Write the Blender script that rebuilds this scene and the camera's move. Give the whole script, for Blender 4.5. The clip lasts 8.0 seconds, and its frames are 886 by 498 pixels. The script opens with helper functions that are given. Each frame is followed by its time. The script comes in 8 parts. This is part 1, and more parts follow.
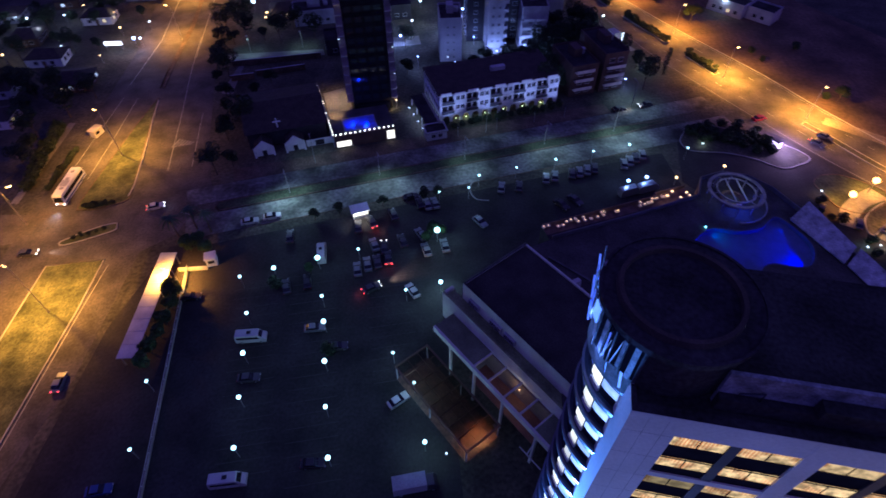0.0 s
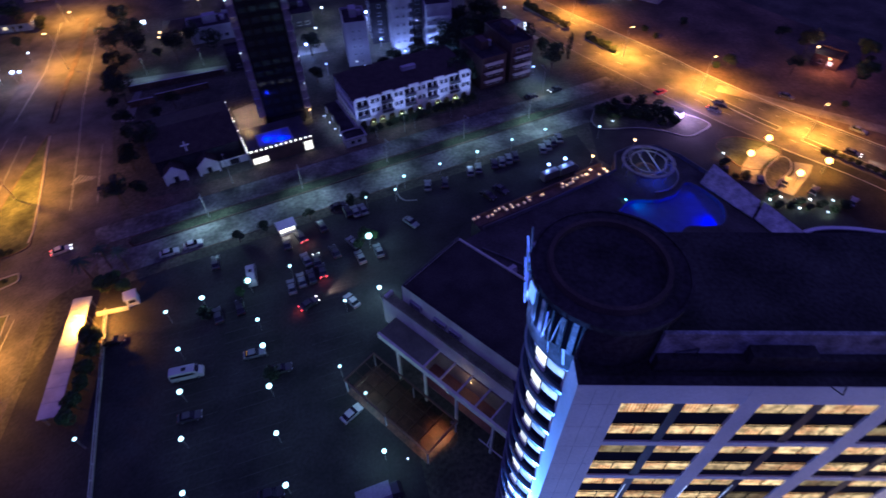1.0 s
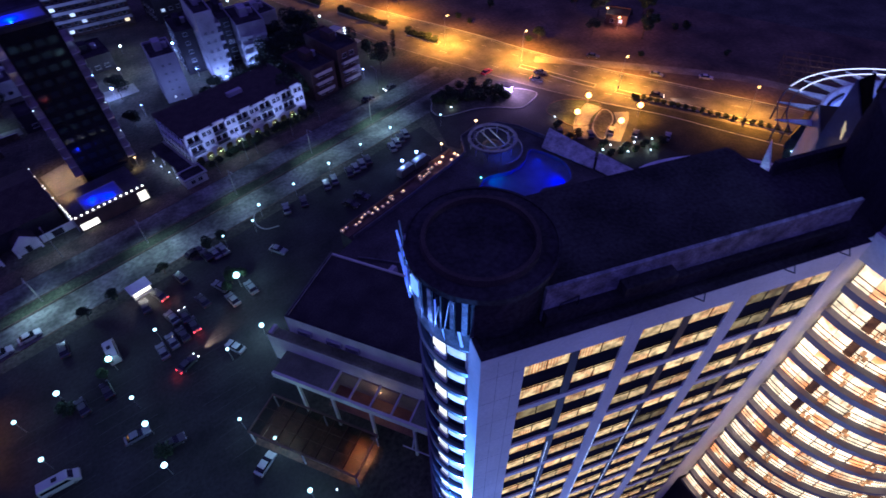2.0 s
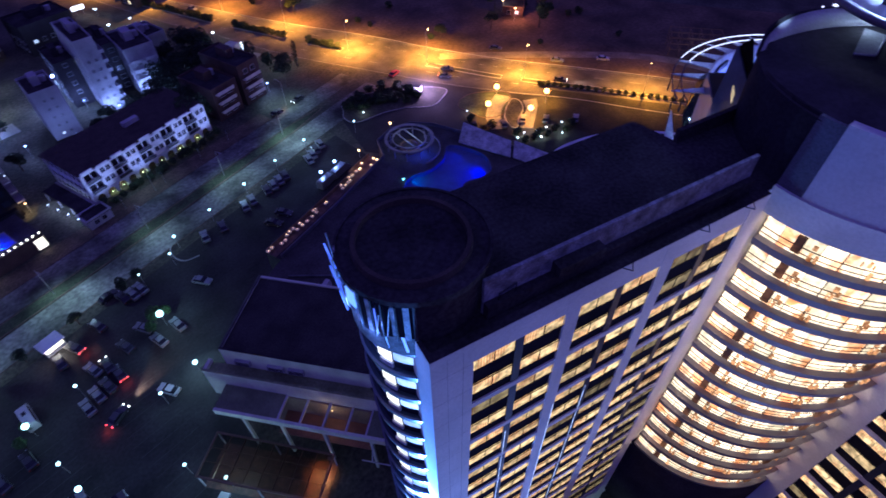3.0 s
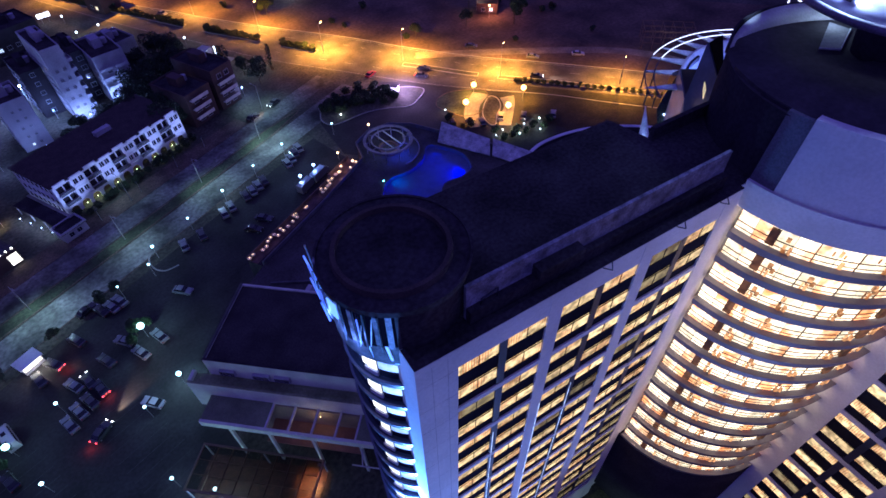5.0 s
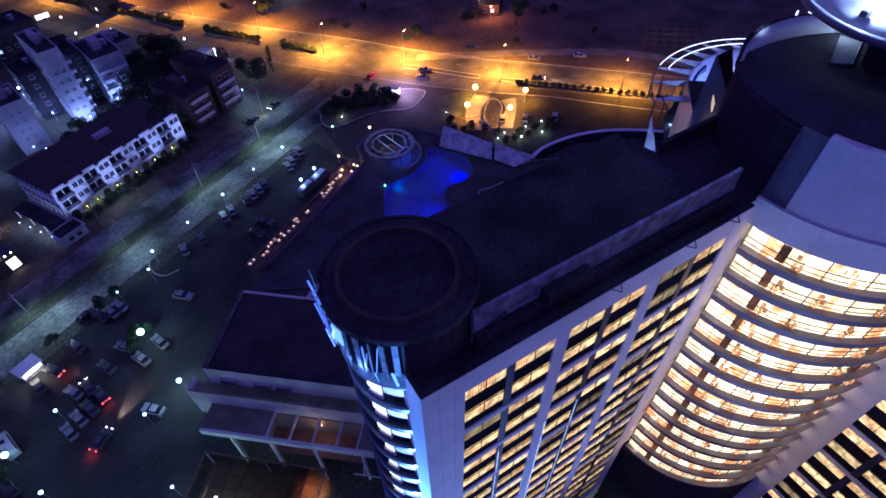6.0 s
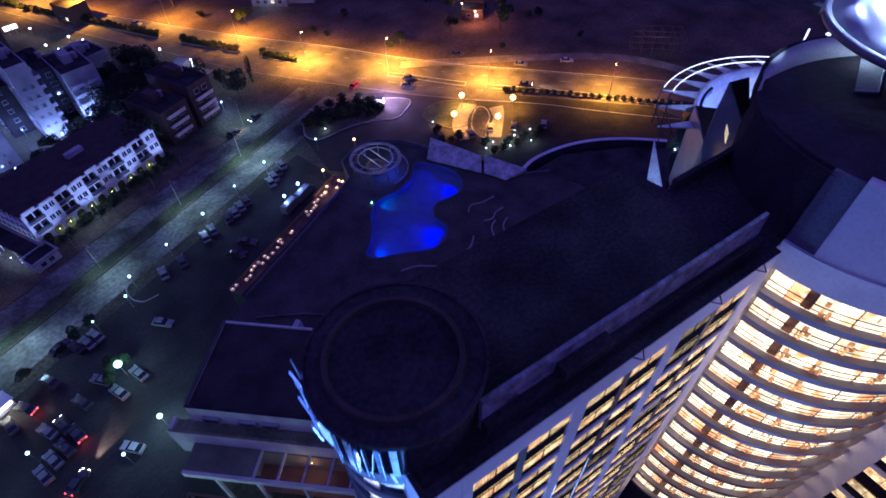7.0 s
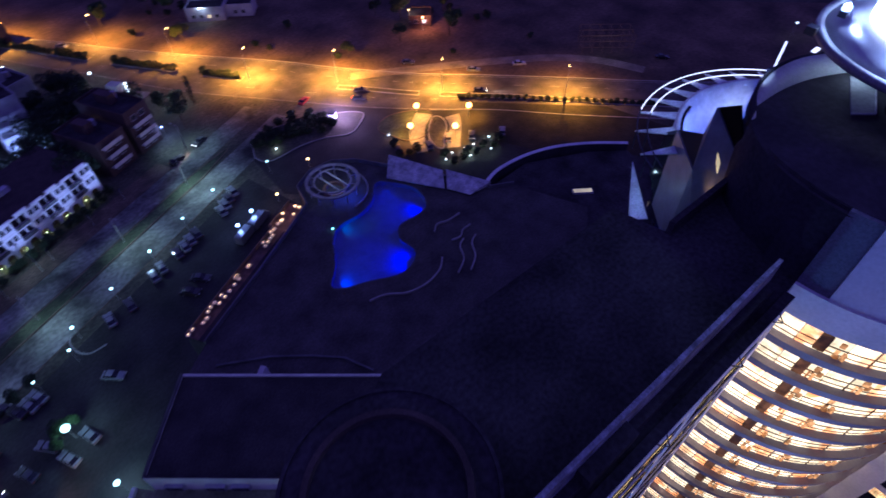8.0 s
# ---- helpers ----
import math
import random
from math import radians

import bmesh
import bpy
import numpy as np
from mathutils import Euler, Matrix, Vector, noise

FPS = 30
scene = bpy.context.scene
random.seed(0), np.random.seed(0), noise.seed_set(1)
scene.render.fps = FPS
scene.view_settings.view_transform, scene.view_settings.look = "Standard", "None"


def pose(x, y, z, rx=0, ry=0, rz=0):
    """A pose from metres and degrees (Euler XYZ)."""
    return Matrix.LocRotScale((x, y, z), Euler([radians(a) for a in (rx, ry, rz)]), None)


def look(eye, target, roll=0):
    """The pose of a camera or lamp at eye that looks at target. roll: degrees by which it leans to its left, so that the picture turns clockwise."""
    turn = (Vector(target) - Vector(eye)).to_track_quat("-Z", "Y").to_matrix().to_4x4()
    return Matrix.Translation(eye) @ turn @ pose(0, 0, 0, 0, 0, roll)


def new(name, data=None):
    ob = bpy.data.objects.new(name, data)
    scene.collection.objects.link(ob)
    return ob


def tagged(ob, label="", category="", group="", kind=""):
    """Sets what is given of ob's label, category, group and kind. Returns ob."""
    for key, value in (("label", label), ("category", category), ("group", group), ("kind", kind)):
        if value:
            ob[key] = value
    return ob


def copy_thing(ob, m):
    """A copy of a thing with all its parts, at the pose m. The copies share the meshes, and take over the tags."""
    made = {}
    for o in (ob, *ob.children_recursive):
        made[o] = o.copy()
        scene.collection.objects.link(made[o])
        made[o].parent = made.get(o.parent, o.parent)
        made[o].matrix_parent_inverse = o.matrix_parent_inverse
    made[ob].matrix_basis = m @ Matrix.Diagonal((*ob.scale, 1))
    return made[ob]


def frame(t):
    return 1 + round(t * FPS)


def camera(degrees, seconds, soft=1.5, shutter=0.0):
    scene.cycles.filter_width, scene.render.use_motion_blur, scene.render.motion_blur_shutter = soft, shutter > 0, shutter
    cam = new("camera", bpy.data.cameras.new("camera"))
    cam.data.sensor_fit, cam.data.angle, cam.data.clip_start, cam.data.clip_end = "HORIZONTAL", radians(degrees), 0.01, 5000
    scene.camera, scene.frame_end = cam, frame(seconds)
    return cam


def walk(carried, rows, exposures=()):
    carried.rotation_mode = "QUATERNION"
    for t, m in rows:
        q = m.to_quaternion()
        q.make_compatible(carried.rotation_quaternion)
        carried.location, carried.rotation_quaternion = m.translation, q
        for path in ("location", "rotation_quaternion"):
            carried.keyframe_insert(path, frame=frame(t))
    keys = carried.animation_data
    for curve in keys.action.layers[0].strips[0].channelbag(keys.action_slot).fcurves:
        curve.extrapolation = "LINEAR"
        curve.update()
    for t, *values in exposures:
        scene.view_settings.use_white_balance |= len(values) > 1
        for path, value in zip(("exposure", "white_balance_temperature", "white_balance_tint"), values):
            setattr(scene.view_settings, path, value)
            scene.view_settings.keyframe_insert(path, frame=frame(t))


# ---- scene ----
cam = camera(78.8, 8.0, soft=1.6, shutter=0.5)
PATH = [
    (0, (2.047, 0.315, 94.026), (2.001, 1.665, 92.552), -0.6),
    (0.5, (2.244, 0.421, 93.871), (2.307, 1.771, 92.397), -0.9),
    (1, (2.516, 0.599, 93.343), (2.705, 1.94, 91.871), -0.9),
    (1.5, (2.701, 0.762, 92.846), (3.124, 2.054, 91.378), -1.0),
    (2, (2.913, 0.927, 92.443), (3.534, 2.138, 90.977), -1.3),
    (2.2, (2.969, 1.082, 92.408), (3.618, 2.276, 90.941), -1.3),
    (3.3, (3.172, 1.254, 91.888), (4.04, 2.301, 90.422), -1.6),
    (3.5, (3.228, 1.203, 91.807), (4.098, 2.247, 90.34), -1.6),
    (4, (3.268, 1.163, 91.88), (4.141, 2.201, 90.411), -1.7),
    (4.5, (3.343, 1.168, 91.98), (4.219, 2.202, 90.509), -1.7),
    (4.7, (3.433, 1.255, 92.154), (4.308, 2.289, 90.682), -1.8),
    (5.8, (3.85, 2.308, 93.004), (4.723, 3.336, 91.527), -1.6),
    (6, (4.214, 2.815, 92.974), (5.086, 3.844, 91.497), -1.7),
    (6.5, (5.519, 4.783, 92.888), (6.394, 5.807, 91.41), -1.7),
    (7, (7.392, 7.367, 92.748), (8.298, 8.363, 91.269), -1.6),
    (7.5, (9.461, 10.097, 92.694), (10.368, 11.086, 91.211), -1.8),
    (8, (11.043, 12.717, 92.45), (12.046, 13.608, 90.967), -1.4),
]
walk(cam, [(t, look(eye, target, roll)) for t, eye, target, roll in PATH], exposures=[(0.0, 0.12, 5150, 12), (1.0, 0.32, 5150, 12), (2.0, 0.34, 5150, 12), (3.5, 0.52, 5150, 12), (6.0, 0.62, 5150, 12), (7.0, 0.62, 5150, 12), (8.0, 0.45, 5150, 12)])

# ---- night sky and ambient ----
world = bpy.data.worlds.new("night_sky")
scene.world = world
world.use_nodes = True
sky = world.node_tree.nodes["Background"]
sky.inputs["Color"].default_value = (0.245, 0.175, 0.90, 1)
sky.inputs["Strength"].default_value = 0.235

SODIUM = (1.0, 0.365, 0.022)
COOL = (0.62, 0.95, 1.0)
BLUEWHITE = (0.55, 0.68, 1.0)
WARM = (1.0, 0.62, 0.26)
AVENUE = (1.0, 0.375, 0.025)


def lamp(x, y, z, watts, color, size=0.15, cone=None, aim=None, blend=0.6):
    """A point lamp, or a spot lamp with a cone in degrees that looks at aim (straight down by default)."""
    data = bpy.data.lights.new("lamp", "SPOT" if cone else "POINT")
    data.energy, data.color, data.shadow_soft_size = watts, color, size
    ob = new("light_source", data)
    ob.location = (x, y, z)
    if cone:
        data.spot_size, data.spot_blend = radians(cone), blend
        ob.matrix_world = look((x, y, z), aim or (x, y + 0.001, z - 5))
    return ob

# ---- materials ----
def mat(name, color, rough=0.8, metal=0.0, big=0.35, small=0.25, size=3.0, grain=0.15, bump=0.15, tint=None, vary=0.0, coat=0.0):
    """A surface with stains of about size metres and a grain of about grain metres; vary: difference between objects."""
    m = bpy.data.materials.new(name)
    m.use_nodes = True
    nt = m.node_tree
    n, l = nt.nodes, nt.links
    p = n["Principled BSDF"]
    co = n.new("ShaderNodeTexCoord")
    a, b = n.new("ShaderNodeTexNoise"), n.new("ShaderNodeTexNoise")
    a.inputs["Scale"].default_value, b.inputs["Scale"].default_value = 1 / size, 1 / grain
    a.inputs["Detail"].default_value, b.inputs["Detail"].default_value = 4, 3
    l.new(co.outputs["Object"], a.inputs["Vector"])
    l.new(co.outputs["Object"], b.inputs["Vector"])
    ra, rb = n.new("ShaderNodeMapRange"), n.new("ShaderNodeMapRange")
    for r, k in ((ra, big), (rb, small)):
        r.inputs["From Min"].default_value, r.inputs["From Max"].default_value = 0.3, 0.7
        r.inputs["To Min"].default_value, r.inputs["To Max"].default_value = 1 - k, 1 + k
    l.new(a.outputs["Fac"], ra.inputs["Value"])
    l.new(b.outputs["Fac"], rb.inputs["Value"])
    mul = n.new("ShaderNodeMath")
    mul.operation = "MULTIPLY"
    l.new(ra.outputs["Result"], mul.inputs[0])
    l.new(rb.outputs["Result"], mul.inputs[1])
    value = mul.outputs[0]
    if vary:
        oi, rv, m2 = n.new("ShaderNodeObjectInfo"), n.new("ShaderNodeMapRange"), n.new("ShaderNodeMath")
        rv.inputs["To Min"].default_value, rv.inputs["To Max"].default_value = 1 - vary, 1 + vary
        l.new(oi.outputs["Random"], rv.inputs["Value"])
        m2.operation = "MULTIPLY"
        l.new(value, m2.inputs[0])
        l.new(rv.outputs["Result"], m2.inputs[1])
        value = m2.outputs[0]
    mix = n.new("ShaderNodeMix")
    mix.data_type = "RGBA"
    mix.inputs["A"].default_value = (*color, 1)
    mix.inputs["B"].default_value = (*(tint or color), 1)
    l.new(a.outputs["Fac"], mix.inputs["Factor"])
    sc = n.new("ShaderNodeVectorMath")
    sc.operation = "SCALE"
    l.new(mix.outputs["Result"], sc.inputs[0])
    l.new(value, sc.inputs["Scale"])
    l.new(sc.outputs["Vector"], p.inputs["Base Color"])
    p.inputs["Roughness"].default_value, p.inputs["Metallic"].default_value = rough, metal
    if coat:
        p.inputs["Coat Weight"].default_value = coat
    if bump:
        bp = n.new("ShaderNodeBump")
        bp.inputs["Strength"].default_value, bp.inputs["Distance"].default_value = bump, grain * 0.3
        l.new(b.outputs["Fac"], bp.inputs["Height"])
        l.new(bp.outputs["Normal"], p.inputs["Normal"])
    return m


def glow(name, color, strength, spread=0.0, vary=0.0):
    """A surface that gives off light: lamp glass, a lit sign, a lit room behind a pane. spread: unevenness over it."""
    m = bpy.data.materials.new(name)
    m.use_nodes = True
    n, l = m.node_tree.nodes, m.node_tree.links
    p = n["Principled BSDF"]
    p.inputs["Base Color"].default_value = (*[min(0.8, c) for c in color], 1)
    p.inputs["Roughness"].default_value = 0.3
    p.inputs["Emission Color"].default_value = (*color, 1)
    p.inputs["Emission Strength"].default_value = strength
    if spread or vary:
        co, no, r = n.new("ShaderNodeTexCoord"), n.new("ShaderNodeTexNoise"), n.new("ShaderNodeMapRange")
        no.inputs["Scale"].default_value, no.inputs["Detail"].default_value = 0.9, 3
        l.new(co.outputs["Object"], no.inputs["Vector"])
        r.inputs["From Min"].default_value, r.inputs["From Max"].default_value = 0.3, 0.7
        r.inputs["To Min"].default_value, r.inputs["To Max"].default_value = strength * (1 - spread), strength * (1 + spread)
        l.new(no.outputs["Fac"], r.inputs["Value"])
        oi, v, mm = n.new("ShaderNodeObjectInfo"), n.new("ShaderNodeMapRange"), n.new("ShaderNodeMath")
        v.inputs["To Min"].default_value, v.inputs["To Max"].default_value = 1 - vary, 1 + vary
        l.new(oi.outputs["Random"], v.inputs["Value"])
        mm.operation = "MULTIPLY"
        l.new(r.outputs["Result"], mm.inputs[0])
        l.new(v.outputs["Result"], mm.inputs[1])
        l.new(mm.outputs[0], p.inputs["Emission Strength"])
    return m


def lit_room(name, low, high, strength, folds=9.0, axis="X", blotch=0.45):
    """A glowing pane that stands for a lit room and curtains behind it: folds of the cloth, lamps and furniture,
    brighter and dimmer rooms. Gallery furniture and wall units glow with it too.
    """
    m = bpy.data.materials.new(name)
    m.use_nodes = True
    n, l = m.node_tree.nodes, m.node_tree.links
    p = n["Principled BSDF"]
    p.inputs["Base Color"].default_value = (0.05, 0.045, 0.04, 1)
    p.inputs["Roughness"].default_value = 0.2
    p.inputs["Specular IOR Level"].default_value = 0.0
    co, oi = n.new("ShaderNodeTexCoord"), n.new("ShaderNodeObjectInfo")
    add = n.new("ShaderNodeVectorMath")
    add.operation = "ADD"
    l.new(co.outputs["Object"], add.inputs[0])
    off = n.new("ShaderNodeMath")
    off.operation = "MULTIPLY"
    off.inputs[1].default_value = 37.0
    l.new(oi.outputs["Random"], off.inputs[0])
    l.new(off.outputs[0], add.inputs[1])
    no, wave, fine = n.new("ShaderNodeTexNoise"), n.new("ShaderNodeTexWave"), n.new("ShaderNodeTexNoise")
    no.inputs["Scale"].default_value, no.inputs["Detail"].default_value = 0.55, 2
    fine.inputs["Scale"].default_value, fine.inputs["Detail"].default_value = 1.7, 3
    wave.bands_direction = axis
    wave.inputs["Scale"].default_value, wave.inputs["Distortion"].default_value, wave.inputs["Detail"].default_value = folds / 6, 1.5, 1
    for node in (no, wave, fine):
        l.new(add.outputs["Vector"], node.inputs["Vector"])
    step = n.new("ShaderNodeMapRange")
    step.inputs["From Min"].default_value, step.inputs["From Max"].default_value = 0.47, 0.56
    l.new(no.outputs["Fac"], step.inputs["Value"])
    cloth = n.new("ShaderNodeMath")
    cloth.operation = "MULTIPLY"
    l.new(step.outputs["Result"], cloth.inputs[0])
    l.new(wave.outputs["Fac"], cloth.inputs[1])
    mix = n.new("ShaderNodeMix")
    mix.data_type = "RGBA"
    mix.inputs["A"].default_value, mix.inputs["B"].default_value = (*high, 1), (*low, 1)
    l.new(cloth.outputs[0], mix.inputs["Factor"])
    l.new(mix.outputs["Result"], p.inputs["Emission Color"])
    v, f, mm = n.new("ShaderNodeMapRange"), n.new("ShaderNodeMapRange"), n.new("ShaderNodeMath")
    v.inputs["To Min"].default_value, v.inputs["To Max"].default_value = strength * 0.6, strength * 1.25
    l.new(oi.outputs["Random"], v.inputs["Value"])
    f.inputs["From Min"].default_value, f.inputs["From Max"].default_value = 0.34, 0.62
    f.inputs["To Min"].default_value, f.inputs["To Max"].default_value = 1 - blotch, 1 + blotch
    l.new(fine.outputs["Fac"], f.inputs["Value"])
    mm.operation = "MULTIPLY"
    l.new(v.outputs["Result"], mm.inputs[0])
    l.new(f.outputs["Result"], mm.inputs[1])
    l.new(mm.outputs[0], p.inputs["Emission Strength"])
    return m


ASPHALT = mat("asphalt", (0.078, 0.070, 0.063), 0.85, big=0.5, small=0.35, size=6, grain=0.5)
ASPHALT_PATCHED = mat("patched_asphalt", (0.105, 0.108, 0.09), 0.85, big=0.85, small=0.45, size=8, grain=0.9, tint=(0.15, 0.15, 0.135))
LOT = mat("car_park_asphalt", (0.026, 0.024, 0.024), 0.9, big=0.5, small=0.35, size=7, grain=0.6)
GRASS = mat("grass", (0.040, 0.060, 0.020), 0.95, big=0.65, small=0.5, size=5, grain=0.35, bump=0.5, tint=(0.10, 0.10, 0.04))
DARK_EARTH = mat("dark_ground", (0.05, 0.052, 0.035), 0.95, big=0.5, small=0.5, size=9, grain=0.8, bump=0.4, tint=(0.08, 0.07, 0.05))
SAND = mat("sand", (0.105, 0.070, 0.045), 0.95, big=0.6, small=0.3, size=14, grain=1.2, bump=0.4)
PAVING = mat("paving", (0.20, 0.19, 0.175), 0.8, big=0.25, small=0.25, size=4, grain=0.5)
KERB = mat("kerb_concrete", (0.30, 0.29, 0.27), 0.8, big=0.2, small=0.2, size=2, grain=0.2)
LINE = mat("road_paint", (0.30, 0.30, 0.28), 0.7, big=0.3, small=0.4, size=1.5, grain=0.15)
STUCCO = mat("pale_stucco", (0.62, 0.61, 0.62), 0.75, big=0.14, small=0.08, size=5, grain=0.25, bump=0.1)
SLAB = mat("painted_slab", (0.15, 0.14, 0.18), 0.6, big=0.1, small=0.08, size=4, grain=0.2, bump=0.05)
DARKROOF = mat("dark_roof_felt", (0.053, 0.050, 0.052), 0.92, big=0.4, small=0.3, size=4, grain=0.3)
ROOFWALL = mat("weathered_upstand", (0.24, 0.25, 0.28), 0.8, big=0.6, small=0.3, size=0.9, grain=0.15)
DARKPANEL = mat("dark_spandrel_glass", (0.022, 0.022, 0.03), 0.35, big=0.2, small=0.1, size=2, grain=0.3, bump=0.0)
DARKGLASS = mat("dark_curtain_glass", (0.015, 0.018, 0.03), 0.08, big=0.2, small=0.1, size=2, grain=0.3, bump=0.0)
BANDMETAL = mat("brushed_band", (0.05, 0.055, 0.075), 0.35, 0.6, big=0.15, small=0.1, size=2, grain=0.2, bump=0.05)
STEEL = mat("grey_steel", (0.33, 0.33, 0.35), 0.45, 0.7, big=0.2, small=0.15, size=1.5, grain=0.1, bump=0.05)
POLE = mat("galvanised_pole", (0.36, 0.35, 0.33), 0.5, 0.5, big=0.2, small=0.15, size=1.5, grain=0.1, bump=0.05)
for _m in (DARKPANEL, DARKROOF):
    _m.node_tree.nodes["Principled BSDF"].inputs["Specular IOR Level"].default_value = 0.0
ROOM = lit_room("lit_hotel_room", (0.70, 0.22, 0.06), (1.0, 0.63, 0.25), 0.74, blotch=0.55)
ROOM_DIM = lit_room("dim_hotel_room", (0.5, 0.2, 0.06), (0.9, 0.62, 0.25), 0.22)
GALLERY = lit_room("lit_gallery", (0.80, 0.26, 0.07), (1.0, 0.73, 0.39), 1.72, folds=3.0, blotch=0.3)
WHITEROOM = glow("cool_lit_room", (1.0, 0.93, 0.72), 1.15, 0.35, 0.45)
BLUEGLOW = glow("blue_glow_pane", (0.42, 0.58, 1.0), 1.1, 0.6, 0.4)
# wall units glow faintly, the room's light put into their surface
UNIT_GLOW = lit_room("dim_brown_glow", (0.10, 0.03, 0.012), (0.24, 0.09, 0.035), 0.35, blotch=0.6)
GREENWALL = mat("greenish_render", (0.66, 0.70, 0.55), 0.8, big=0.18, small=0.1, size=3, grain=0.2)
WHITEWALL = mat("whitewashed_wall", (0.74, 0.74, 0.74), 0.8, big=0.15, small=0.1, size=3, grain=0.2)
GREYWALL = mat("grey_render", (0.38, 0.38, 0.40), 0.85, big=0.25, small=0.15, size=4, grain=0.3)
BROWNWALL = mat("brown_brick_render", (0.075, 0.045, 0.040), 0.85, big=0.25, small=0.2, size=3, grain=0.25)
DARKWALL = mat("dark_cladding", (0.045, 0.042, 0.05), 0.6, big=0.25, small=0.2, size=4, grain=0.3)
TILEROOF = mat("dark_roof_tiles", (0.045, 0.034, 0.028), 0.85, big=0.3, small=0.4, size=2, grain=0.35, bump=0.5)
TERRACE = mat("terrace_tiles", (0.080, 0.076, 0.072), 0.9, big=0.3, small=0.2, size=5, grain=0.4)
POOLTILE = mat("pool_tiles", (0.16, 0.17, 0.34), 0.4, big=0.15, small=0.12, size=2, grain=0.3, bump=0.05)
CANVAS = mat("white_canvas", (0.55, 0.54, 0.52), 0.8, big=0.2, small=0.1, size=3, grain=0.2)
BARK = mat("bark", (0.10, 0.075, 0.05), 0.9, big=0.3, small=0.4, size=0.6, grain=0.08, bump=0.6)
LEAF = mat("leaves", (0.045, 0.085, 0.028), 0.65, big=0.4, small=0.3, size=1.2, grain=0.2, bump=0, vary=0.3)
LEAF_DARK = mat("dark_leaves", (0.022, 0.040, 0.018), 0.7, big=0.4, small=0.3, size=1.5, grain=0.2, bump=0, vary=0.3)
RUBBER = mat("tyre_rubber", (0.02, 0.02, 0.02), 0.8, big=0.1, small=0.2, size=0.5, grain=0.05)
CARGLASS = mat("car_glass", (0.012, 0.014, 0.018), 0.06, big=0.05, small=0.05, size=1, grain=0.5, bump=0)
WOOD = mat("weathered_wood", (0.20, 0.12, 0.07), 0.75, big=0.3, small=0.3, size=1.0, grain=0.08)
for _m in (DARKWALL, TERRACE):
    _m.node_tree.nodes["Principled BSDF"].inputs["Specular IOR Level"].default_value = 0.0
BULB = glow("lamp_globe", (0.62, 1.0, 0.96), 3.0)
BULB_WARM = glow("warm_lamp", (1.0, 0.56, 0.20), 5.0)
BULB_SODIUM = glow("sodium_lamp", (1.0, 0.50, 0.10), 20.0)
BULB_WHITE = glow("white_lamp", (0.78, 0.88, 1.0), 3.5)
BULB_BLUE = glow("blue_white_lamp", (0.45, 0.60, 1.0), 3.6)
RED = glow("tail_light", (1.0, 0.05, 0.06), 6.0)
HEAD = glow("head_light", (1.0, 0.93, 0.8), 9.0)
PURPLE = glow("lit_advert_face", (0.82, 0.62, 1.0), 2.2, 0.6)
TUBE = glow("white_led_tube", (0.86, 0.82, 1.0), 1.3)
BLUETUBE = glow("blue_led_tube", (0.22, 0.40, 1.0), 1.0)

WATER = bpy.data.materials.new("pool_water")
WATER.use_nodes = True
_p = WATER.node_tree.nodes["Principled BSDF"]
_p.inputs["Transmission Weight"].default_value, _p.inputs["IOR"].default_value, _p.inputs["Roughness"].default_value = 1.0, 1.33, 0.02
_p.inputs["Base Color"].default_value = (0.75, 0.9, 1.0, 1)
_n = WATER.node_tree.nodes.new("ShaderNodeTexNoise")
_n.inputs["Scale"].default_value = 1.4
_b = WATER.node_tree.nodes.new("ShaderNodeBump")
_b.inputs["Strength"].default_value, _b.inputs["Distance"].default_value = 0.25, 0.1
WATER.node_tree.links.new(_n.outputs["Fac"], _b.inputs["Height"])
WATER.node_tree.links.new(_b.outputs["Normal"], _p.inputs["Normal"])
GLASS = bpy.data.materials.new("roof_glass")
GLASS.use_nodes = True
_p = GLASS.node_tree.nodes["Principled BSDF"]
_p.inputs["Transmission Weight"].default_value, _p.inputs["IOR"].default_value, _p.inputs["Roughness"].default_value = 1.0, 1.05, 0.1
_p.inputs["Base Color"].default_value = (0.55, 0.52, 0.5, 1)


# ---- mesh helpers ----
def thing(name, m, label, category, group="", kind=""):
    """An empty at a thing's base, under which its parts go."""
    ob = new(name)
    ob.matrix_world = m
    return tagged(ob, label, category, group, kind)


def mesh_of(name, bm, material, smooth=False):
    me = bpy.data.meshes.new(name)
    bm.normal_update()
    bm.to_mesh(me)
    bm.free()
    me.materials.append(material)
    if smooth:
        me.polygons.foreach_set("use_smooth", [True] * len(me.polygons))
    return me


def part(name, bm, material, parent, label="", smooth=False):
    ob = new(name, mesh_of(name, bm, material, smooth))
    ob.parent = parent
    return tagged(ob, label)


def part_at(name, me, parent, m, label=""):
    """A part that shares the mesh me, at the pose m under its parent."""
    ob = new(name, me)
    ob.parent = parent
    ob.matrix_basis = m
    return tagged(ob, label)


def solid(name, bm, material, label, category, kind="", group="", smooth=False):
    return tagged(new(name, mesh_of(name, bm, material, smooth)), label, category, group, kind)


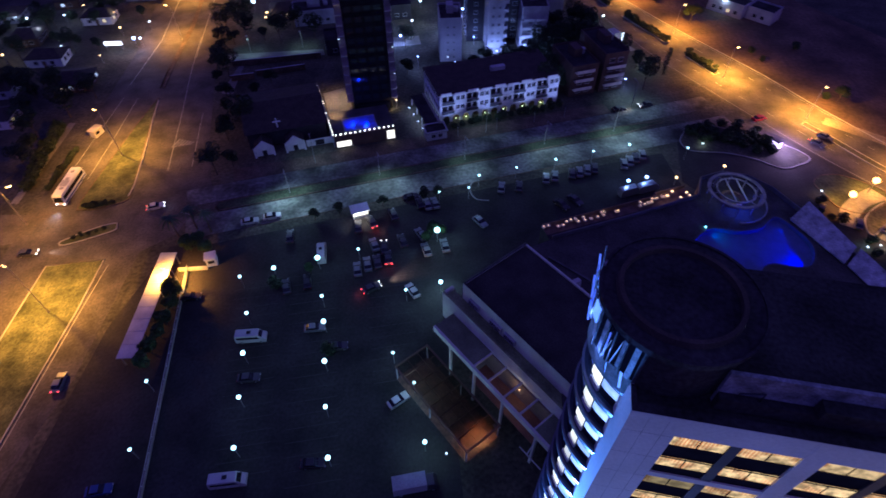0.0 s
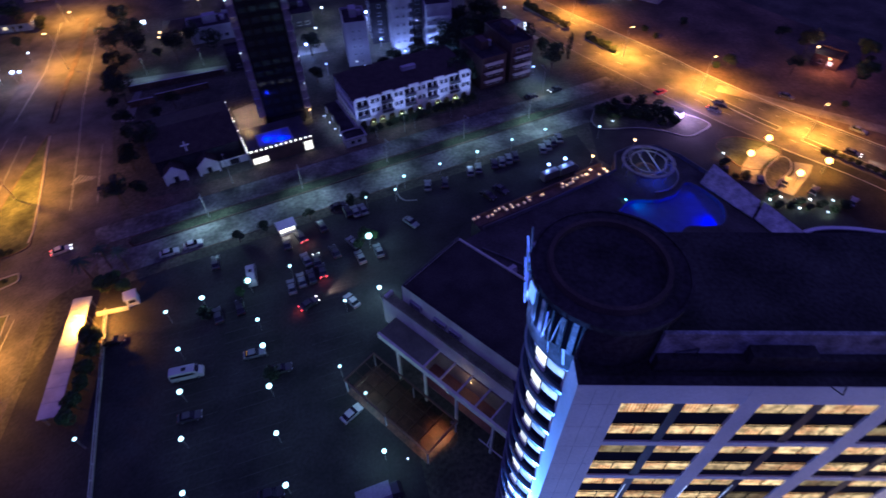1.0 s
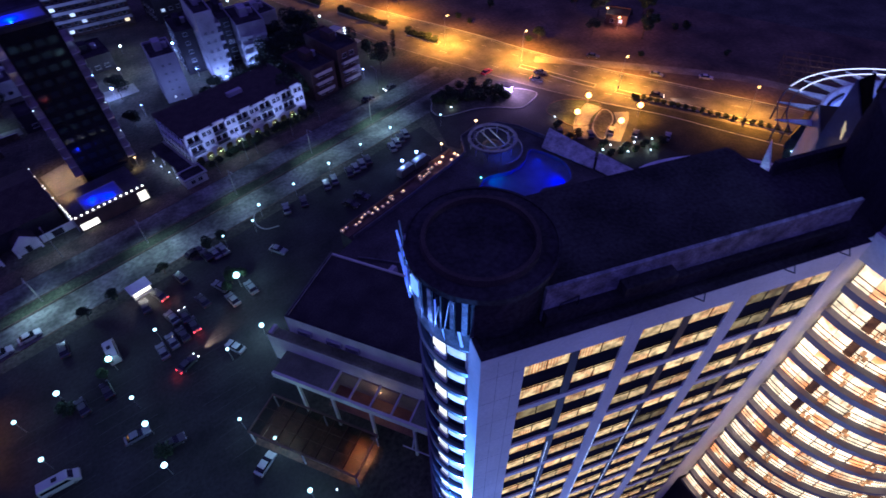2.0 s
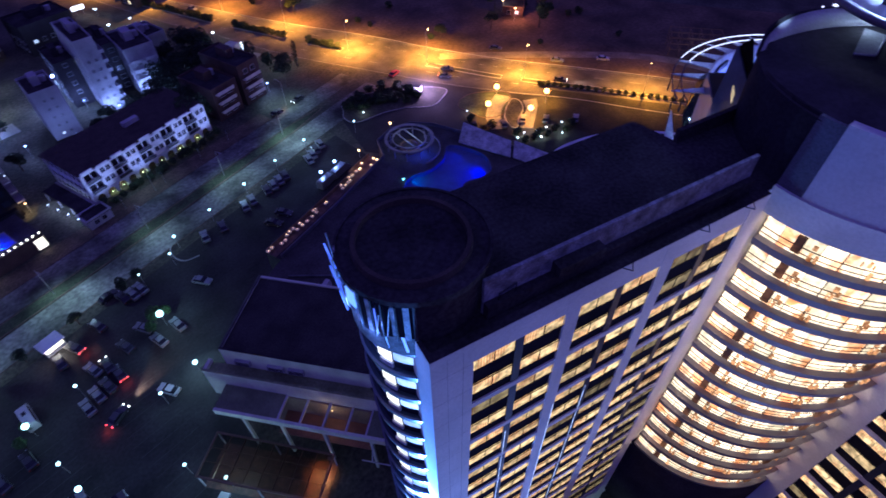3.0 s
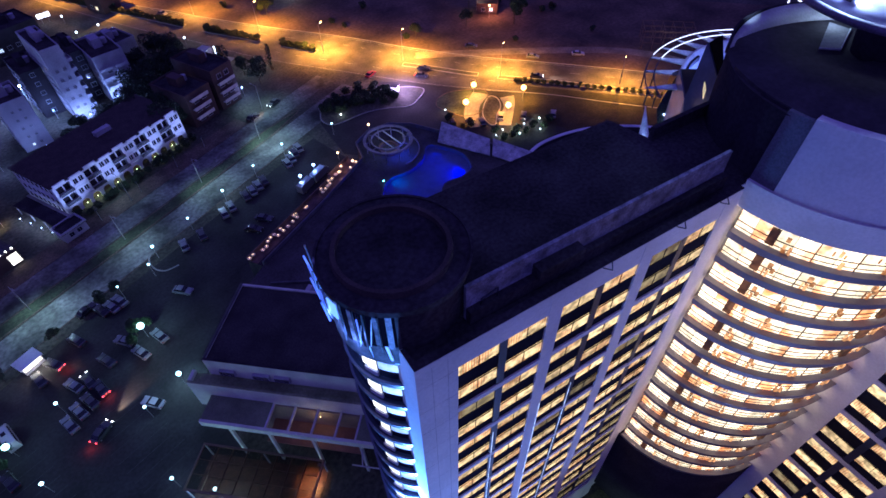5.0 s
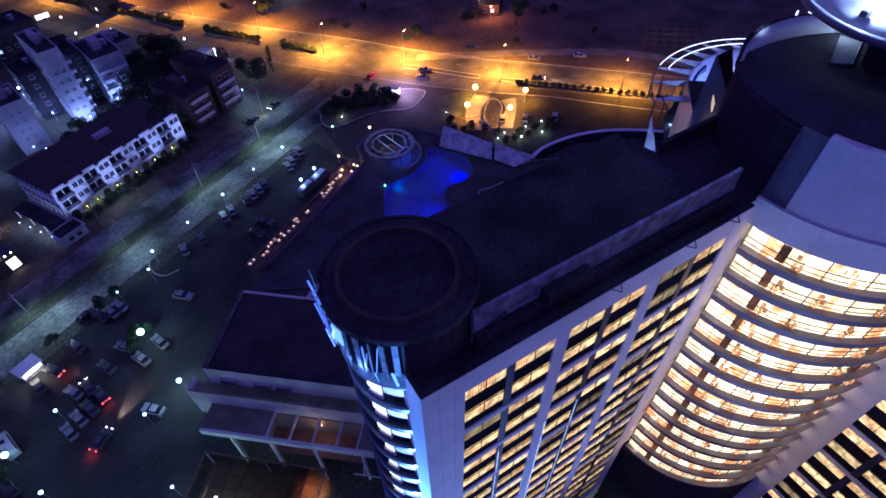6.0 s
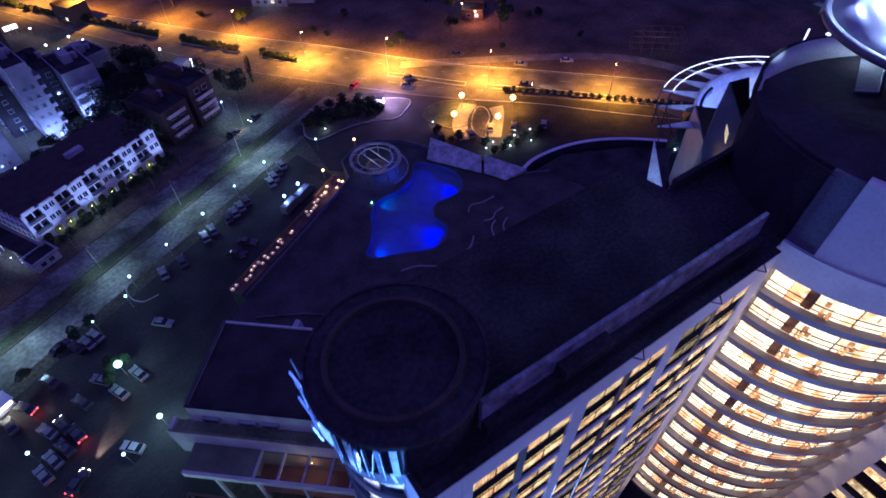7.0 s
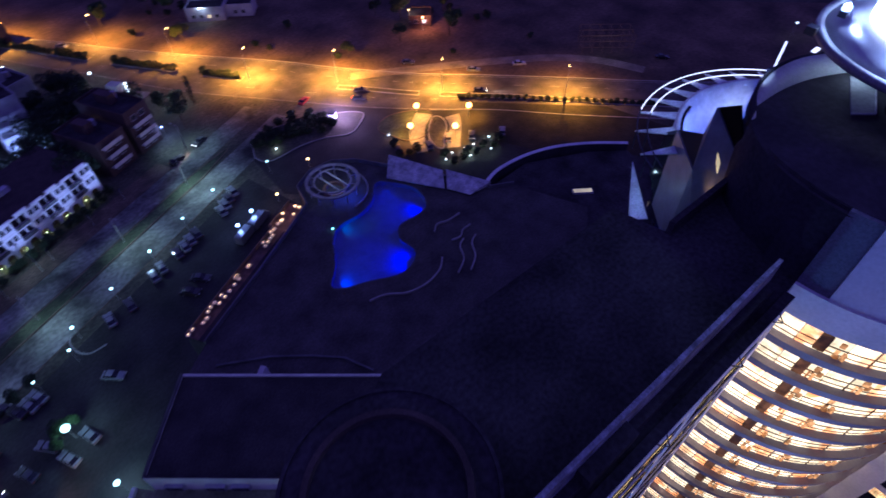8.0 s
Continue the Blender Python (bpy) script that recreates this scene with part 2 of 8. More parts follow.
def prism(bm, pts, z0, z1):
    """An upright prism on a plan outline (counter-clockwise); z1 may be a list of heights, one a corner."""
    top = z1 if isinstance(z1, (list, tuple)) else [z1] * len(pts)
    a = [bm.verts.new((p[0], p[1], z0)) for p in pts]
    b = [bm.verts.new((p[0], p[1], z)) for p, z in zip(pts, top)]
    k = len(pts)
    bm.faces.new(a[::-1])
    bm.faces.new(b)
    for i in range(k):
        bm.faces.new((a[i], a[(i + 1) % k], b[(i + 1) % k], b[i]))
    return bm


def box(bm, x0, x1, y0, y1, z0, z1):
    return prism(bm, ((x0, y0), (x1, y0), (x1, y1), (x0, y1)), z0, z1)


def boxes(*rows):
    bm = bmesh.new()
    for r in rows:
        box(bm, *r)
    return bm


def arc(c, r, a0, a1, n):
    """Points of an arc, degrees."""
    return [(c[0] + r * math.cos(radians(a0 + (a1 - a0) * i / n)), c[1] + r * math.sin(radians(a0 + (a1 - a0) * i / n))) for i in range(n + 1)]


def arc_wall(bm, c, r0, r1, a0, a1, z0, z1, n=24):
    """A curved wall between two radii; r1 may taper with a pair (at z0, at z1)."""
    ra, rb = r1 if isinstance(r1, tuple) else (r1, r1)
    rc, rd = r0 if isinstance(r0, tuple) else (r0, r0)
    whole = abs(a1 - a0) >= 359.9
    rings = []
    for r, z in ((rc, z0), (ra, z0), (rb, z1), (rd, z1)):
        pts = arc(c, r, a0, a1, n)
        rings.append([bm.verts.new((*p, z)) for p in (pts[:-1] if whole else pts)])
    m = len(rings[0])
    for i in range(m if whole else m - 1):
        j = (i + 1) % m
        for k in range(4):
            bm.faces.new((rings[k][i], rings[k][j], rings[(k + 1) % 4][j], rings[(k + 1) % 4][i]))
    if not whole:
        bm.faces.new([rings[k][0] for k in (0, 1, 2, 3)])
        bm.faces.new([rings[k][-1] for k in (3, 2, 1, 0)])
    bmesh.ops.recalc_face_normals(bm, faces=bm.faces)
    return bm


def rod(bm, a, b, r0, r1=None, n=8):
    """A round bar from a to b, which may taper."""
    a, b = Vector(a), Vector(b)
    q = (b - a).to_track_quat("Z", "Y").to_matrix()
    rings = []
    for p, r in ((a, r0), (b, r0 if r1 is None else r1)):
        rings.append([bm.verts.new(p + q @ Vector((r * math.cos(2 * math.pi * i / n), r * math.sin(2 * math.pi * i / n), 0))) for i in range(n)])
    for i in range(n):
        bm.faces.new((rings[0][i], rings[0][(i + 1) % n], rings[1][(i + 1) % n], rings[1][i]))
    bm.faces.new(rings[0][::-1])
    bm.faces.new(rings[1])
    return bm


def path_tube(bm, pts, r, n=6):
    """A tube of one skin along a line of points."""
    pts = [Vector(p) for p in pts]
    rings = []
    for i, p in enumerate(pts):
        t = (pts[min(i + 1, len(pts) - 1)] - pts[max(i - 1, 0)]).normalized()
        side = t.cross(Vector((0, 0, 1)) if abs(t.z) < 0.95 else Vector((1, 0, 0))).normalized()
        up = side.cross(t)
        rings.append([bm.verts.new(p + (side * math.cos(6.2832 * k / n) + up * math.sin(6.2832 * k / n)) * r) for k in range(n)])
    for a, b in zip(rings, rings[1:]):
        for k in range(n):
            bm.faces.new((a[k], a[(k + 1) % n], b[(k + 1) % n], b[k]))
    bm.faces.new(rings[0][::-1])
    bm.faces.new(rings[-1])
    bmesh.ops.recalc_face_normals(bm, faces=bm.faces)
    return bm


def ball(bm, c, r, sub=2):
    bmesh.ops.create_icosphere(bm, subdivisions=sub, radius=r, matrix=Matrix.Translation(c))
    return bm


def turned(x, y, z=0.0, deg=0.0):
    return pose(x, y, z, 0, 0, deg)


def ribbon(left, right, z):
    """A level strip between two rows of plan points of the same number."""
    bm = bmesh.new()
    a = [bm.verts.new((*p, z)) for p in left]
    b = [bm.verts.new((*p, z)) for p in right]
    for i in range(len(a) - 1):
        bm.faces.new((a[i], b[i], b[i + 1], a[i + 1]))
    bmesh.ops.recalc_face_normals(bm, faces=bm.faces)
    return bm


def smooth_line(pts, n=6):
    """A rounder line through the given plan points."""
    out = []
    for i in range(len(pts) - 1):
        p0, p1, p2, p3 = (Vector(pts[max(0, min(len(pts) - 1, i + k))]) for k in (-1, 0, 1, 2))
        for j in range(n):
            t = j / n
            out.append(tuple(0.5 * (2 * p1 + (p2 - p0) * t + (2 * p0 - 5 * p1 + 4 * p2 - p3) * t * t + (3 * p1 - p0 - 3 * p2 + p3) * t ** 3)))
    return out + [tuple(pts[-1])]


def offset_line(pts, d):
    """The plan line moved d metres to its left."""
    out = []
    for i, p in enumerate(pts):
        t = Vector(pts[min(i + 1, len(pts) - 1)]) - Vector(pts[max(i - 1, 0)])
        t.normalize()
        out.append((p[0] - t.y * d, p[1] + t.x * d))
    return out


def kerb_along(name, pts, label, width=0.3, height=0.14, material=None, closed=False):
    if closed:
        pts = list(pts) + [pts[0], pts[1]]
    a, b = pts, offset_line(pts, width)
    bm = bmesh.new()
    for i in range(len(a) - 1):
        prism(bm, (a[i], a[i + 1], b[i + 1], b[i])[:4], 0.0, height)
    bmesh.ops.recalc_face_normals(bm, faces=bm.faces)
    return solid(name, bm, material or KERB, label, "kerb", "structure")


# local frames: the hotel's long wing, the annexe and the cross street
HOTEL = turned(12.02, 14.28, 0, -9.47)
ANNEX = turned(3.5, 61.2, 0, -49.9)
STREET = turned(-2.3, 107.8, 0, 17.8)


def on(m, x, y, z=0.0):
    v = m @ Vector((x, y, z))
    return v.x, v.y, v.z


def on2(m, x, y):
    return on(m, x, y)[:2]

# ---- ground, roads, kerbs ----
bm = bmesh.new()
box(bm, -2600, 2600, -2600, 2600, -0.6, 0.0)
solid("ground", bm, DARK_EARTH, "dark earth and scrub round the town", "ground", "structure")


def flat(name, pts, z, material, label, category="road"):
    bm = bmesh.new()
    bm.faces.new([bm.verts.new((p[0], p[1], z)) for p in pts])
    bmesh.ops.recalc_face_normals(bm, faces=bm.faces)
    if bm.faces[:][0].normal.z < 0:
        bmesh.ops.reverse_faces(bm, faces=bm.faces)
    return solid(name, bm, material, label, category, "structure")


def island(name, pts, label, material=GRASS, height=0.16, edge=None):
    """A raised bed with a kerb round it."""
    bm = bmesh.new()
    prism(bm, pts, 0.0, height)
    bmesh.ops.recalc_face_normals(bm, faces=bm.faces)
    solid(name, bm, material, label, "traffic island", "structure")
    kerb_along("kerb", pts, "pale concrete kerb round a traffic island", 0.35, height + 0.05, edge, closed=True)


# cross street with its grass median
s = STREET
for lo, hi in ((0, 7.7), (12.0, 18.6)):
    flat("road", [on2(s, -64, lo), on2(s, 92, lo), on2(s, 92, hi), on2(s, -64, hi)], 0.03, ASPHALT_PATCHED, "grey patched asphalt carriageway of the cross street")
flat("pavement", [on2(s, -52, 18.9), on2(s, 60, 18.9), on2(s, 60, 24.0), on2(s, -52, 24.0)], 0.10, mat("worn_footway", (0.095, 0.068, 0.048), 0.9, big=0.5, small=0.4, size=4, grain=0.5), "worn dark footway along the cross street", "pavement")
flat("verge", [on2(s, -52, -3.2), on2(s, 50, -3.2), on2(s, 50, -0.4), on2(s, -52, -0.4)], 0.09, DARK_EARTH, "worn earth verge beside the cross street", "grass")
med = [on2(s, a, b) for a, b in ((-57, 9.8), (-56, 8.0), (60, 8.0), (72, 9.4), (73, 10.0), (72, 10.6), (60, 11.7), (-56, 11.7))]
MEDGRASS = mat("worn_median_grass", (0.030, 0.042, 0.018), 0.95, big=0.75, small=0.5, size=7, grain=0.6, bump=0.5, tint=(0.055, 0.065, 0.035))
island("median", med, "grass median between the carriageways of the cross street", MEDGRASS, 0.12, bpy.data.materials["worn_footway"])
for lo in (-0.35, 18.6):
    kerb_along("kerb", [on2(s, a, lo) for a in range(-50, 61, 10)], "worn concrete kerb along the cross street", 0.3, 0.12, bpy.data.materials["worn_footway"])
# the avenue with its islands
flat("road", [(-78, -60), (-74.4, 30), (-71.9, 50), (-72.2, 68), (-72.6, 84), (-66, 90), (-63, 108), (-70, 128), (-84, 180), (-97, 232), (-118, 330), (-150, 330), (-124, 232), (-113, 180), (-108, 130), (-106, 100), (-103, 70), (-100, 20), (-98, -60)], 0.026, ASPHALT, "wide dark asphalt avenue under orange street light")
island("traffic_island", smooth_line([(-83.8, 107.4), (-86, 118), (-90.8, 138), (-93.2, 149), (-93.9, 149), (-94.6, 138), (-95.2, 112), (-95.0, 99.4), (-93.6, 97.8), (-90.2, 98.2), (-86, 99.8), (-82.8, 102.4), (-83.8, 107.4)], 4)[:-1], "grass island with a rounded nose in the avenue", GRASS, 0.16, bpy.data.materials["worn_footway"])
kerb_along("kerb", [(-83.3, 103.4), (-83.5, 107.4), (-85.7, 118), (-88.2, 129), (-90.5, 138), (-92.9, 149)], "pale kerb along the lit side of the island", 0.35, 0.24)
island("traffic_island", smooth_line([(-81.4, 92.2), (-82.5, 93.6), (-87, 91.6), (-92.4, 87.6), (-93.2, 86.2), (-91.5, 85.6), (-86, 88.2), (-81.6, 90.8), (-81.4, 92.2)], 4)[:-1], "narrow grass island at the crossing")
island("traffic_island", [(-79.8, 81.6), (-92.6, 79.2), (-91.6, 58.8), (-91.0, 20), (-79.4, 8), (-78.6, 37.0), (-78.9, 66.9)], "orange-lit triangular lawn between the carriageways")
island("median", offset_line([(-94.6, 156), (-96.5, 168.8), (-99.6, 199.2), (-105, 230)], 0.45) + offset_line([(-94.6, 156), (-96.5, 168.8), (-99.6, 199.2), (-105, 230)], -0.45)[::-1], "narrow kerbed median between the lanes of the avenue", bpy.data.materials["worn_footway"], 0.12, bpy.data.materials["worn_footway"])
bm = bmesh.new()
for k in range(6):
    x, y = -80.0 + 0.9 * k, 124.5 + 0.25 * k
    p = [(x, y), (x + 0.35, y), (x + 1.3, y + 4.0 - 0.5 * k), (x + 0.95, y + 4.0 - 0.5 * k)]
    bm.faces.new([bm.verts.new((*q, 0.034)) for q in p])
for pts, w in (([(-84.2, 107), (-88.9, 129.4), (-92.6, 146)], 0.25), ([(-78.4, 80), (-78.5, 66), (-78.2, 37), (-79, 10)], 0.2), ([(-106.0, 158), (-107.2, 189), (-114, 228)], 0.25), ([(-67.4, 97.5), (-64.5, 96.6)], 0.3), ([(-97.4, 110), (-98.4, 128), (-100.2, 150)], 0.18), ([(-103.4, 112), (-104.8, 150)], 0.18), ([(-77.0, 114), (-83.0, 142), (-89.0, 168), (-93.5, 192)], 0.2), ([(-71.0, 116), (-76.5, 142)], 0.16), ([(-90.2, 176), (-93.0, 192), (-99.0, 225)], 0.2)):
    q = offset_line(pts, w)
    for i in range(len(pts) - 1):
        bm.faces.new([bm.verts.new((*v, 0.035)) for v in (pts[i], pts[i + 1], q[i + 1], q[i])])
solid("road_marking", bm, LINE, "worn white hatching and edge lines on the avenue", "road marking", "structure")
flat("footpath", [(-113.0, 100), (-111.0, 100), (-113.6, 136), (-115.6, 136)], 0.04, PAVING, "narrow worn footpath along the avenue", "path")
flat("road", [(-112, 96), (-105, 96), (-104, 86), (-128, 82), (-160, 78), (-160, 90)], 0.028, ASPHALT, "side road that joins the avenue")

# coast road: two carriageways and a hedge strip
NEAR = smooth_line([(-8, 372), (12, 325), (28.7, 281), (38, 256), (47.4, 231.5), (57, 211), (64.5, 192), (72.3, 174.7), (86, 151), (102, 124.5), (114, 108), (126.7, 92.2), (142, 68.5), (190, 0), (240, -70), (290, -140)])
MEDL = smooth_line([(2, 372), (20, 320), (36.4, 276.8), (50.2, 247.3), (57.5, 231), (65, 214.5), (75.5, 193.8), (88.4, 167.5), (98, 150), (108.4, 134), (117.2, 119), (125.6, 106.8), (138.4, 89), (150, 71), (200, -3), (252, -80)])
FAR = smooth_line([(18, 372), (34, 315), (49.8, 264.5), (63.7, 237), (69.5, 225), (75.5, 214), (85, 197), (102.8, 168), (112, 150), (123.2, 131), (131, 119.5), (140.1, 107.5), (158.2, 82), (172, 62), (216, 2), (266, -72)])
solid("road", ribbon(NEAR, FAR, 0.02), ASPHALT, "wide asphalt coast road lit orange by sodium lamps", "road", "structure")
kerb_along("kerb", NEAR[60:], "pale kerb of the coast road", 0.3, 0.15)
kerb_along("kerb", [(p[0], p[1]) for p in FAR], "pale kerb on the seaward side of the coast road", 0.3, 0.15)
MEDIANS = ((8, 29), (31, 38), (39, 43), (52, 62), (64, 84))
for lo, hi in MEDIANS:
    a = MEDL[lo:hi]
    island("median", offset_line(a, 0.9) + offset_line(a, -0.9)[::-1], "planted median of the coast road", DARK_EARTH, 0.12)
bm = bmesh.new()
for line, k in ((offset_line(NEAR, 0.6), 0), (offset_line(NEAR, 6.0), 1), (offset_line(FAR, -0.8), 0), (offset_line(FAR, -5.4), 1)):
    for i in range(len(line) - 1):
        if k and i % 2:
            continue
        p, q = Vector(line[i]), Vector(line[i + 1])
        t = (q - p).normalized() * 0.07
        e = q if not k else p.lerp(q, 0.6)
        bm.faces.new([bm.verts.new((*v, 0.03)) for v in ((p.x - t.y, p.y + t.x), (p.x + t.y, p.y - t.x), (e.x + t.y, e.y - t.x), (e.x - t.y, e.y + t.x))])
solid("road_marking", bm, LINE, "worn white lines on the coast road", "road marking", "structure")
solid("beach", ribbon(offset_line(FAR, 60)[6:], offset_line(FAR, 0.6)[6:], 0.012), SAND, "dark dune sand beyond the coast road", "sand", "structure")

TRACK = smooth_line([(112.0, 141.0), (129.0, 127.5), (147.6, 111.9), (163.3, 96.8), (171.7, 83.2), (175.5, 69.0)])
solid("track", ribbon(offset_line(TRACK, 2.2), offset_line(TRACK, -2.2), 0.03), mat("pale_sand_track", (0.20, 0.165, 0.12), 0.95, big=0.4, small=0.3, size=5, grain=0.6), "pale sandy track beyond the coast road", "track", "structure")

# hotel forecourt, car parks
flat("car_park", [(-71, 20), (-70.6, 62), (-66, 86), on2(s, -58, -3.3), on2(s, 64, -3.3), (62, 106), (16, 84), (0, 66), (4, 30), (4, -30), (-60, -30)], 0.016, LOT, "dark asphalt of the hotel car park", "car park")
flat("forecourt", [(66, 133), (92, 136), (112, 118), (128, 98), (150, 66), (150, 20), (88, 60), (80, 84), (68, 104), (62, 112)], 0.018, LOT, "dark asphalt forecourt between the hotel and the coast road", "car park")
bm = bmesh.new()
for x0, y0, ux, uy, n in ((-42, 74, 0.19, -0.98, 17), (-30.5, 78, 0.19, -0.98, 19), (-14, 80, 0.19, -0.98, 12)):
    for k in range(n):
        x, y = x0 + ux * k * 2.6, y0 + uy * k * 2.6
        for sgn in (1, -1):
            p = [(x, y), (x + sgn * 4.8 * -uy, y + sgn * 4.8 * ux), (x + sgn * 4.8 * -uy + 0.1 * ux, y + sgn * 4.8 * ux + 0.1 * uy), (x + 0.1 * ux, y + 0.1 * uy)]
            bm.faces.new([bm.verts.new((*q, 0.02)) for q in p])
bmesh.ops.recalc_face_normals(bm, faces=bm.faces)
solid("road_marking", bm, mat("faded_paint", (0.050, 0.050, 0.046), 0.8, size=1.5), "faded bay lines of the car park", "road marking", "structure")

kerb_along("kerb", smooth_line([(6.6, 111.0), (5.8, 109.9), (5.5, 107.9), (5.9, 105.7), (6.9, 104.2), (8.0, 103.6), (10.5, 103.4)], 4), "pale curved kerb at the end of the parking row", 0.3, 0.15)
# planted islands of the forecourt
BED1 = smooth_line([(68.2, 134), (66.0, 129.5), (68, 125.2), (77.6, 124.2), (84.2, 121.8), (90.4, 117.8), (95.6, 119.2), (100, 122.4), (96.5, 127.6), (88, 132.4), (78, 137.5), (70.5, 137.6), (68.2, 134)])[:-1]
island("planting_bed", BED1, "kerbed bed of dark shrubs at the forecourt entrance", DARK_EARTH)
BED2 = smooth_line([(97.5, 107.5), (96.6, 111.8), (100, 115), (106, 114.5), (113, 108.5), (109, 103), (103, 100.6), (98.5, 103), (97.5, 107.5)])[:-1]
island("planting_bed", BED2, "kerbed lawn under warm lamps in the forecourt", MEDGRASS, 0.16, bpy.data.materials["worn_footway"])
DRIVE_OUT = smooth_line([(96.0, 96.5), (98.6, 102.0), (103.6, 106.6), (110.0, 110.2)])
DRIVE_IN = smooth_line([(99.4, 94.6), (102.4, 99.6), (107.0, 103.4), (112.6, 105.6)])
solid("driveway", ribbon(DRIVE_OUT, DRIVE_IN, 0.19), PAVING, "pale curved driveway lit yellow", "driveway", "structure")
LOOP_A = smooth_line([(103.0, 91.8), (107.0, 95.2), (111.2, 97.8), (113.8, 102.0)])
LOOP_B = smooth_line([(105.6, 89.4), (109.8, 92.6), (114.6, 96.4), (118.0, 100.0)])
solid("driveway", ribbon(LOOP_A, LOOP_B, 0.19), PAVING, "pale curved driveway lit yellow", "driveway", "structure")
island("planting_bed", smooth_line([(101.6, 94.2), (103.4, 98.6), (107.6, 102.4), (112.0, 104.6), (112.8, 102.2), (110.4, 98.6), (106.4, 96.2), (102.6, 93.0), (101.6, 94.2)])[:-1], "dark lawn between the curved driveways", DARK_EARTH)
flat("verge", [(112, 90.5), (119, 96.5), (124, 102.5), (149, 68), (152, 40), (140, 40), (118, 72)], 0.10, mat("dry_lawn", (0.024, 0.021, 0.011), 0.95, big=0.6, small=0.5, size=5, grain=0.5, bump=0.5), "dry lawn between the driveway and the hedge of the coast road", "grass")

# ---- hotel: long wing, round end, curved gallery, side wing (plan in the wing's own frame) ----
hotel = thing("hotel", HOTEL, "tall pale hotel with round glass end and lit curved gallery", "hotel")
TOP, STOREY, ROWS = 65.5, 3.05, 18
GLASS_TOP, GLASS_H = 63.45, 1.25
FLOOR0 = GLASS_TOP - STOREY * ROWS
CELLS = (2.95, 11.2, 19.5)
W, MULL = 3.2, 0.65
END_U = 28.3

# wall of the long wing: frame strips in front of a recessed back wall
bm = bmesh.new()
box(bm, 0.0, CELLS[0], 0.0, 0.55, 0, TOP)
for a, b in ((CELLS[0] + 7.05, CELLS[1]), (CELLS[1] + 7.05, CELLS[2]), (CELLS[2] + 7.05, END_U)):
    box(bm, a, b, 0.0, 0.55, 0, TOP)
for c in CELLS:
    box(bm, c, c + 7.05, 0.02, 0.55, GLASS_TOP, TOP - 0.004)
    for k in range(2, ROWS + 1, 2):
        z = GLASS_TOP - STOREY * k
        box(bm, c, c + 7.05, 0.03, 0.55, z, z + 0.62)
    box(bm, c, c + 7.05, 0.03, 0.55, 0, FLOOR0 - 1.0)
part("wall", bm, STUCCO, hotel, "pale stucco wall of the long wing")
bm = prism(bmesh.new(), ((0.0, 0.55), (36, 0.55), (36, 8.2), (27.5, 8.2), (26.5, 12.4), (6.0, 12.4), (0.0, 9.0)), 0, TOP - 0.3)
part("wall", bm, STUCCO, hotel)
for c in CELLS:
    part("spandrel", boxes((c, c + 7.05, 0.16, 0.545, 4, GLASS_TOP)), DARKPANEL, hotel, "dark recessed spandrel glass")
    part("mullion", boxes((c + W, c + W + MULL, 0.07, 0.157, FLOOR0, GLASS_TOP)), mat("blue_grey_mullion", (0.035, 0.035, 0.065), 0.5, size=3) if c == CELLS[0] else bpy.data.materials["blue_grey_mullion"], hotel)


def window_mesh(material, w, h):
    bm = bmesh.new()
    box(bm, 0, w / 2 - 0.03, 0, 0.05, 0, h)
    box(bm, w / 2 + 0.03, w, 0, 0.05, 0, h)
    return mesh_of("window", bm, material)


pane_lit, pane_dim = window_mesh(ROOM, W - 0.1, GLASS_H), window_mesh(ROOM_DIM, W - 0.1, GLASS_H)
frame_me = mesh_of("window_frame", boxes((-0.05, W - 0.05, -0.06, 0.0, -0.09, 0.0), (-0.05, W - 0.05, -0.06, 0.0, GLASS_H, GLASS_H + 0.05), (W / 2 - 0.07, W / 2 - 0.03, -0.05, 0.0, 0, GLASS_H)), DARKPANEL)
rnd = random.Random(4)
for c in CELLS:
    for k in range(ROWS):
        for j in (0, 1):
            z = GLASS_TOP - STOREY * k - GLASS_H
            dim = rnd.random() < (0.10 if c < 15 else 0.28)
            m = pose(c + j * (W + MULL) + 0.05, 0.10, z)
            w = part_at("window", pane_dim if dim else pane_lit, hotel, m)
            part_at("window_frame", frame_me, w, pose(0, 0, 0))
# flat dark roof, its low edge and the free-standing screen wall
bm = prism(bmesh.new(), ((0.3, 0.6), (36, 0.6), (36, 8.15), (27.45, 8.15), (26.45, 12.35), (6.0, 12.35), (0.3, 9.0)), TOP - 0.28, TOP - 0.1)
part("roof", bm, DARKROOF, hotel, "dark flat felt roof")
part("roof_upstand", boxes((27.2, 34.6, 8.1, 8.5, TOP - 0.28, 66.6)), DARKROOF, hotel, "dark felt upstand at the roof notch")
part("parapet", boxes((0.0, END_U, 0.002, 0.32, TOP - 0.3, TOP + 0.12), (0.0, 0.3, 0.32, 1.75, TOP - 0.3, TOP + 0.12)), STUCCO, hotel)
part("parapet_cap", boxes((0.02, END_U, 0.03, 0.62, TOP - 0.14, TOP + 0.16), (0.03, 0.34, 0.62, 1.7, TOP - 0.14, TOP + 0.16)), DARKROOF, hotel, "dark parapet cap")
part("screen_wall", boxes((4.5, 27.3, 1.55, 1.8, TOP - 0.12, 68.5)), ROOFWALL, hotel, "weathered blue-grey screen wall on the roof")
part("ledge", boxes((4.5, 27.3, 1.05, 1.54, TOP - 0.12, 66.6)), DARKROOF, hotel, "dark felt ledge along the screen wall")
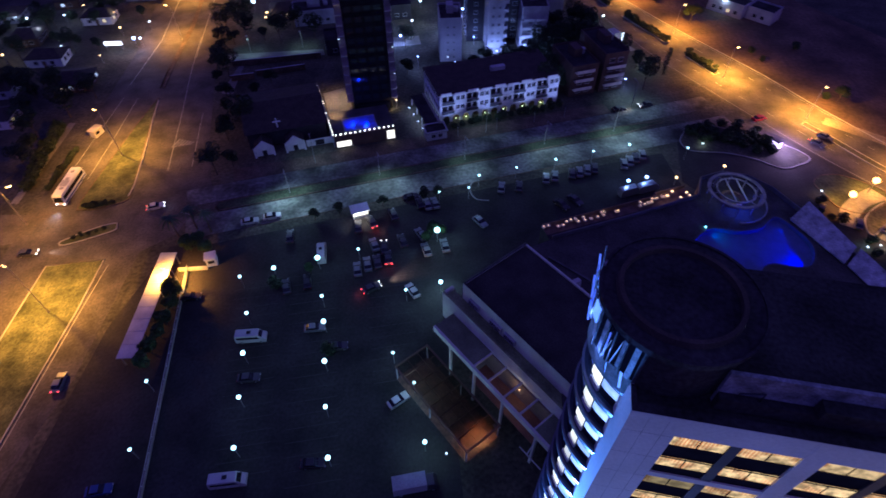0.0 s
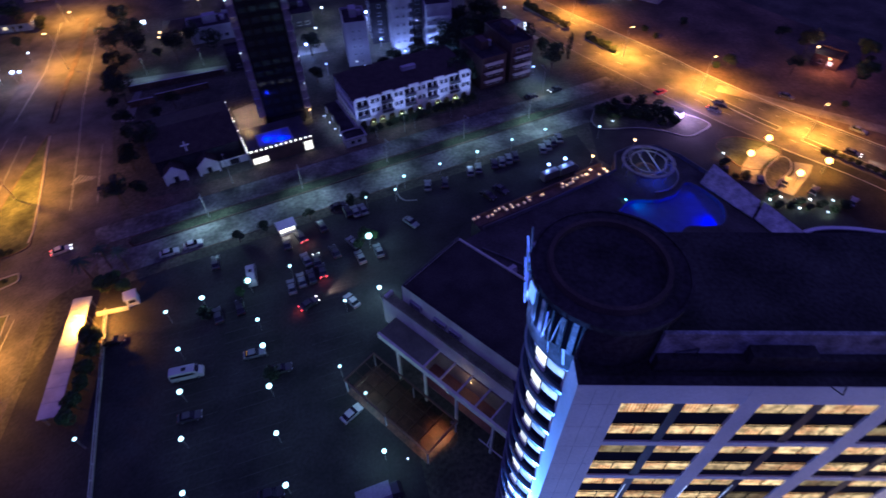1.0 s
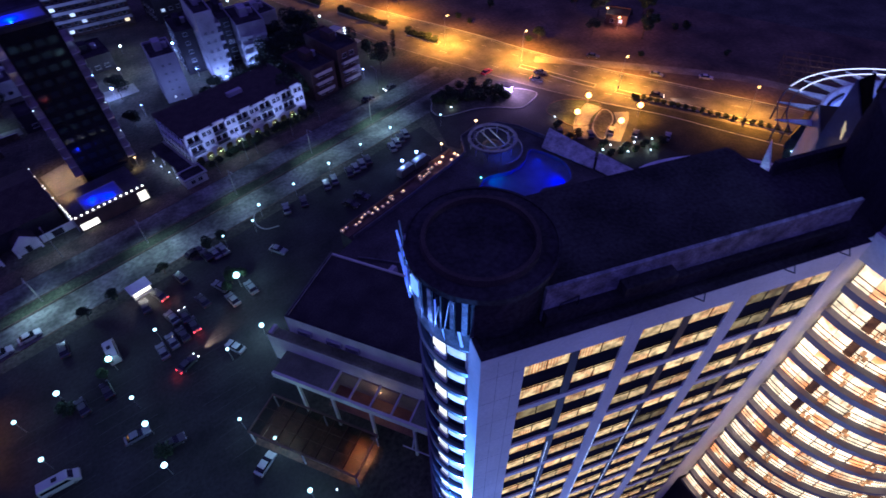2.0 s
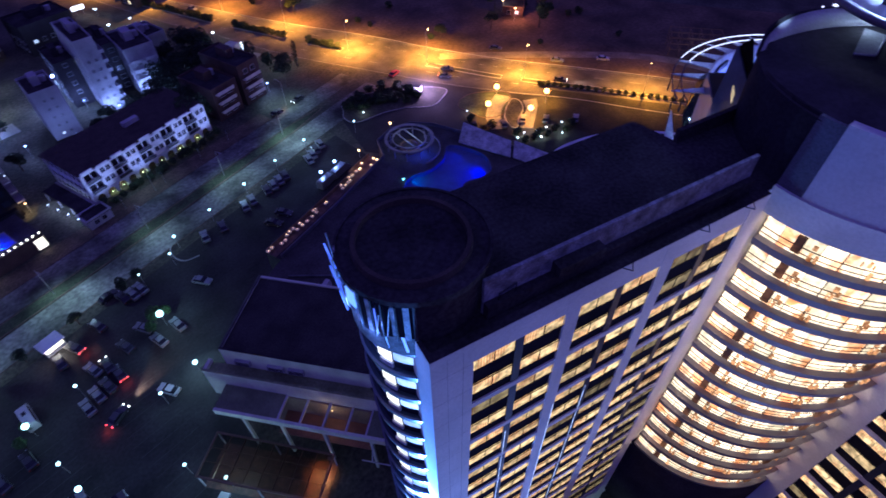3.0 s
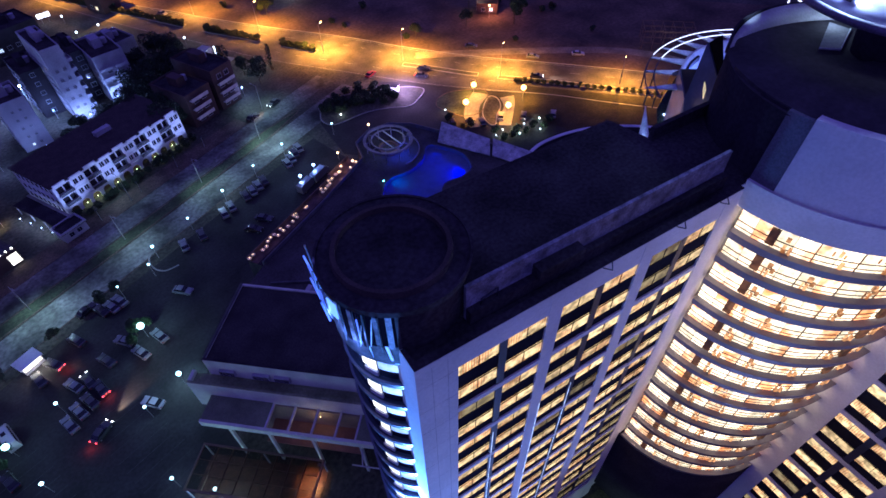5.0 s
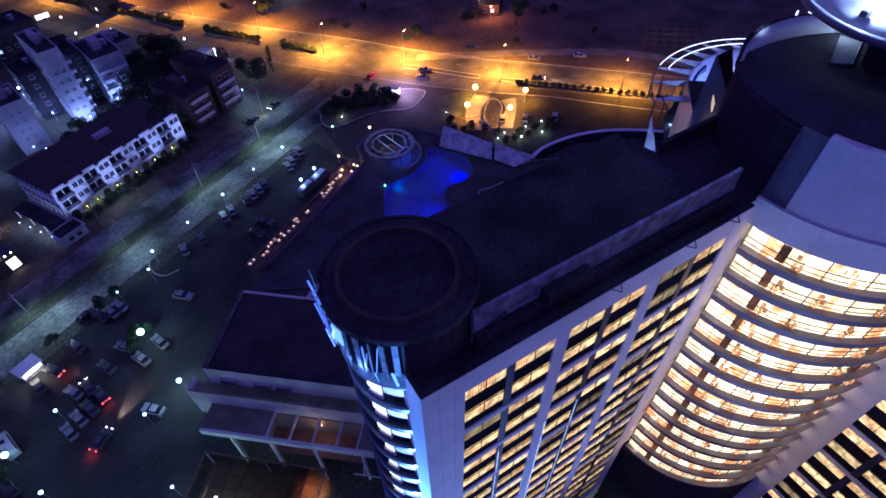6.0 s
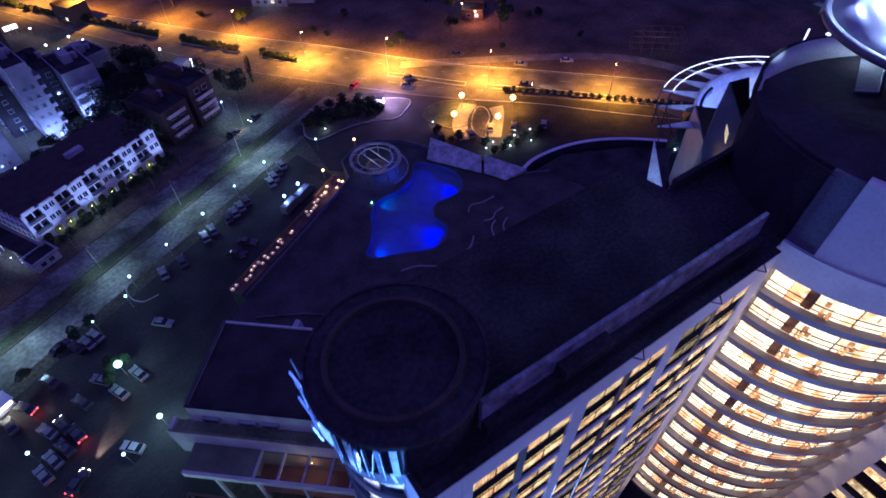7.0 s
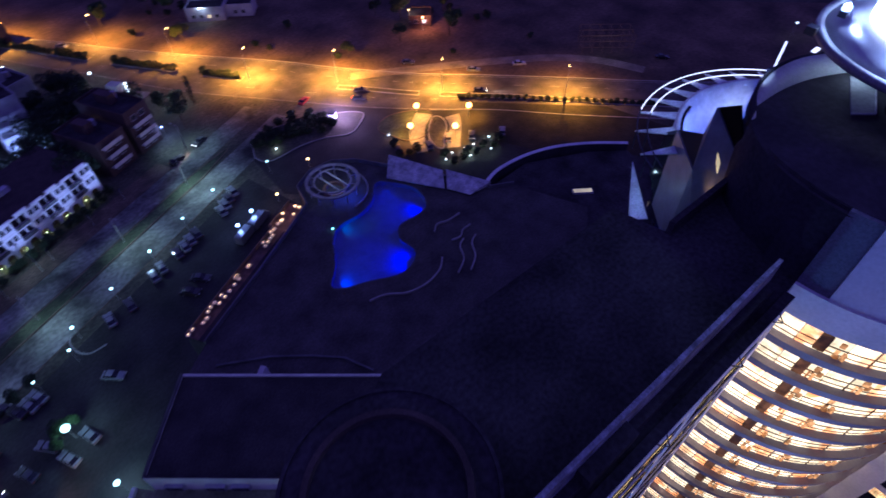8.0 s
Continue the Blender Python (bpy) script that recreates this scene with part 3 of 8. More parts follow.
part("plant_box", boxes((9.4, 13.0, 0.75, 1.538, 66.61, 67.5)), DARKROOF, hotel, "dark plant box on the roof ledge")
part("pipe_run", path_tube(bmesh.new(), [(5.4, 1.3, 66.5), (5.4, 1.3, 67.1), (6.6, 1.3, 67.4), (6.6, 1.3, 66.5)], 0.06), BANDMETAL, hotel)
for u in (14.6, 21.5, 26.0):
    bm = bmesh.new()
    rod(bm, (u - 0.5, 0.1, TOP + 0.1), (u, -0.45, TOP + 0.05), 0.04)
    rod(bm, (u + 0.5, 0.1, TOP + 0.1), (u, -0.45, TOP + 0.05), 0.04)
    rod(bm, (u - 0.5, 0.1, TOP + 0.1), (u + 0.5, 0.1, TOP + 0.1), 0.04)
    part("davit", bm, BANDMETAL, hotel, "dark steel davit bracket")

# joints of the wall panels and thin pale glowing lines on the lower mullions
JOINT = mat("panel_joint", (0.36, 0.36, 0.39), 0.8, size=2)
for u in (1.1, 2.2):
    part("panel_joint", boxes((u, u + 0.035, -0.004, -0.001, 8, TOP - 0.4)), JOINT, hotel)
for k in range(18):
    part("panel_joint", boxes((0.02, CELLS[0] - 0.02, -0.004, -0.001, TOP - 2.2 - STOREY * k, TOP - 2.165 - STOREY * k)), JOINT, hotel)
for u in (CELLS[0] + W + 0.2, CELLS[1] - 0.12, CELLS[1] + W + 0.2):
    part("light_strip", boxes((u, u + 0.03, 0.02 if u != CELLS[1] - 0.12 else -0.05, 0.068 if u != CELLS[1] - 0.12 else -0.002, 20, 50)), glow("dim_glow_line", (0.75, 0.8, 1.0), 0.5, 0.9), hotel, "thin pale glowing line")

# round end: dark glass drum with projecting bands
RC, RR = (2.6, 5.7), 4.2
W0, W1 = 95, 237.5
bm = bmesh.new()
arc_wall(bm, RC, RR - 0.6, RR, W0, W1 + 1, 0, 64.2, 40)
part("curtain_wall", bm, DARKGLASS, hotel, "dark glass curtain wall of the round end")
band_bm = bmesh.new()
arc_wall(band_bm, RC, RR - 0.05, (RR + 0.36, RR + 0.42), W0, W1, -0.1, 0.5, 40)
band_me = mesh_of("band", band_bm, BANDMETAL)
lip_bm = bmesh.new()
arc_wall(lip_bm, RC, RR + 0.28, RR + 0.46, W0, W1, 0.503, 0.53, 40)
lip_me = mesh_of("edge_strip", lip_bm, SLAB)


def curved_pane(name, a0, a1, z0, z1, material, d=0.03):
    b = bmesh.new()
    arc_wall(b, RC, RR - 0.02, RR + d, a0, a1, z0, z1, 5)
    return mesh_of(name, b, material)


white_me = curved_pane("window", 200.5, 211.5, 1.05, 2.15, WHITEROOM)
slim_me = curved_pane("window", 195.5, 199.6, 1.05, 2.15, WHITEROOM)
# blue panes glow; the taller low ones put floodlight into the glass
blue_me = curved_pane("window", 213.5, 237, 1.4, 2.25, BLUEGLOW)
dim_me = curved_pane("window", 140, 193, 1.5, 2.5, glow("dim_blue_glow", (0.16, 0.20, 0.55), 0.12, 0.8, 0.9))
low_me_ = curved_pane("window", 213.5, 237, 0.9, 2.3, BLUEGLOW)
sill_me = curved_pane("sill", 199, 213, 0.54, 1.02, STUCCO, 0.16)
rnd = random.Random(3)
for k in range(19):
    z = 63.77 - STOREY * k
    b = part_at("band", band_me, hotel, pose(0, 0, z))
    part_at("edge_strip", lip_me, b, pose(0, 0, 0))
    part_at("window", white_me, hotel, pose(0, 0, z - STOREY))
    part_at("window", blue_me, hotel, pose(0, 0, z - STOREY))
    part_at("sill", sill_me, hotel, pose(0, 0, z - STOREY))
    part_at("window", dim_me, hotel, pose(0, 0, z - STOREY))
    if rnd.random() < 0.6:
        part_at("window", slim_me, hotel, pose(0, 0, z - STOREY))
    if k > 5:
        part_at("window", low_me_, hotel, pose(0, 0, z - STOREY))
TUBEDIM = glow("dim_blue_tube", (0.16, 0.24, 1.0), 0.55, 0.5, 0.6)
# crown of the round end: a drum above the roof, ringed by the panels of a broken sign
KC, KR, KT = (2.1, 5.6), 4.6, 69.5
bm = bmesh.new()
prism(bm, arc(KC, KR, 0, 360, 56)[:-1], KT - 0.3, KT)
part("roof", bm, DARKROOF, hotel, "dark round roof over the sign frame")
bm = bmesh.new()
arc_wall(bm, KC, KR - 0.12, (KR + 0.02, KR + 0.05), 0, 360, KT - 0.35, KT + 0.12, 56)
part("roof_edge", bm, DARKROOF, hotel)
bm = bmesh.new()
arc_wall(bm, KC, KR - 0.8, KR - 0.3, 122, 244, 64.0, KT - 0.3, 40)
part("crown_wall", bm, mat("stained_crown_wall", (0.085, 0.085, 0.10), 0.8, big=0.6, small=0.3, size=0.8, grain=0.12), hotel, "weathered wall behind the sign frame")
bm = bmesh.new()
arc_wall(bm, KC, KR - 0.8, KR - 0.3, 244, 482, TOP - 0.2, KT - 0.3, 56)
part("drum_wall", bm, DARKROOF, hotel, "dark clad drum wall above the roof")
bm = bmesh.new()
arc_wall(bm, RC, RR - 0.6, RR + 0.1, W0, W1, 63.9, 64.4, 40)
part("crown_ledge", bm, ROOFWALL, hotel, "weathered ledge under the sign frame")
bm = bmesh.new()
arc_wall(bm, (2.0, 5.6), 3.25, (3.6, 3.52), 0, 360, KT, KT + 0.42, 56)
part("roof_ring", bm, mat("worn_kerb", (0.060, 0.045, 0.038), 0.9, size=2), hotel, "worn round kerb on the dark roof")
CROWNPANEL = mat("peeling_sign_panel", (0.30, 0.31, 0.37), 0.55, 0.2, big=0.7, small=0.3, size=0.7, grain=0.12)
rnd = random.Random(11)
for a, w, lo, hi, m in ((186, 7, 66.6, 69.0, SLAB), (194.5, 6, 66.2, 69.1, CROWNPANEL), (201.5, 4.5, 66.0, 69.2, DARKPANEL), (206.5, 5.4, 66.1, 69.0, CROWNPANEL), (212.2, 3.4, 66.3, 69.1, DARKGLASS), (216, 3.5, 65.9, 69.2, DARKPANEL), (220, 6.0, 66.2, 69.0, DARKGLASS), (226.2, 4.0, 66.4, 69.0, CROWNPANEL), (230.5, 4.0, 66.3, 69.2, DARKPANEL), (235, 4.2, 66.0, 69.1, CROWNPANEL), (239.4, 2.2, 66.2, 69.0, DARKGLASS)):
    bm = bmesh.new()
    arc_wall(bm, KC, KR - 0.16, KR - 0.02, a, a + w, lo, hi, 4)
    part("sign_panel", bm, m, hotel, "pale or dark panel of the crown sign")
for a in (200.8, 212, 219.6, 229.8):
    p = arc(KC, KR + 0.06, a, a + 1, 1)[0]
    part("sign_rib", rod(bmesh.new(), (*p, 65.8), (*p, 69.2), 0.05), BANDMETAL, hotel, "dark upright rib of the sign")
p = arc(KC, KR + 0.08, 215, 216, 1)[0]
part("led_tube", rod(bmesh.new(), (*p, 66.3), (*p, 68.6), 0.05), TUBEDIM, hotel, "blue-white light tube")
for a in (216.5, 230.5):
    p, q = arc(RC, RR + 0.46, a, a + 1, 1)[0], arc(RC, RR + 0.5, a - 3, a, 1)[0]
    part("led_tube", rod(bmesh.new(), (*p, 64.4), (*q, 66.1), 0.10), BLUETUBE, hotel, "blue-white light tube")
for a, lo, hi in ((214, 66.0, 68.2), (222.5, 66.3, 69.0)):
    p, q = arc(KC, KR + 0.1, a, a + 1, 1)[0], arc(KC, KR + 0.1, a + 4, a + 5, 1)[0]
    part("sign_brace", rod(bmesh.new(), (*p, lo), (*q, hi), 0.03), STEEL, hotel, "thin bright brace of the sign")
p = [(*arc(RC, RR + 0.48, a, a + 1, 1)[0], 64.9 + 0.9 * math.sin(math.pi * (a - 217) / 12)) for a in range(217, 230, 2)]
part("sign_arch", path_tube(bmesh.new(), p, 0.05), BANDMETAL, hotel, "thin arched tube of the sign")
for a, lo, hi in ((156, 68.6, 70.6), (160, 68.0, 70.2), (164, 67.6, 69.6), (168, 67.0, 69.4), (172, 67.4, 69.2), (177, 66.8, 68.9), (181, 67.2, 68.7), (184, 66.4, 68.4)):
    p = arc(KC, KR + 0.12, a, a + 1, 1)[0]
    part("led_tube", rod(bmesh.new(), (p[0], p[1], lo), (p[0] - rnd.uniform(-0.05, 0.3), p[1] + rnd.uniform(-0.1, 0.3), hi), 0.06), TUBEDIM if a % 3 else STEEL, hotel, "blue-white light tube")
for a, lo in ((158, 68.2), (166, 67.4), (174, 66.9), (180, 66.6)):
    bm = bmesh.new()
    arc_wall(bm, KC, KR - 0.1, KR + 0.02, a, a + 5, lo, lo + 1.6, 3)
    part("sign_panel", bm, CROWNPANEL, hotel, "pale or dark panel of the crown sign")
bm = bmesh.new()
arc_wall(bm, KC, KR + 0.02, KR + 0.1, 188, 197.5, 67.6, 68.9, 4)
part("lit_panel", bm, BLUETUBE, hotel, "glowing blue panel")

# curved gallery between the wings: slabs, glazing, mullions
GC, GR = (42.2, 0.6), 12.3
A0, A1 = 182, 268
GROWS = 14
bm = bmesh.new()
arc_wall(bm, GC, GR - 1.2, GR - 0.8, A0 - 3, A1 + 2, 8, 63.4, 40)
part("back_wall", bm, GREYWALL, hotel)
bm = bmesh.new()
arc_wall(bm, GC, 2.0, GR - 1.0, 100, 345, 8, 65.3, 40)
part("core", bm, DARKWALL, hotel)
slab_bm = bmesh.new()
arc_wall(slab_bm, GC, GR - 1.0, (GR + 0.20, GR + 0.32), A0, A1, 0, 0.78, 40)
slab_me = mesh_of("balcony_slab", slab_bm, SLAB)
rnd = random.Random(8)
pane_mes = []
for w in (1,):
    b2 = bmesh.new()
    arc_wall(b2, GC, GR - 0.42, GR - 0.35, 0.12, 6.9, 0, 2.24, 4)
    pane_mes.append(mesh_of("glazing", b2, GALLERY))
rail_bm = bmesh.new()
for z, h_ in ((0.36, 0.028), (0.92, 0.04)):
    arc_wall(rail_bm, GC, GR - 0.34, GR - 0.28, A0, A1, z - h_, z + h_, 40)
rail_me = mesh_of("transom", rail_bm, mat("brown_window_bar", (0.10, 0.045, 0.025), 0.5, size=2))
bar_bm = bmesh.new()
arc_wall(bar_bm, GC, GR - 0.35, GR - 0.27, -0.13, 0.13, 0, 2.27, 1)
bar_me = mesh_of("mullion", bar_bm, bpy.data.materials["brown_window_bar"])
blind_bm = bmesh.new()
arc_wall(blind_bm, GC, GR - 0.4, GR - 0.05, 0, 3.2, 0.35, 1.95, 3)
blind_me = mesh_of("unit", blind_bm, UNIT_GLOW)
# furniture shapes glow by themselves in place of room light falling on them
FURNITURE_GLOW = lit_room("glowing_furniture", (0.40, 0.13, 0.03), (0.85, 0.36, 0.12), 0.75, blotch=0.6)
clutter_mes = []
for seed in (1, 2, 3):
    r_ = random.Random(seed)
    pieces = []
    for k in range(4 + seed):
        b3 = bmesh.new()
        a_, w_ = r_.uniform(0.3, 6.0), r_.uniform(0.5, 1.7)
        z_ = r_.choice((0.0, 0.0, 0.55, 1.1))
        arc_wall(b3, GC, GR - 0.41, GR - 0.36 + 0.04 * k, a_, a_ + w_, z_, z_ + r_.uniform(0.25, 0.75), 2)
        pieces.append(mesh_of("furniture", b3, FURNITURE_GLOW))
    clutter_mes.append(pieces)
for k in range(GROWS):
    z = GLASS_TOP - 1.0 - STOREY * (k + 1) + 0.2
    g = part_at("balcony_slab", slab_me, hotel, pose(0, 0, z))
    gl = None
    for i in range(12):
        a = A0 + 7.17 * i
        turn = Matrix.Translation((*GC, 0)) @ pose(0, 0, 0, 0, 0, a) @ Matrix.Translation((-GC[0], -GC[1], 0))
        part_at("glazing", pane_mes[0], hotel, Matrix.Translation((0, 0, z + 0.80)) @ turn)
        if i % 2 == 0:
            part_at("mullion", bar_me, hotel, Matrix.Translation((0, 0, z + 0.78)) @ turn)
    part_at("transom", rail_me, hotel, pose(0, 0, z + 0.78))
    # lamps added at both gallery ends to strengthen the glow on the walls
    for a_ in (A0 + 6, A1 - 9):
        p_ = arc(GC, GR + 0.05, a_, a_ + 1, 1)[0]
        lamp(*on(HOTEL, *p_, z + 2.2), 50 if a_ < 200 else 8, (1.0, 0.62, 0.34), 0.1)
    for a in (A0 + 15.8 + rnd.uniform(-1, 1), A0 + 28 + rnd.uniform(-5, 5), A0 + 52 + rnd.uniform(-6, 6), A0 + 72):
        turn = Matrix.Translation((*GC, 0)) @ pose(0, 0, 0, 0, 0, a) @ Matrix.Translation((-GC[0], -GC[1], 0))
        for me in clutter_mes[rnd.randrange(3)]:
            part_at("furniture", me, hotel, Matrix.Translation((0, 0, z + 0.82)) @ turn, "glowing brown shape standing for lit furniture")
    for a in (A0 + 12.5, A0 + 66):
        turn = Matrix.Translation((*GC, 0)) @ pose(0, 0, 0, 0, 0, a + rnd.uniform(-0.6, 0.6)) @ Matrix.Translation((-GC[0], -GC[1], 0))
        part_at("wall_unit", blind_me, hotel, Matrix.Translation((0, 0, z + 0.8)) @ turn, "dim glowing panel standing for a wall unit")
bm = bmesh.new()
arc_wall(bm, GC, GR - 1.0, (GR + 0.3, GR + 0.55), A0 - 2, A1 + 4, GLASS_TOP - 0.55, TOP + 0.1, 40)
part("fascia", bm, STUCCO, hotel, "curved pale fascia over the gallery")
# the upper wall's left end is shaded; two darker colours stand for it
bm = bmesh.new()
arc_wall(bm, GC, GR - 0.8, (GR + 0.3, GR - 0.4), A0 - 2, A0 + 7, TOP - 0.1, 71.3, 8)
part("upper_wall", bm, mat("shaded_panel", (0.12, 0.12, 0.15), 0.7, big=0.15, size=3), hotel, "dark panel of the upper wall, shade in its colour")
bm = bmesh.new()
arc_wall(bm, GC, GR - 0.8, (GR - 0.15, GR - 0.6), A0 - 14, A0 - 2, TOP - 0.1, 71.3, 8)
part("upper_wall", bm, DARKWALL, hotel, "darker end of the upper wall, shade in its colour")
bm = bmesh.new()
arc_wall(bm, GC, GR - 1.0, (GR + 0.47, GR - 0.25), A0 + 7, A1 + 6, TOP + 0.06, 71.6, 40)
part("upper_wall", bm, STUCCO, hotel, "pale curved upper wall above the gallery")
bm = bmesh.new()
arc_wall(bm, GC, GR - 2.5, GR + 0.3, A0 - 12, A1 + 4, 2, 20.2, 30)
part("base_wall", bm, DARKWALL, hotel)

# side wing at a right angle
SU, SV = 41.0, -11.3
bm = bmesh.new()
box(bm, SU, SU + 0.55, SV - 2.6, SV + 1.5, 0, TOP)
SC = [SV - 2.6 - 8.25 * i for i in range(4)]
for c in SC:
    box(bm, SU, SU + 0.55, c - 8.25, c - 7.05, 0, TOP)
    box(bm, SU + 0.02, SU + 0.55, c - 7.05, c, GLASS_TOP, TOP - 0.004)
    for k in range(2, ROWS + 1, 2):
        z = GLASS_TOP - STOREY * k
        box(bm, SU + 0.03, SU + 0.55, c - 7.05, c, z, z + 0.62)
part("wall", bm, STUCCO, hotel, "pale stucco wall of the side wing")
part("wall", boxes((SU + 0.98, SU + 13, SV - 36, SV + 6, 0, TOP - 0.2)), STUCCO, hotel)
for c in SC:
    part("spandrel", boxes((SU + 0.16, SU + 0.96, c - 7.05, c, 4, GLASS_TOP)), DARKPANEL, hotel)
    part("mullion", boxes((SU + 0.07, SU + 0.157, c - W - MULL, c - W, FLOOR0, GLASS_TOP)), bpy.data.materials["blue_grey_mullion"], hotel)
    for k in range(ROWS):
        for j in (0, 1):
            z = GLASS_TOP - STOREY * k - GLASS_H
            m = pose(SU + 0.10, c - j * (W + MULL) - 0.05, z, 0, 0, -90)
            w = part_at("window", pane_dim if rnd.random() < 0.1 else pane_lit, hotel, m)
            part_at("window_frame", frame_me, w, pose(0, 0, 0))
part("roof", boxes((SU, SU + 13, SV - 36, SV + 6, TOP - 0.2, TOP)), DARKROOF, hotel)

# ---- rooftop: drum, lit rings, curved pergola, glass prisms ----
def roof_thing(name, label, category, group=""):
    return thing(name, HOTEL, label, category, group)


drum = roof_thing("rooftop_drum", "dark round rooftop deck with a pale lit back rim", "rooftop drum")
DC, DR = (40.2, 0.6), 10.05
DECK = mat("grey_roof_deck", (0.055, 0.05, 0.055), 0.95, big=0.35, small=0.2, size=3, grain=0.4)
bm = bmesh.new()
prism(bm, arc(DC, DR - 0.1, 0, 360, 56)[:-1], 65.4, 71.0)
part("body", bm, DARKWALL, drum, "dark clad drum")
bm = bmesh.new()
prism(bm, arc(DC, DR - 0.12, 0, 360, 56)[:-1], 71.0, 71.06)
part("deck", bm, DECK, drum, "dark round deck")
bm = bmesh.new()
prism(bm, [(42.2, 0.6)] + arc((42.2, 0.6), 11.55, 150, 300, 30), 70.0, 71.32)
bmesh.ops.recalc_face_normals(bm, faces=bm.faces)
part("front_deck", bm, DECK, drum)
# crescent rim, widest in the middle
bm = bmesh.new()
ins, outs = [], []
for i in range(41):
    a = radians(34 + 90 * i / 40)
    w = 1.5 * math.sin(math.pi * min(1.0, 0.12 + i / 40) * 0.98) ** 0.6 if i < 40 else 0.05
    c_, s_ = math.cos(a), math.sin(a)
    ins.append(bm.verts.new((DC[0] + (DR - 0.2 - w) * c_, DC[1] + (DR - 0.2 - w) * s_, 71.07)))
    outs.append(bm.verts.new((DC[0] + (DR - 0.2) * c_, DC[1] + (DR - 0.2) * s_, 71.07 + 0.6 * w)))
for i in range(40):
    bm.faces.new((ins[i], ins[i + 1], outs[i + 1], outs[i]))
bmesh.ops.recalc_face_normals(bm, faces=bm.faces)
bmesh.ops.solidify(bm, geom=bm.faces[:], thickness=0.08)
part("back_rim", bm, WHITEWALL, drum, "pale sloping crescent rim", True)
bm = bmesh.new()
arc_wall(bm, DC, DR - 0.18, DR + 0.04, 34, 124, 70.6, 72.0, 40)
part("rim_edge", bm, DARKWALL, drum, "dark edge of the rim", True)
# pale plate stands in for a bright patch on the deck; its lamp is added
bm = bmesh.new()
prism(bm, [(45.0, 6.9), (40.1, 4.7), (41.3, 3.65), (45.2, 5.2)], 71.06, 71.16)
bmesh.ops.recalc_face_normals(bm, faces=bm.faces)
hatch = part("hatch", bm, GREYWALL, drum, "pale plate standing for a bright patch on the deck")
part("hatch_rail", path_tube(bmesh.new(), [(40.1, 4.7, 71.2), (41.3, 3.65, 71.2), (45.2, 5.2, 71.2)], 0.05), WHITEWALL, hatch)
lamp(*on(HOTEL, 44.4, 6.3, 72.3), 45, (0.75, 0.9, 1.0), 0.06)
part("lamp_post", rod(bmesh.new(), (44.9, 9.8, 70.9), (44.9, 9.8, 72.0), 0.05), STEEL, drum)
part("lamp_head", boxes((44.5, 45.3, 9.65, 9.95, 72.0, 72.12)), TUBE, drum, "small lit lamp head on the rim")

rings = roof_thing("rooftop_light_crown", "disc-shaped rooftop crown with glowing blue-white rings", "light crown")
UC = (43.0, 1.8)
bm = bmesh.new()
arc_wall(bm, UC, 7.7, 8.15, 0, 360, 75.6, 76.05, 64)
part("rim", bm, mat("lilac_grey_rim", (0.16, 0.15, 0.20), 0.5, big=0.2, size=2), rings, "grey rolled rim", True)
bm = bmesh.new()
arc_wall(bm, UC, (5.4, 5.4), (7.8, 5.6), 0, 360, 75.8, 76.7, 64)
part("lit_dish", bm, mat("satin_aluminium", (0.42, 0.42, 0.50), 0.4, 0.4, big=0.1, small=0.06, size=3, grain=0.2, bump=0.03), rings, "satin metal dish", True)
bm = bmesh.new()
arc_wall(bm, UC, 5.1, 5.42, 0, 360, 76.4, 77.5, 64)
part("light_ring", bm, glow("ring_light", (0.84, 0.86, 1.0), 2.4), rings, "glowing white ring", True)
bm = bmesh.new()
prism(bm, arc(UC, 5.1, 0, 360, 48)[:-1], 75.4, 76.5)
part("deck", bm, DARKPANEL, rings)
bm = bmesh.new()
arc_wall(bm, UC, 2.2, 3.4, 0, 360, 76.5, 77.1, 48)
part("inner_dish", bm, bpy.data.materials["satin_aluminium"], rings, "", True)
bm = bmesh.new()
arc_wall(bm, UC, 2.0, 2.25, 0, 360, 76.5, 77.6, 48)
part("light_ring", bm, bpy.data.materials["ring_light"], rings, "", True)
part("stem", rod(bmesh.new(), (*UC, 70.0), (*UC, 75.8), 1.6, 2.6, 24), DARKWALL, rings, "", True)
for a in (112, 172, 232, 292, 352, 52):
    p = arc(UC, 6.9, a, a + 1, 1)[0]
    hd = part("floodlight", boxes((p[0] - 0.25, p[0] + 0.25, p[1] - 0.25, p[1] + 0.25, 76.5, 76.9)), BANDMETAL, rings)
    part("lens", ball(bmesh.new(), (*p, 77.05), 0.28 if a == 112 else 0.14, 2), BULB_BLUE, hd)
    lamp(*on(HOTEL, *p, 77.35), 750, BLUEWHITE, 0.15)

# extra floodlight added outside the rim to brighten the pergola fins
p = arc(UC, 8.6, 125, 126, 1)[0]
hd = part("floodlight", boxes((p[0] - 0.3, p[0] + 0.3, p[1] - 0.3, p[1] + 0.3, 75.9, 76.4)), BANDMETAL, rings)
lamp(*on(HOTEL, p[0] - 0.4, p[1] + 0.5, 75.8), 1500, (0.62, 0.74, 1.0), 0.2, 50, on(HOTEL, 41.5, 17.0, 64.0), 1.0)

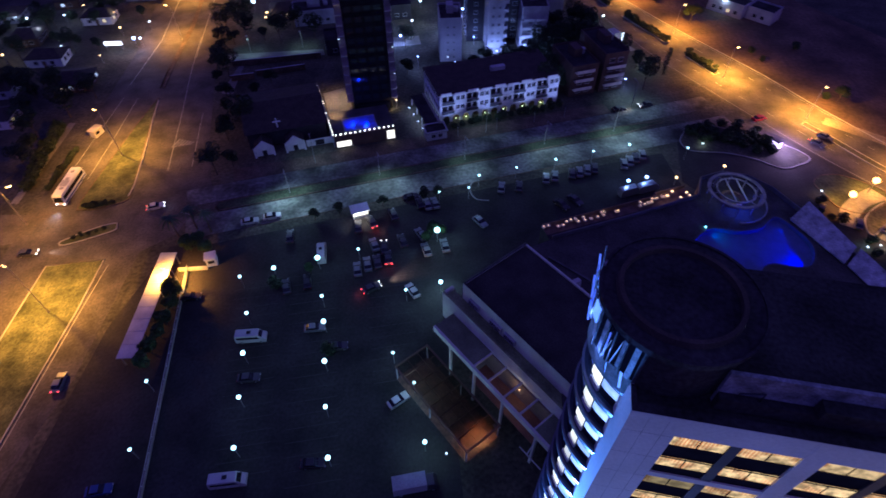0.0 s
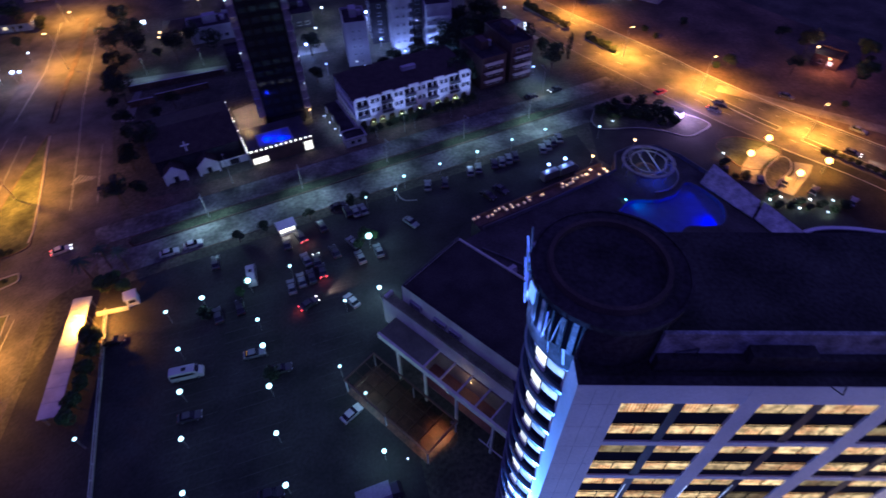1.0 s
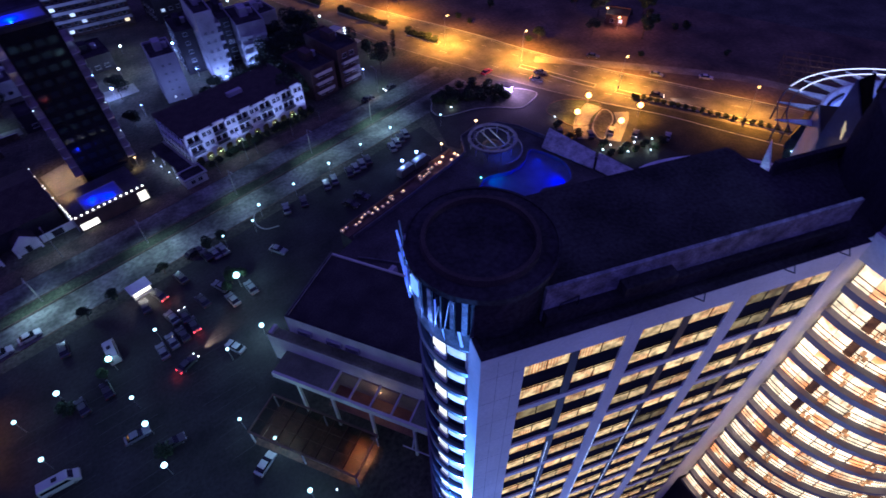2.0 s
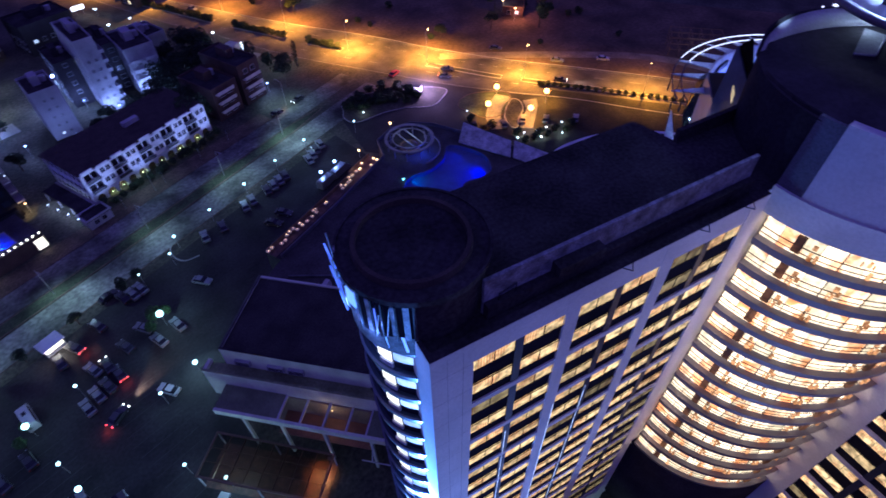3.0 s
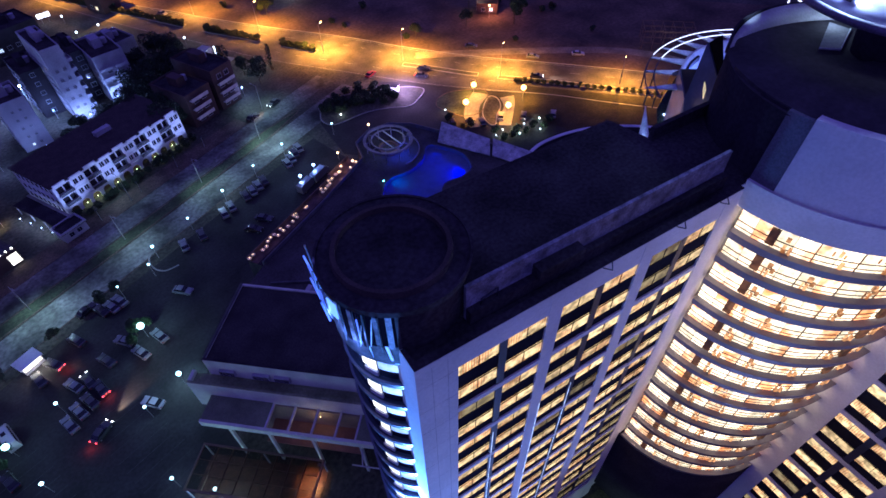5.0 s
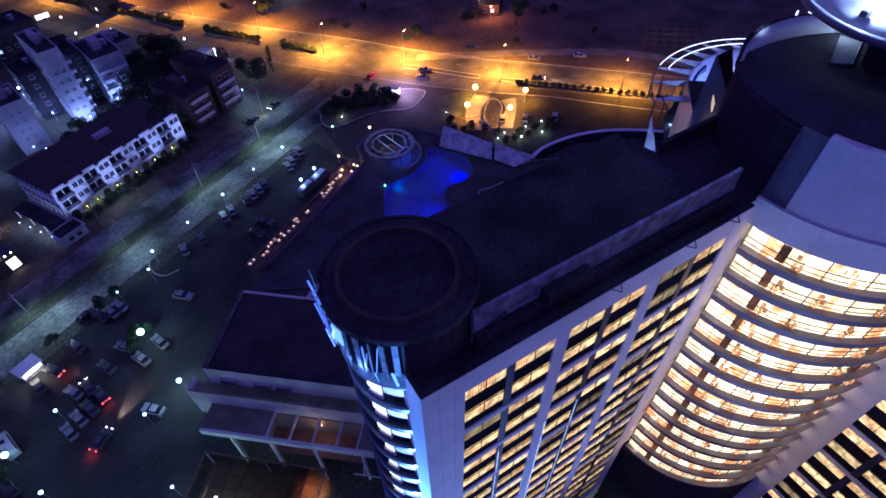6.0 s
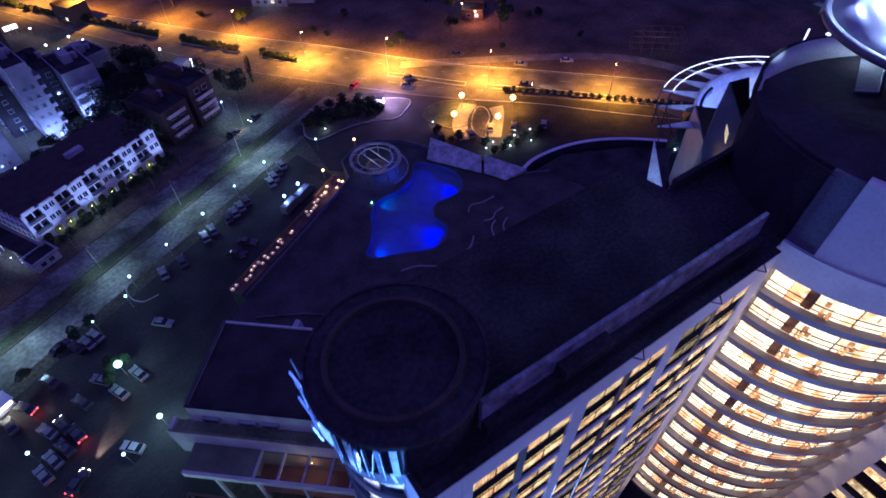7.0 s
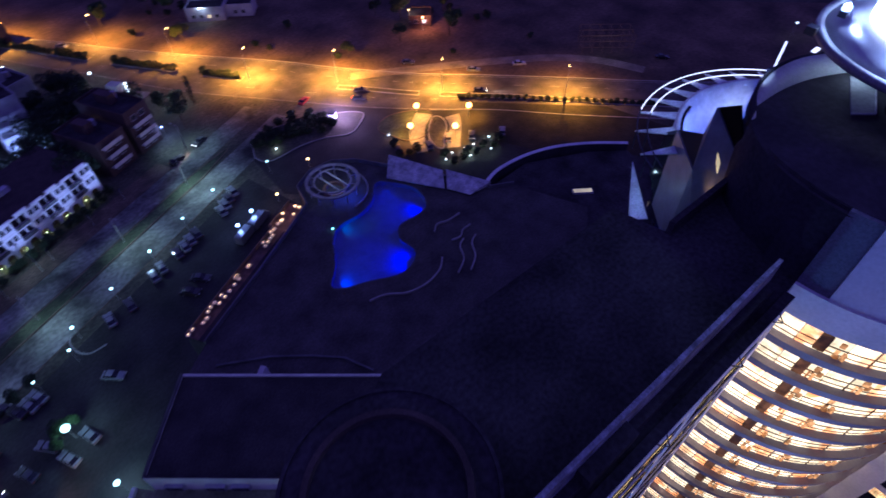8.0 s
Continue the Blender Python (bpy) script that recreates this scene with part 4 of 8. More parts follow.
perg = roof_thing("curved_pergola", "curved rooftop pergola of white tubes and radial fins", "pergola")
MC, CC = (44.9, 8.0), (46.0, 7.8)
FIN = mat("pale_glass_fin", (0.62, 0.68, 0.72), 0.35, size=2)
for r, z in ((12.5, 64.2), (11.6, 64.1)):
    pts = [(*p, z) for p in arc(MC, r, 32, 113, 30)]
    part("lit_tube", path_tube(bmesh.new(), pts, 0.05), TUBE, perg, "glowing white tube")
    pts = [(*p, z) for p in arc(MC, r, 113, 152, 12)]
    part("tube", path_tube(bmesh.new(), pts, 0.06), BANDMETAL, perg, "dark unlit end of the tube")
for a in (142, 127, 113, 101, 89, 77, 64.5, 52.5, 40):
    p, q, w = arc(CC, 9.7, a, a + 1, 1)[0], arc(MC, 12.6, a, a + 1, 1)[0], 0.62
    t = Vector((-(q[1] - p[1]), q[0] - p[0])).normalized() * w
    bm = bmesh.new()
    prism(bm, ((p[0] - t.x, p[1] - t.y), (q[0] - t.x * 0.08, q[1] - t.y * 0.08), (q[0] + t.x * 0.08, q[1] + t.y * 0.08), (p[0] + t.x, p[1] + t.y)), 63.85, 63.96)
    bmesh.ops.recalc_face_normals(bm, faces=bm.faces)
    part("fin", bm, FIN, perg, "pale tapered fin")
for a in (128, 146):
    for r in (11.6, 12.5):
        p = arc(MC, r, a, a + 1, 1)[0]
        part("post", rod(bmesh.new(), (*p, 62.2), (*p, 64.1), 0.06), BANDMETAL, perg)

# hollow glass crown: pale inner wall at the back, folded plates in front
crown = roof_thing("glass_crown", "hollow crown of folded plates with a lit inner wall", "rooftop crown")
bm = bmesh.new()
arc_wall(bm, CC, (7.4, 9.75), 10.05, 18, 140, 59.5, 64.25, 44)
part("inner_wall", bm, mat("pale_crown_lining", (0.55, 0.55, 0.57), 0.5, big=0.2, small=0.12, size=1.4, grain=0.4), crown, "pale lit inner wall of the crown", True)
bm = bmesh.new()
arc_wall(bm, CC, 9.3, 9.9, 100, 205, 30, 63.9, 36)
part("outer_wall", bm, DARKGLASS, crown, "dark glass wall below the pergola")
bm = prism(bmesh.new(), arc(CC, 9.2, 20, 205, 30), 58.0, 59.6)
bmesh.ops.recalc_face_normals(bm, faces=bm.faces)
part("crown_floor", bm, GREYWALL, crown)
# a bright blue and a white lamp inside, warm lamps at the foot of the plates
for u, v, z, w, c in ((40.6, 13.2, 63.2, 2600, (0.12, 0.18, 1.0)), (49.0, 13.2, 63.0, 200, (0.85, 0.90, 1.0))):
    b = part("lamp_box", boxes((u - 0.2, u + 0.2, v - 0.2, v + 0.2, 59.6, z - 0.25)), BANDMETAL, crown)
    lamp(*on(HOTEL, u, v, z), w, c, 0.2)

mast = roof_thing("roof_mast", "lit white lattice mast on the roof", "mast")
part("mast_pole", boxes((50.8, 50.92, 13.7, 13.82, 60.0, 69.2)), TUBE, mast, "glowing white mast")
part("mast_base", boxes((50.5, 51.3, 13.4, 14.2, 60.0, 66.6)), BANDMETAL, mast)


# folded glass prisms behind the long wing
def facets(name, verts, faces, material, parent, label=""):
    """A folded plate given 0.12 m of thickness."""
    bm = bmesh.new()
    vs = [bm.verts.new(v) for v in verts]
    for f in faces:
        bm.faces.new([vs[i] for i in f])
    bmesh.ops.recalc_face_normals(bm, faces=bm.faces)
    bmesh.ops.solidify(bm, geom=bm.faces[:], thickness=0.12)
    return part(name, bm, material, parent, label)


P1, P2, P3, P4, P5 = (38.5, 14.9, 65.2), (36.9, 12.1, 67.0), (36.6, 11.8, 69.7), (34.6, 9.8, 71.7), (35.1, 11.2, 65.0)
PLATE = mat("grey_prism_plate", (0.095, 0.11, 0.155), 0.4, 0.25, big=0.3, small=0.1, size=2.0, grain=0.3, bump=0.03)
P6, P7, P8 = (34.5, 7.7, 67.4), (34.8, 10.9, 57.0), (38.2, 14.6, 57.0)
facets("plate", (P3, P2, P5, P7, (32.6, 7.2, 57.0), P6), ((0, 1, 2), (0, 2, 3, 4, 5)), PLATE, crown, "grey folded main plate with a warm glow")
facets("dark_pane", (P1, P2, P5), ((0, 1, 2),), mat("dark_triangle_glass", (0.010, 0.010, 0.014), 0.3, big=0.2, size=2, bump=0), crown, "dark inverted glass triangle")
BLACKPANE = mat("black_pane", (0.008, 0.008, 0.010), 0.8, big=0.2, size=2, bump=0)
BLACKPANE.node_tree.nodes["Principled BSDF"].inputs["Specular IOR Level"].default_value = 0.0
facets("dark_pane", (P3, P4, P6), ((0, 1, 2),), BLACKPANE, crown)
facets("plate", (P1, P5, P7, P8), ((0, 1, 3), (1, 2, 3)), PLATE, crown)
facets("dark_pane", (P1, P8, (38.6, 16.2, 60.0), (39.2, 16.2, 63.9)), ((0, 1, 2, 3),), DARKGLASS, crown)
A3, A5, A6 = Vector(P3), Vector(P5), Vector(P6)
out_ = (A5 - A3).cross(A6 - A3).normalized() * 0.16
mid_ = A3 * 0.12 + A5 * 0.42 + A6 * 0.46 + out_
up_, side_ = (A3 - (A5 + A6) / 2).normalized(), (A6 - A5).normalized()
facets("lit_window", [tuple(v) for v in (mid_ + up_ * 0.75, mid_ + side_ * 0.26, mid_ - up_ * 0.75, mid_ - side_ * 0.12)], ((0, 1, 2, 3),), glow("yellow_window", (1.0, 0.74, 0.32), 0.7, 0.5), crown, "small lit diamond window")
lamp(*on(HOTEL, 33.4, 9.5, 64.0), 130, (1.0, 0.46, 0.10), 0.05, 100, on(HOTEL, 34.8, 8.7, 66.2), 1.0)
facets("plate", ((40.9, 19.2, 57.9), (36.6, 13.9, 56.6), (36.2, 15.4, 55.6), (37.6, 16.6, 56.2)), ((0, 1, 2, 3),), FIN, crown, "white-lit glass fin")
# two bare lamps with no fixture, added to brighten the fin and plates
lamp(*on(HOTEL, 36.6, 17.4, 58.4), 40, (0.55, 0.75, 1.0), 0.04)
lamp(*on(HOTEL, 34.6, 13.8, 62.6), 8, (0.40, 0.60, 1.0), 0.04)
# ---- annexe beside the hotel ----
annex = thing("annexe", ANNEX, "low pale annexe with a dark flat roof and a canopy", "annexe")
part("wall", boxes((0, 40, 0, 0.35, 0, 18.7), (0, 0.35, 0.35, 15.6, 0, 18.7), (0.35, 40, 15.25, 15.6, 0, 18.7)), GREENWALL, annex, "pale greenish rendered wall")
part("roof", boxes((0.35, 40, 0.35, 15.25, 17.6, 18.35)), mat("annex_roof_felt", (0.040, 0.038, 0.033), 0.92, big=0.4, small=0.3, size=4, grain=0.3), annex, "dark flat roof")
part("coping", boxes((-0.04, 40, -0.04, 0.38, 18.7, 18.76)), DARKROOF, annex)
# olive base colour, low in blue, offsets the violet ambient light here
part("coping", boxes((-3.04, 40, -2.38, -1.96, 15.0, 15.06)), mat("olive_coping", (0.22, 0.25, 0.13), 0.9, big=0.35, small=0.25, size=3, grain=0.4), annex)
part("coping", boxes((-0.06, 0.42, 0.38, 15.66, 18.7, 18.8)), mat("pale_coping", (0.07, 0.074, 0.062), 0.8), annex)
for p, w in ((2.2, 2.6), (7.8, 2.8), (11.4, 2.6)):
    part("vent", boxes((p, p + w, -0.5, -0.004, 15.2, 16.4)), GREYWALL, annex, "grey louvred vent box")
    for k in range(4):
        part("louvre", boxes((p + 0.1, p + w - 0.1, -0.54, -0.5, 15.35 + 0.26 * k, 15.45 + 0.26 * k)), DARKPANEL, annex)
part("terrace", boxes((-2.4, 40, -2.0, 0, 10, 14.2)), GREYWALL, annex)
part("parapet", boxes((-3.0, 40, -2.35, -2.0, 7.5, 15.0), (-3.0, -2.4, -2.0, 0.0, 7.5, 15.0)), GREENWALL, annex)
# floor and canopy felt take the same olive tone against violet light
part("terrace_floor", boxes((-2.4, 40, -1.98, -0.02, 14.2, 14.26)), mat("olive_concrete", (0.19, 0.22, 0.11), 0.9, big=0.35, small=0.25, size=3, grain=0.4), annex)
Z0 = 11.2
part("canopy_roof", boxes((0.2, 11.0, -6.6, -2.36, Z0 + 0.1, Z0 + 0.45)), mat("grey_felt", (0.17, 0.20, 0.11), 0.8, big=0.3), annex, "grey felt canopy roof")
part("canopy_roof", boxes((25.8, 33.0, -6.6, -2.36, Z0 + 0.1, Z0 + 0.45)), bpy.data.materials["grey_felt"], annex)
part("edge_beam", boxes((0.2, 40, -7.1, -6.6, Z0 - 0.8, Z0 + 0.55)), GREENWALL, annex, "pale edge beam of the canopy")
for p in (10.9, 14.6, 18.4, 22.2, 25.5):
    part("beam", boxes((p, p + 0.3, -6.6, -2.36, Z0, Z0 + 0.5)), CANVAS, annex, "pale canopy beam")
part("inner_floor", boxes((10.0, 26.0, -6.6, -2.36, 6.2, 6.4)), mat("brown_floor", (0.20, 0.10, 0.06), 0.6, big=0.3), annex, "brown floor under the open canopy")
part("inner_wall", boxes((0.2, 33, -2.6, -2.36, 0, Z0 + 0.1)), mat("brown_wall", (0.22, 0.15, 0.12), 0.7, big=0.25), annex)
for p in (4.6, 11.2, 18.4, 26.2):
    part("column", boxes((p, p + 0.45, -6.95, -6.5, 0, Z0 - 0.8)), GREENWALL, annex, "square pale column")
wl = part("wall_lamp", boxes((18.0, 18.6, -2.9, -2.6, Z0 - 0.6, Z0 - 0.35)), POLE, annex)
part("bulb", ball(bmesh.new(), (18.2, -3.1, Z0 - 0.75), 0.13), BULB_WARM, wl, "small warm lamp")
# second, smaller bulb stands in for the lamp's reflection
part("bulb", ball(bmesh.new(), (18.8, -3.1, Z0 - 0.85), 0.09), BULB_WARM, wl)
lamp(*on(ANNEX, 18.3, -3.5, Z0 - 0.9), 60, WARM, 0.12)
part("railing", path_tube(bmesh.new(), [(24.9, -8.4, 6.2), (29.7, -8.4, 6.2)], 0.12), CANVAS, annex)
part("railing_post", path_tube(bmesh.new(), [(26.6, -8.4, 6.2), (26.6, -7.0, 9.4)], 0.12), CANVAS, annex)

# glazed entrance canopy on the ground before it, warm light beneath its end
can = thing("entrance_canopy", ANNEX, "low glazed entrance canopy glowing orange at one end", "canopy")
CZ, C0, C1, Q0, Q1 = 4.6, -1.2, 19.8, -15.4, -7.7
COPPER = mat("copper_frame", (0.16, 0.10, 0.06), 0.6, big=0.25)
part("frame", boxes((C0, C1, Q1 - 0.3, Q1, CZ - 0.35, CZ + 0.1), (C0, C1, Q0, Q0 + 0.3, CZ - 0.3, CZ), (C0, C0 + 0.3, Q0 + 0.3, Q1 - 0.3, CZ - 0.3, CZ), (C1 - 0.3, C1, Q0 + 0.3, Q1 - 0.3, CZ - 0.3, CZ)), COPPER, can, "brown timber edge beam")
bay = (C1 - C0 - 0.6) / 8
for i in range(8):
    x = C0 + 0.3 + bay * i
    if i:
        part("rafter", boxes((x - 0.08, x + 0.08, Q0 + 0.3, Q1 - 0.3, CZ - 0.28, CZ - 0.04)), COPPER, can)
    for q in range(3):
        y0, dy = Q0 + 0.32, (Q1 - Q0 - 0.64) / 3
        g = part("pane", boxes((x + 0.02, x + bay - 0.02, y0 + dy * q + 0.02, y0 + dy * (q + 1) - 0.02, CZ - 0.03, CZ)), GLASS, can, "dusty glass pane")
        g.visible_shadow = False
for q in (1, 2):
    y = Q0 + 0.32 + (Q1 - Q0 - 0.64) / 3 * q
    part("purlin", boxes((C0 + 0.3, C1 - 0.3, y - 0.05, y + 0.05, CZ - 0.2, CZ - 0.05)), COPPER, can)
for x in (C0 + 0.1, 9.2, C1 - 0.4):
    for q in (Q1 - 0.2, Q0 + 0.2):
        part("post", boxes((x, x + 0.22, q - 0.1, q + 0.1, 0, CZ - 0.3)), GREYWALL, can)
part("floor", boxes((C0, C1, Q0, Q1, 0.03, 0.12)), mat("red_brown_tiles", (0.11, 0.055, 0.032), 0.45, big=0.5, small=0.4, size=1.2, grain=0.5), can, "red-brown tiled floor")
wl = part("wall_lamp", boxes((C1 - 1.1, C1 - 0.5, Q1 - 0.9, Q1 - 0.4, CZ - 0.8, CZ - 0.6)), POLE, can)
part("bulb", ball(bmesh.new(), (C1 - 0.8, Q1 - 0.7, CZ - 0.9), 0.15), BULB_WARM, wl)
lamp(*on(ANNEX, C1 - 2.4, Q1 - 2.4, CZ - 1.0), 1100, (1.0, 0.42, 0.12), 0.2, 96, blend=1.0)
lamp(*on(ANNEX, C1 - 2.6, Q1 - 5.2, CZ - 1.0), 330, (1.0, 0.42, 0.12), 0.2, 96, blend=1.0)
wl = part("bollard", rod(bmesh.new(), (16.6, -17.2, 0), (16.6, -17.2, 0.8), 0.1), POLE, can)
part("bulb", ball(bmesh.new(), (16.6, -17.2, 0.95), 0.16), BULB_WHITE, wl)

# ---- podium with the pool deck ----
PZ = 14.5
EDGE = [(18.2, 27.0), (46, 22.2), (60, 26), (92, 44), (88, 60), (83.8, 63.2), (79, 76), (74.5, 86.0), (71.5, 92.5), (67.5, 96.5), (62, 97.5), (57, 95.5), (54.8, 89.6), (38.0, 82.6), (21.6, 76.4), (14.6, 72.6), (27.5, 55.5), (19.6, 44)]
# the pool is left open in the deck
POOL = smooth_line([(53.8, 79.6), (56.2, 80.0), (60.5, 79.3), (65.2, 80.5), (69.0, 83.6), (71.4, 81.4), (73.4, 75.6), (71.0, 70.4), (67.0, 70.0), (63.2, 70.6), (60.4, 68.0), (60.0, 63.6), (57.2, 61.6), (53.6, 61.8), (49.0, 64.8), (44.4, 67.6), (43.8, 69.6), (46.6, 71.8), (49.0, 74.4), (51.2, 77.4), (53.8, 79.6)], 5)[:-1]


def deck_with_hole(outer, hole, z):
    """A level deck that reaches from the outline to the rim of a hole."""
    bm = bmesh.new()
    a = [bm.verts.new((*p, z)) for p in outer]
    b = [bm.verts.new((*p, z)) for p in hole]
    edges = [bm.edges.new((r[i], r[(i + 1) % len(r)])) for r in (a, b) for i in range(len(r))]
    bmesh.ops.triangle_fill(bm, use_beauty=True, use_dissolve=False, edges=edges)
    bmesh.ops.recalc_face_normals(bm, faces=bm.faces)
    if sum(f.normal.z for f in bm.faces) < 0:
        bmesh.ops.reverse_faces(bm, faces=bm.faces)
    return bm


podium = tagged(new("podium"), "large dark podium terrace round the hotel pool", "podium", kind="structure")
part("deck", deck_with_hole(EDGE, POOL, PZ), TERRACE, podium)
bm = bmesh.new()
k = len(EDGE)
for i in range(k):
    p, q = EDGE[i], EDGE[(i + 1) % k]
    bm.faces.new([bm.verts.new(v) for v in ((*p, 0), (*q, 0), (*q, PZ), (*p, PZ))])
bmesh.ops.recalc_face_normals(bm, faces=bm.faces)
part("wall", bm, DARKWALL, podium)
ups = [(p[0], p[1]) for p in EDGE[4:15]]
bm = bmesh.new()
for p, q in zip(ups, ups[1:]):
    d = Vector((q[0] - p[0], q[1] - p[1])).normalized() * 0.15
    prism(bm, ((p[0] + d.y, p[1] - d.x), (q[0] + d.y, q[1] - d.x), (q[0] - d.y, q[1] + d.x), (p[0] - d.y, p[1] + d.x)), PZ, PZ + 0.9)
bmesh.ops.recalc_face_normals(bm, faces=bm.faces)
part("parapet", bm, mat("dark_parapet_render", (0.12, 0.12, 0.12), 0.85, big=0.3, size=3), podium)

pool = thing("swimming_pool", turned(0, 0, 0), "freeform hotel pool glowing deep blue at night", "swimming pool")
bm = bmesh.new()
prism(bm, POOL, PZ - 1.9, PZ - 1.6)
bmesh.ops.recalc_face_normals(bm, faces=bm.faces)
part("basin_floor", bm, POOLTILE, pool)
bm = bmesh.new()
out = offset_line(POOL + POOL[:2], -0.01)
for i in range(len(POOL)):
    p, q = POOL[i], POOL[(i + 1) % len(POOL)]
    bm.faces.new([bm.verts.new(v) for v in ((*p, PZ - 1.62), (*q, PZ - 1.62), (*q, PZ + 0.02), (*p, PZ + 0.02))])
bmesh.ops.recalc_face_normals(bm, faces=bm.faces)
part("basin_wall", bm, POOLTILE, pool)
bm = bmesh.new()
bm.faces.new([bm.verts.new((*p, PZ - 0.25)) for p in POOL])
bmesh.ops.recalc_face_normals(bm, faces=bm.faces)
bmesh.ops.triangulate(bm, faces=bm.faces)
if bm.faces[:][0].normal.z < 0:
    bmesh.ops.reverse_faces(bm, faces=bm.faces)
w = part("water", bm, WATER, pool, "still blue pool water")
w.visible_shadow = False
bm = bmesh.new()
ring_in = POOL + POOL[:1]
area = sum(a[0] * b[1] - b[0] * a[1] for a, b in zip(ring_in, ring_in[1:]))
ring_out = offset_line(POOL + POOL[:2], -0.35 if area > 0 else 0.35)
for i in range(len(POOL)):
    p, q, r, t = POOL[i], POOL[(i + 1) % len(POOL)], ring_out[i + 1] if i + 1 < len(ring_out) else ring_out[0], ring_out[i]
    bm.faces.new([bm.verts.new((*v, PZ + 0.03)) for v in (p, q, r, t)])
bmesh.ops.recalc_face_normals(bm, faces=bm.faces)
part("coping", bm, mat("dark_coping_stone", (0.07, 0.07, 0.075), 0.8, size=2), pool)
for x, y, tx, ty, watts, c in ((70.8, 70.6, 64, 76.0, 2600, (0.02, 0.006, 1.0)), (59.6, 63.4, 53, 69.5, 2600, (0.02, 0.006, 1.0)), (57.0, 61.9, 52, 68, 700, (0.015, 0.010, 1.0)), (44.4, 68.6, 56, 68.5, 900, (0.025, 0.085, 1.0)), (54.2, 79.4, 62, 76.0, 300, (0.02, 0.4, 1.0)), (70.6, 81.4, 62, 76, 160, (0.01, 0.03, 1.0))):
    d = (Vector((tx, ty, 0)) - Vector((x, y, 0))).normalized()
    part("pool_light", rod(bmesh.new(), (x - d.x * 0.1, y - d.y * 0.1, PZ - 0.8), (x - d.x * 0.02, y - d.y * 0.02, PZ - 0.8), 0.14), STEEL, pool)
    lamp(x + d.x * 0.25, y + d.y * 0.25, PZ - 0.8, watts, c, 0.04, 105, (tx, ty, PZ - 1.4), 0.9)
lb = part("jet_lamp", ball(bmesh.new(), (53.5, 80.1, PZ + 0.35), 0.16), glow("cyan_lamp", (0.3, 0.9, 1.0), 8), pool, "small cyan lamp on the pool rim")

# round bar pergola by the pool
bar = thing("round_pergola", turned(61.6, 88.6, PZ) @ Matrix.Scale(0.82, 4), "round pale pergola over a pool bar", "pergola")
bm = bmesh.new()
arc_wall(bm, (0, 0), 6.3, 7.1, 0, 360, 3.45, 3.8, 48)
part("roof_ring", bm, mat("grey_ring_concrete", (0.26, 0.24, 0.25), 0.8, big=0.4, size=2), bar, "pale concrete roof ring")
bm = bmesh.new()
arc_wall(bm, (0, 0), 4.6, 4.95, 0, 360, 3.5, 3.8, 48)
part("inner_ring", bm, bpy.data.materials["grey_ring_concrete"], bar)
for x in (-1.4, 1.4):
    h = math.sqrt(4.6 ** 2 - x * x)
    part("beam", boxes((x - 0.12, x + 0.12, -h, h, 3.52, 3.78)), GREYWALL, bar)
for i in range(10):
    a = 36 * i + 10
    p, q = arc((0, 0), 6.2, a, a + 1, 1)[0], arc((0, 0), 4.7, a, a + 1, 1)[0]
    part("column", rod(bmesh.new(), (*p, 0), (*p, 3.4), 0.16), bpy.data.materials["grey_ring_concrete"], bar)
    part("strut", rod(bmesh.new(), (*p, 3.6), (*q, 3.65), 0.1), bpy.data.materials["grey_ring_concrete"], bar)
bm = bmesh.new()
arc_wall(bm, (0, 0), 2.4, 3.0, 0, 360, 0, 1.1, 32)
part("bar_counter", bm, WOOD, bar)
bm = bmesh.new()
arc_wall(bm, (0, 0), 8.6, 8.85, 265, 375, 0, 0.45, 24)
part("low_wall", bm, KERB, bar)
# bare white lamp added above the ring to brighten it
lamp(61.6, 88.6, PZ + 5.4, 150, (0.9, 1.0, 0.95), 0.3)
lb = part("blue_lamp", ball(bmesh.new(), (0.6, -5.4, 2.6), 0.14), BULB_BLUE, bar)
lamp(62.2, 84.6, PZ + 2.3, 420, (0.03, 0.06, 1.0), 0.1)
gl = thing("globe_lamp", turned(73.2, 115.2, 0), "warm white globe lamp on a short post", "lamp post")
part("post", rod(bmesh.new(), (0, 0, 0), (0, 0, 2.6), 0.07), POLE, gl)
part("globe", ball(bmesh.new(), (0, 0, 2.85), 0.36), BULB_WARM, gl)

# white canvas shelter and curved wall towards the drive
tent = thing("canvas_shelter", turned(0, 0, PZ), "long pale canvas shelter beside the pool", "shelter")
bm = bmesh.new()
A = [(71.6, 82.6), (76.8, 87.0), (80.6, 74.0), (77.0, 70.4)]
prism(bm, A, 0.3, [0.5, 1.6, 1.4, 0.6])
bmesh.ops.recalc_face_normals(bm, faces=bm.faces)
part("roof", bm, mat("weathered_canvas", (0.42, 0.42, 0.42), 0.85, big=0.5, small=0.25, size=1.6, grain=0.3), tent, "pale sloping canvas")
bm = bmesh.new()
prism(bm, [(77.4, 70.0), (81.2, 73.6), (84.4, 63.6), (79.0, 65.0)], 0.35, [0.6, 1.5, 1.3, 0.5])
bmesh.ops.recalc_face_normals(bm, faces=bm.faces)
part("roof", bm, bpy.data.materials["weathered_canvas"], tent)
cw = thing("curved_wall", turned(0, 0, 0), "pale curved garden wall behind the pool terrace", "wall")
CW = smooth_line([(84.4, 64.4), (89.5, 65.0), (97, 63.4), (104, 60.0), (110.5, 54.5), (116.2, 47.6)])
bm = bmesh.new()
for p, q, r, t in zip(CW, CW[1:], offset_line(CW, 0.7)[1:], offset_line(CW, 0.7)):
    prism(bm, (p, q, r, t), 0, PZ + 0.3)
bmesh.ops.recalc_face_normals(bm, faces=bm.faces)
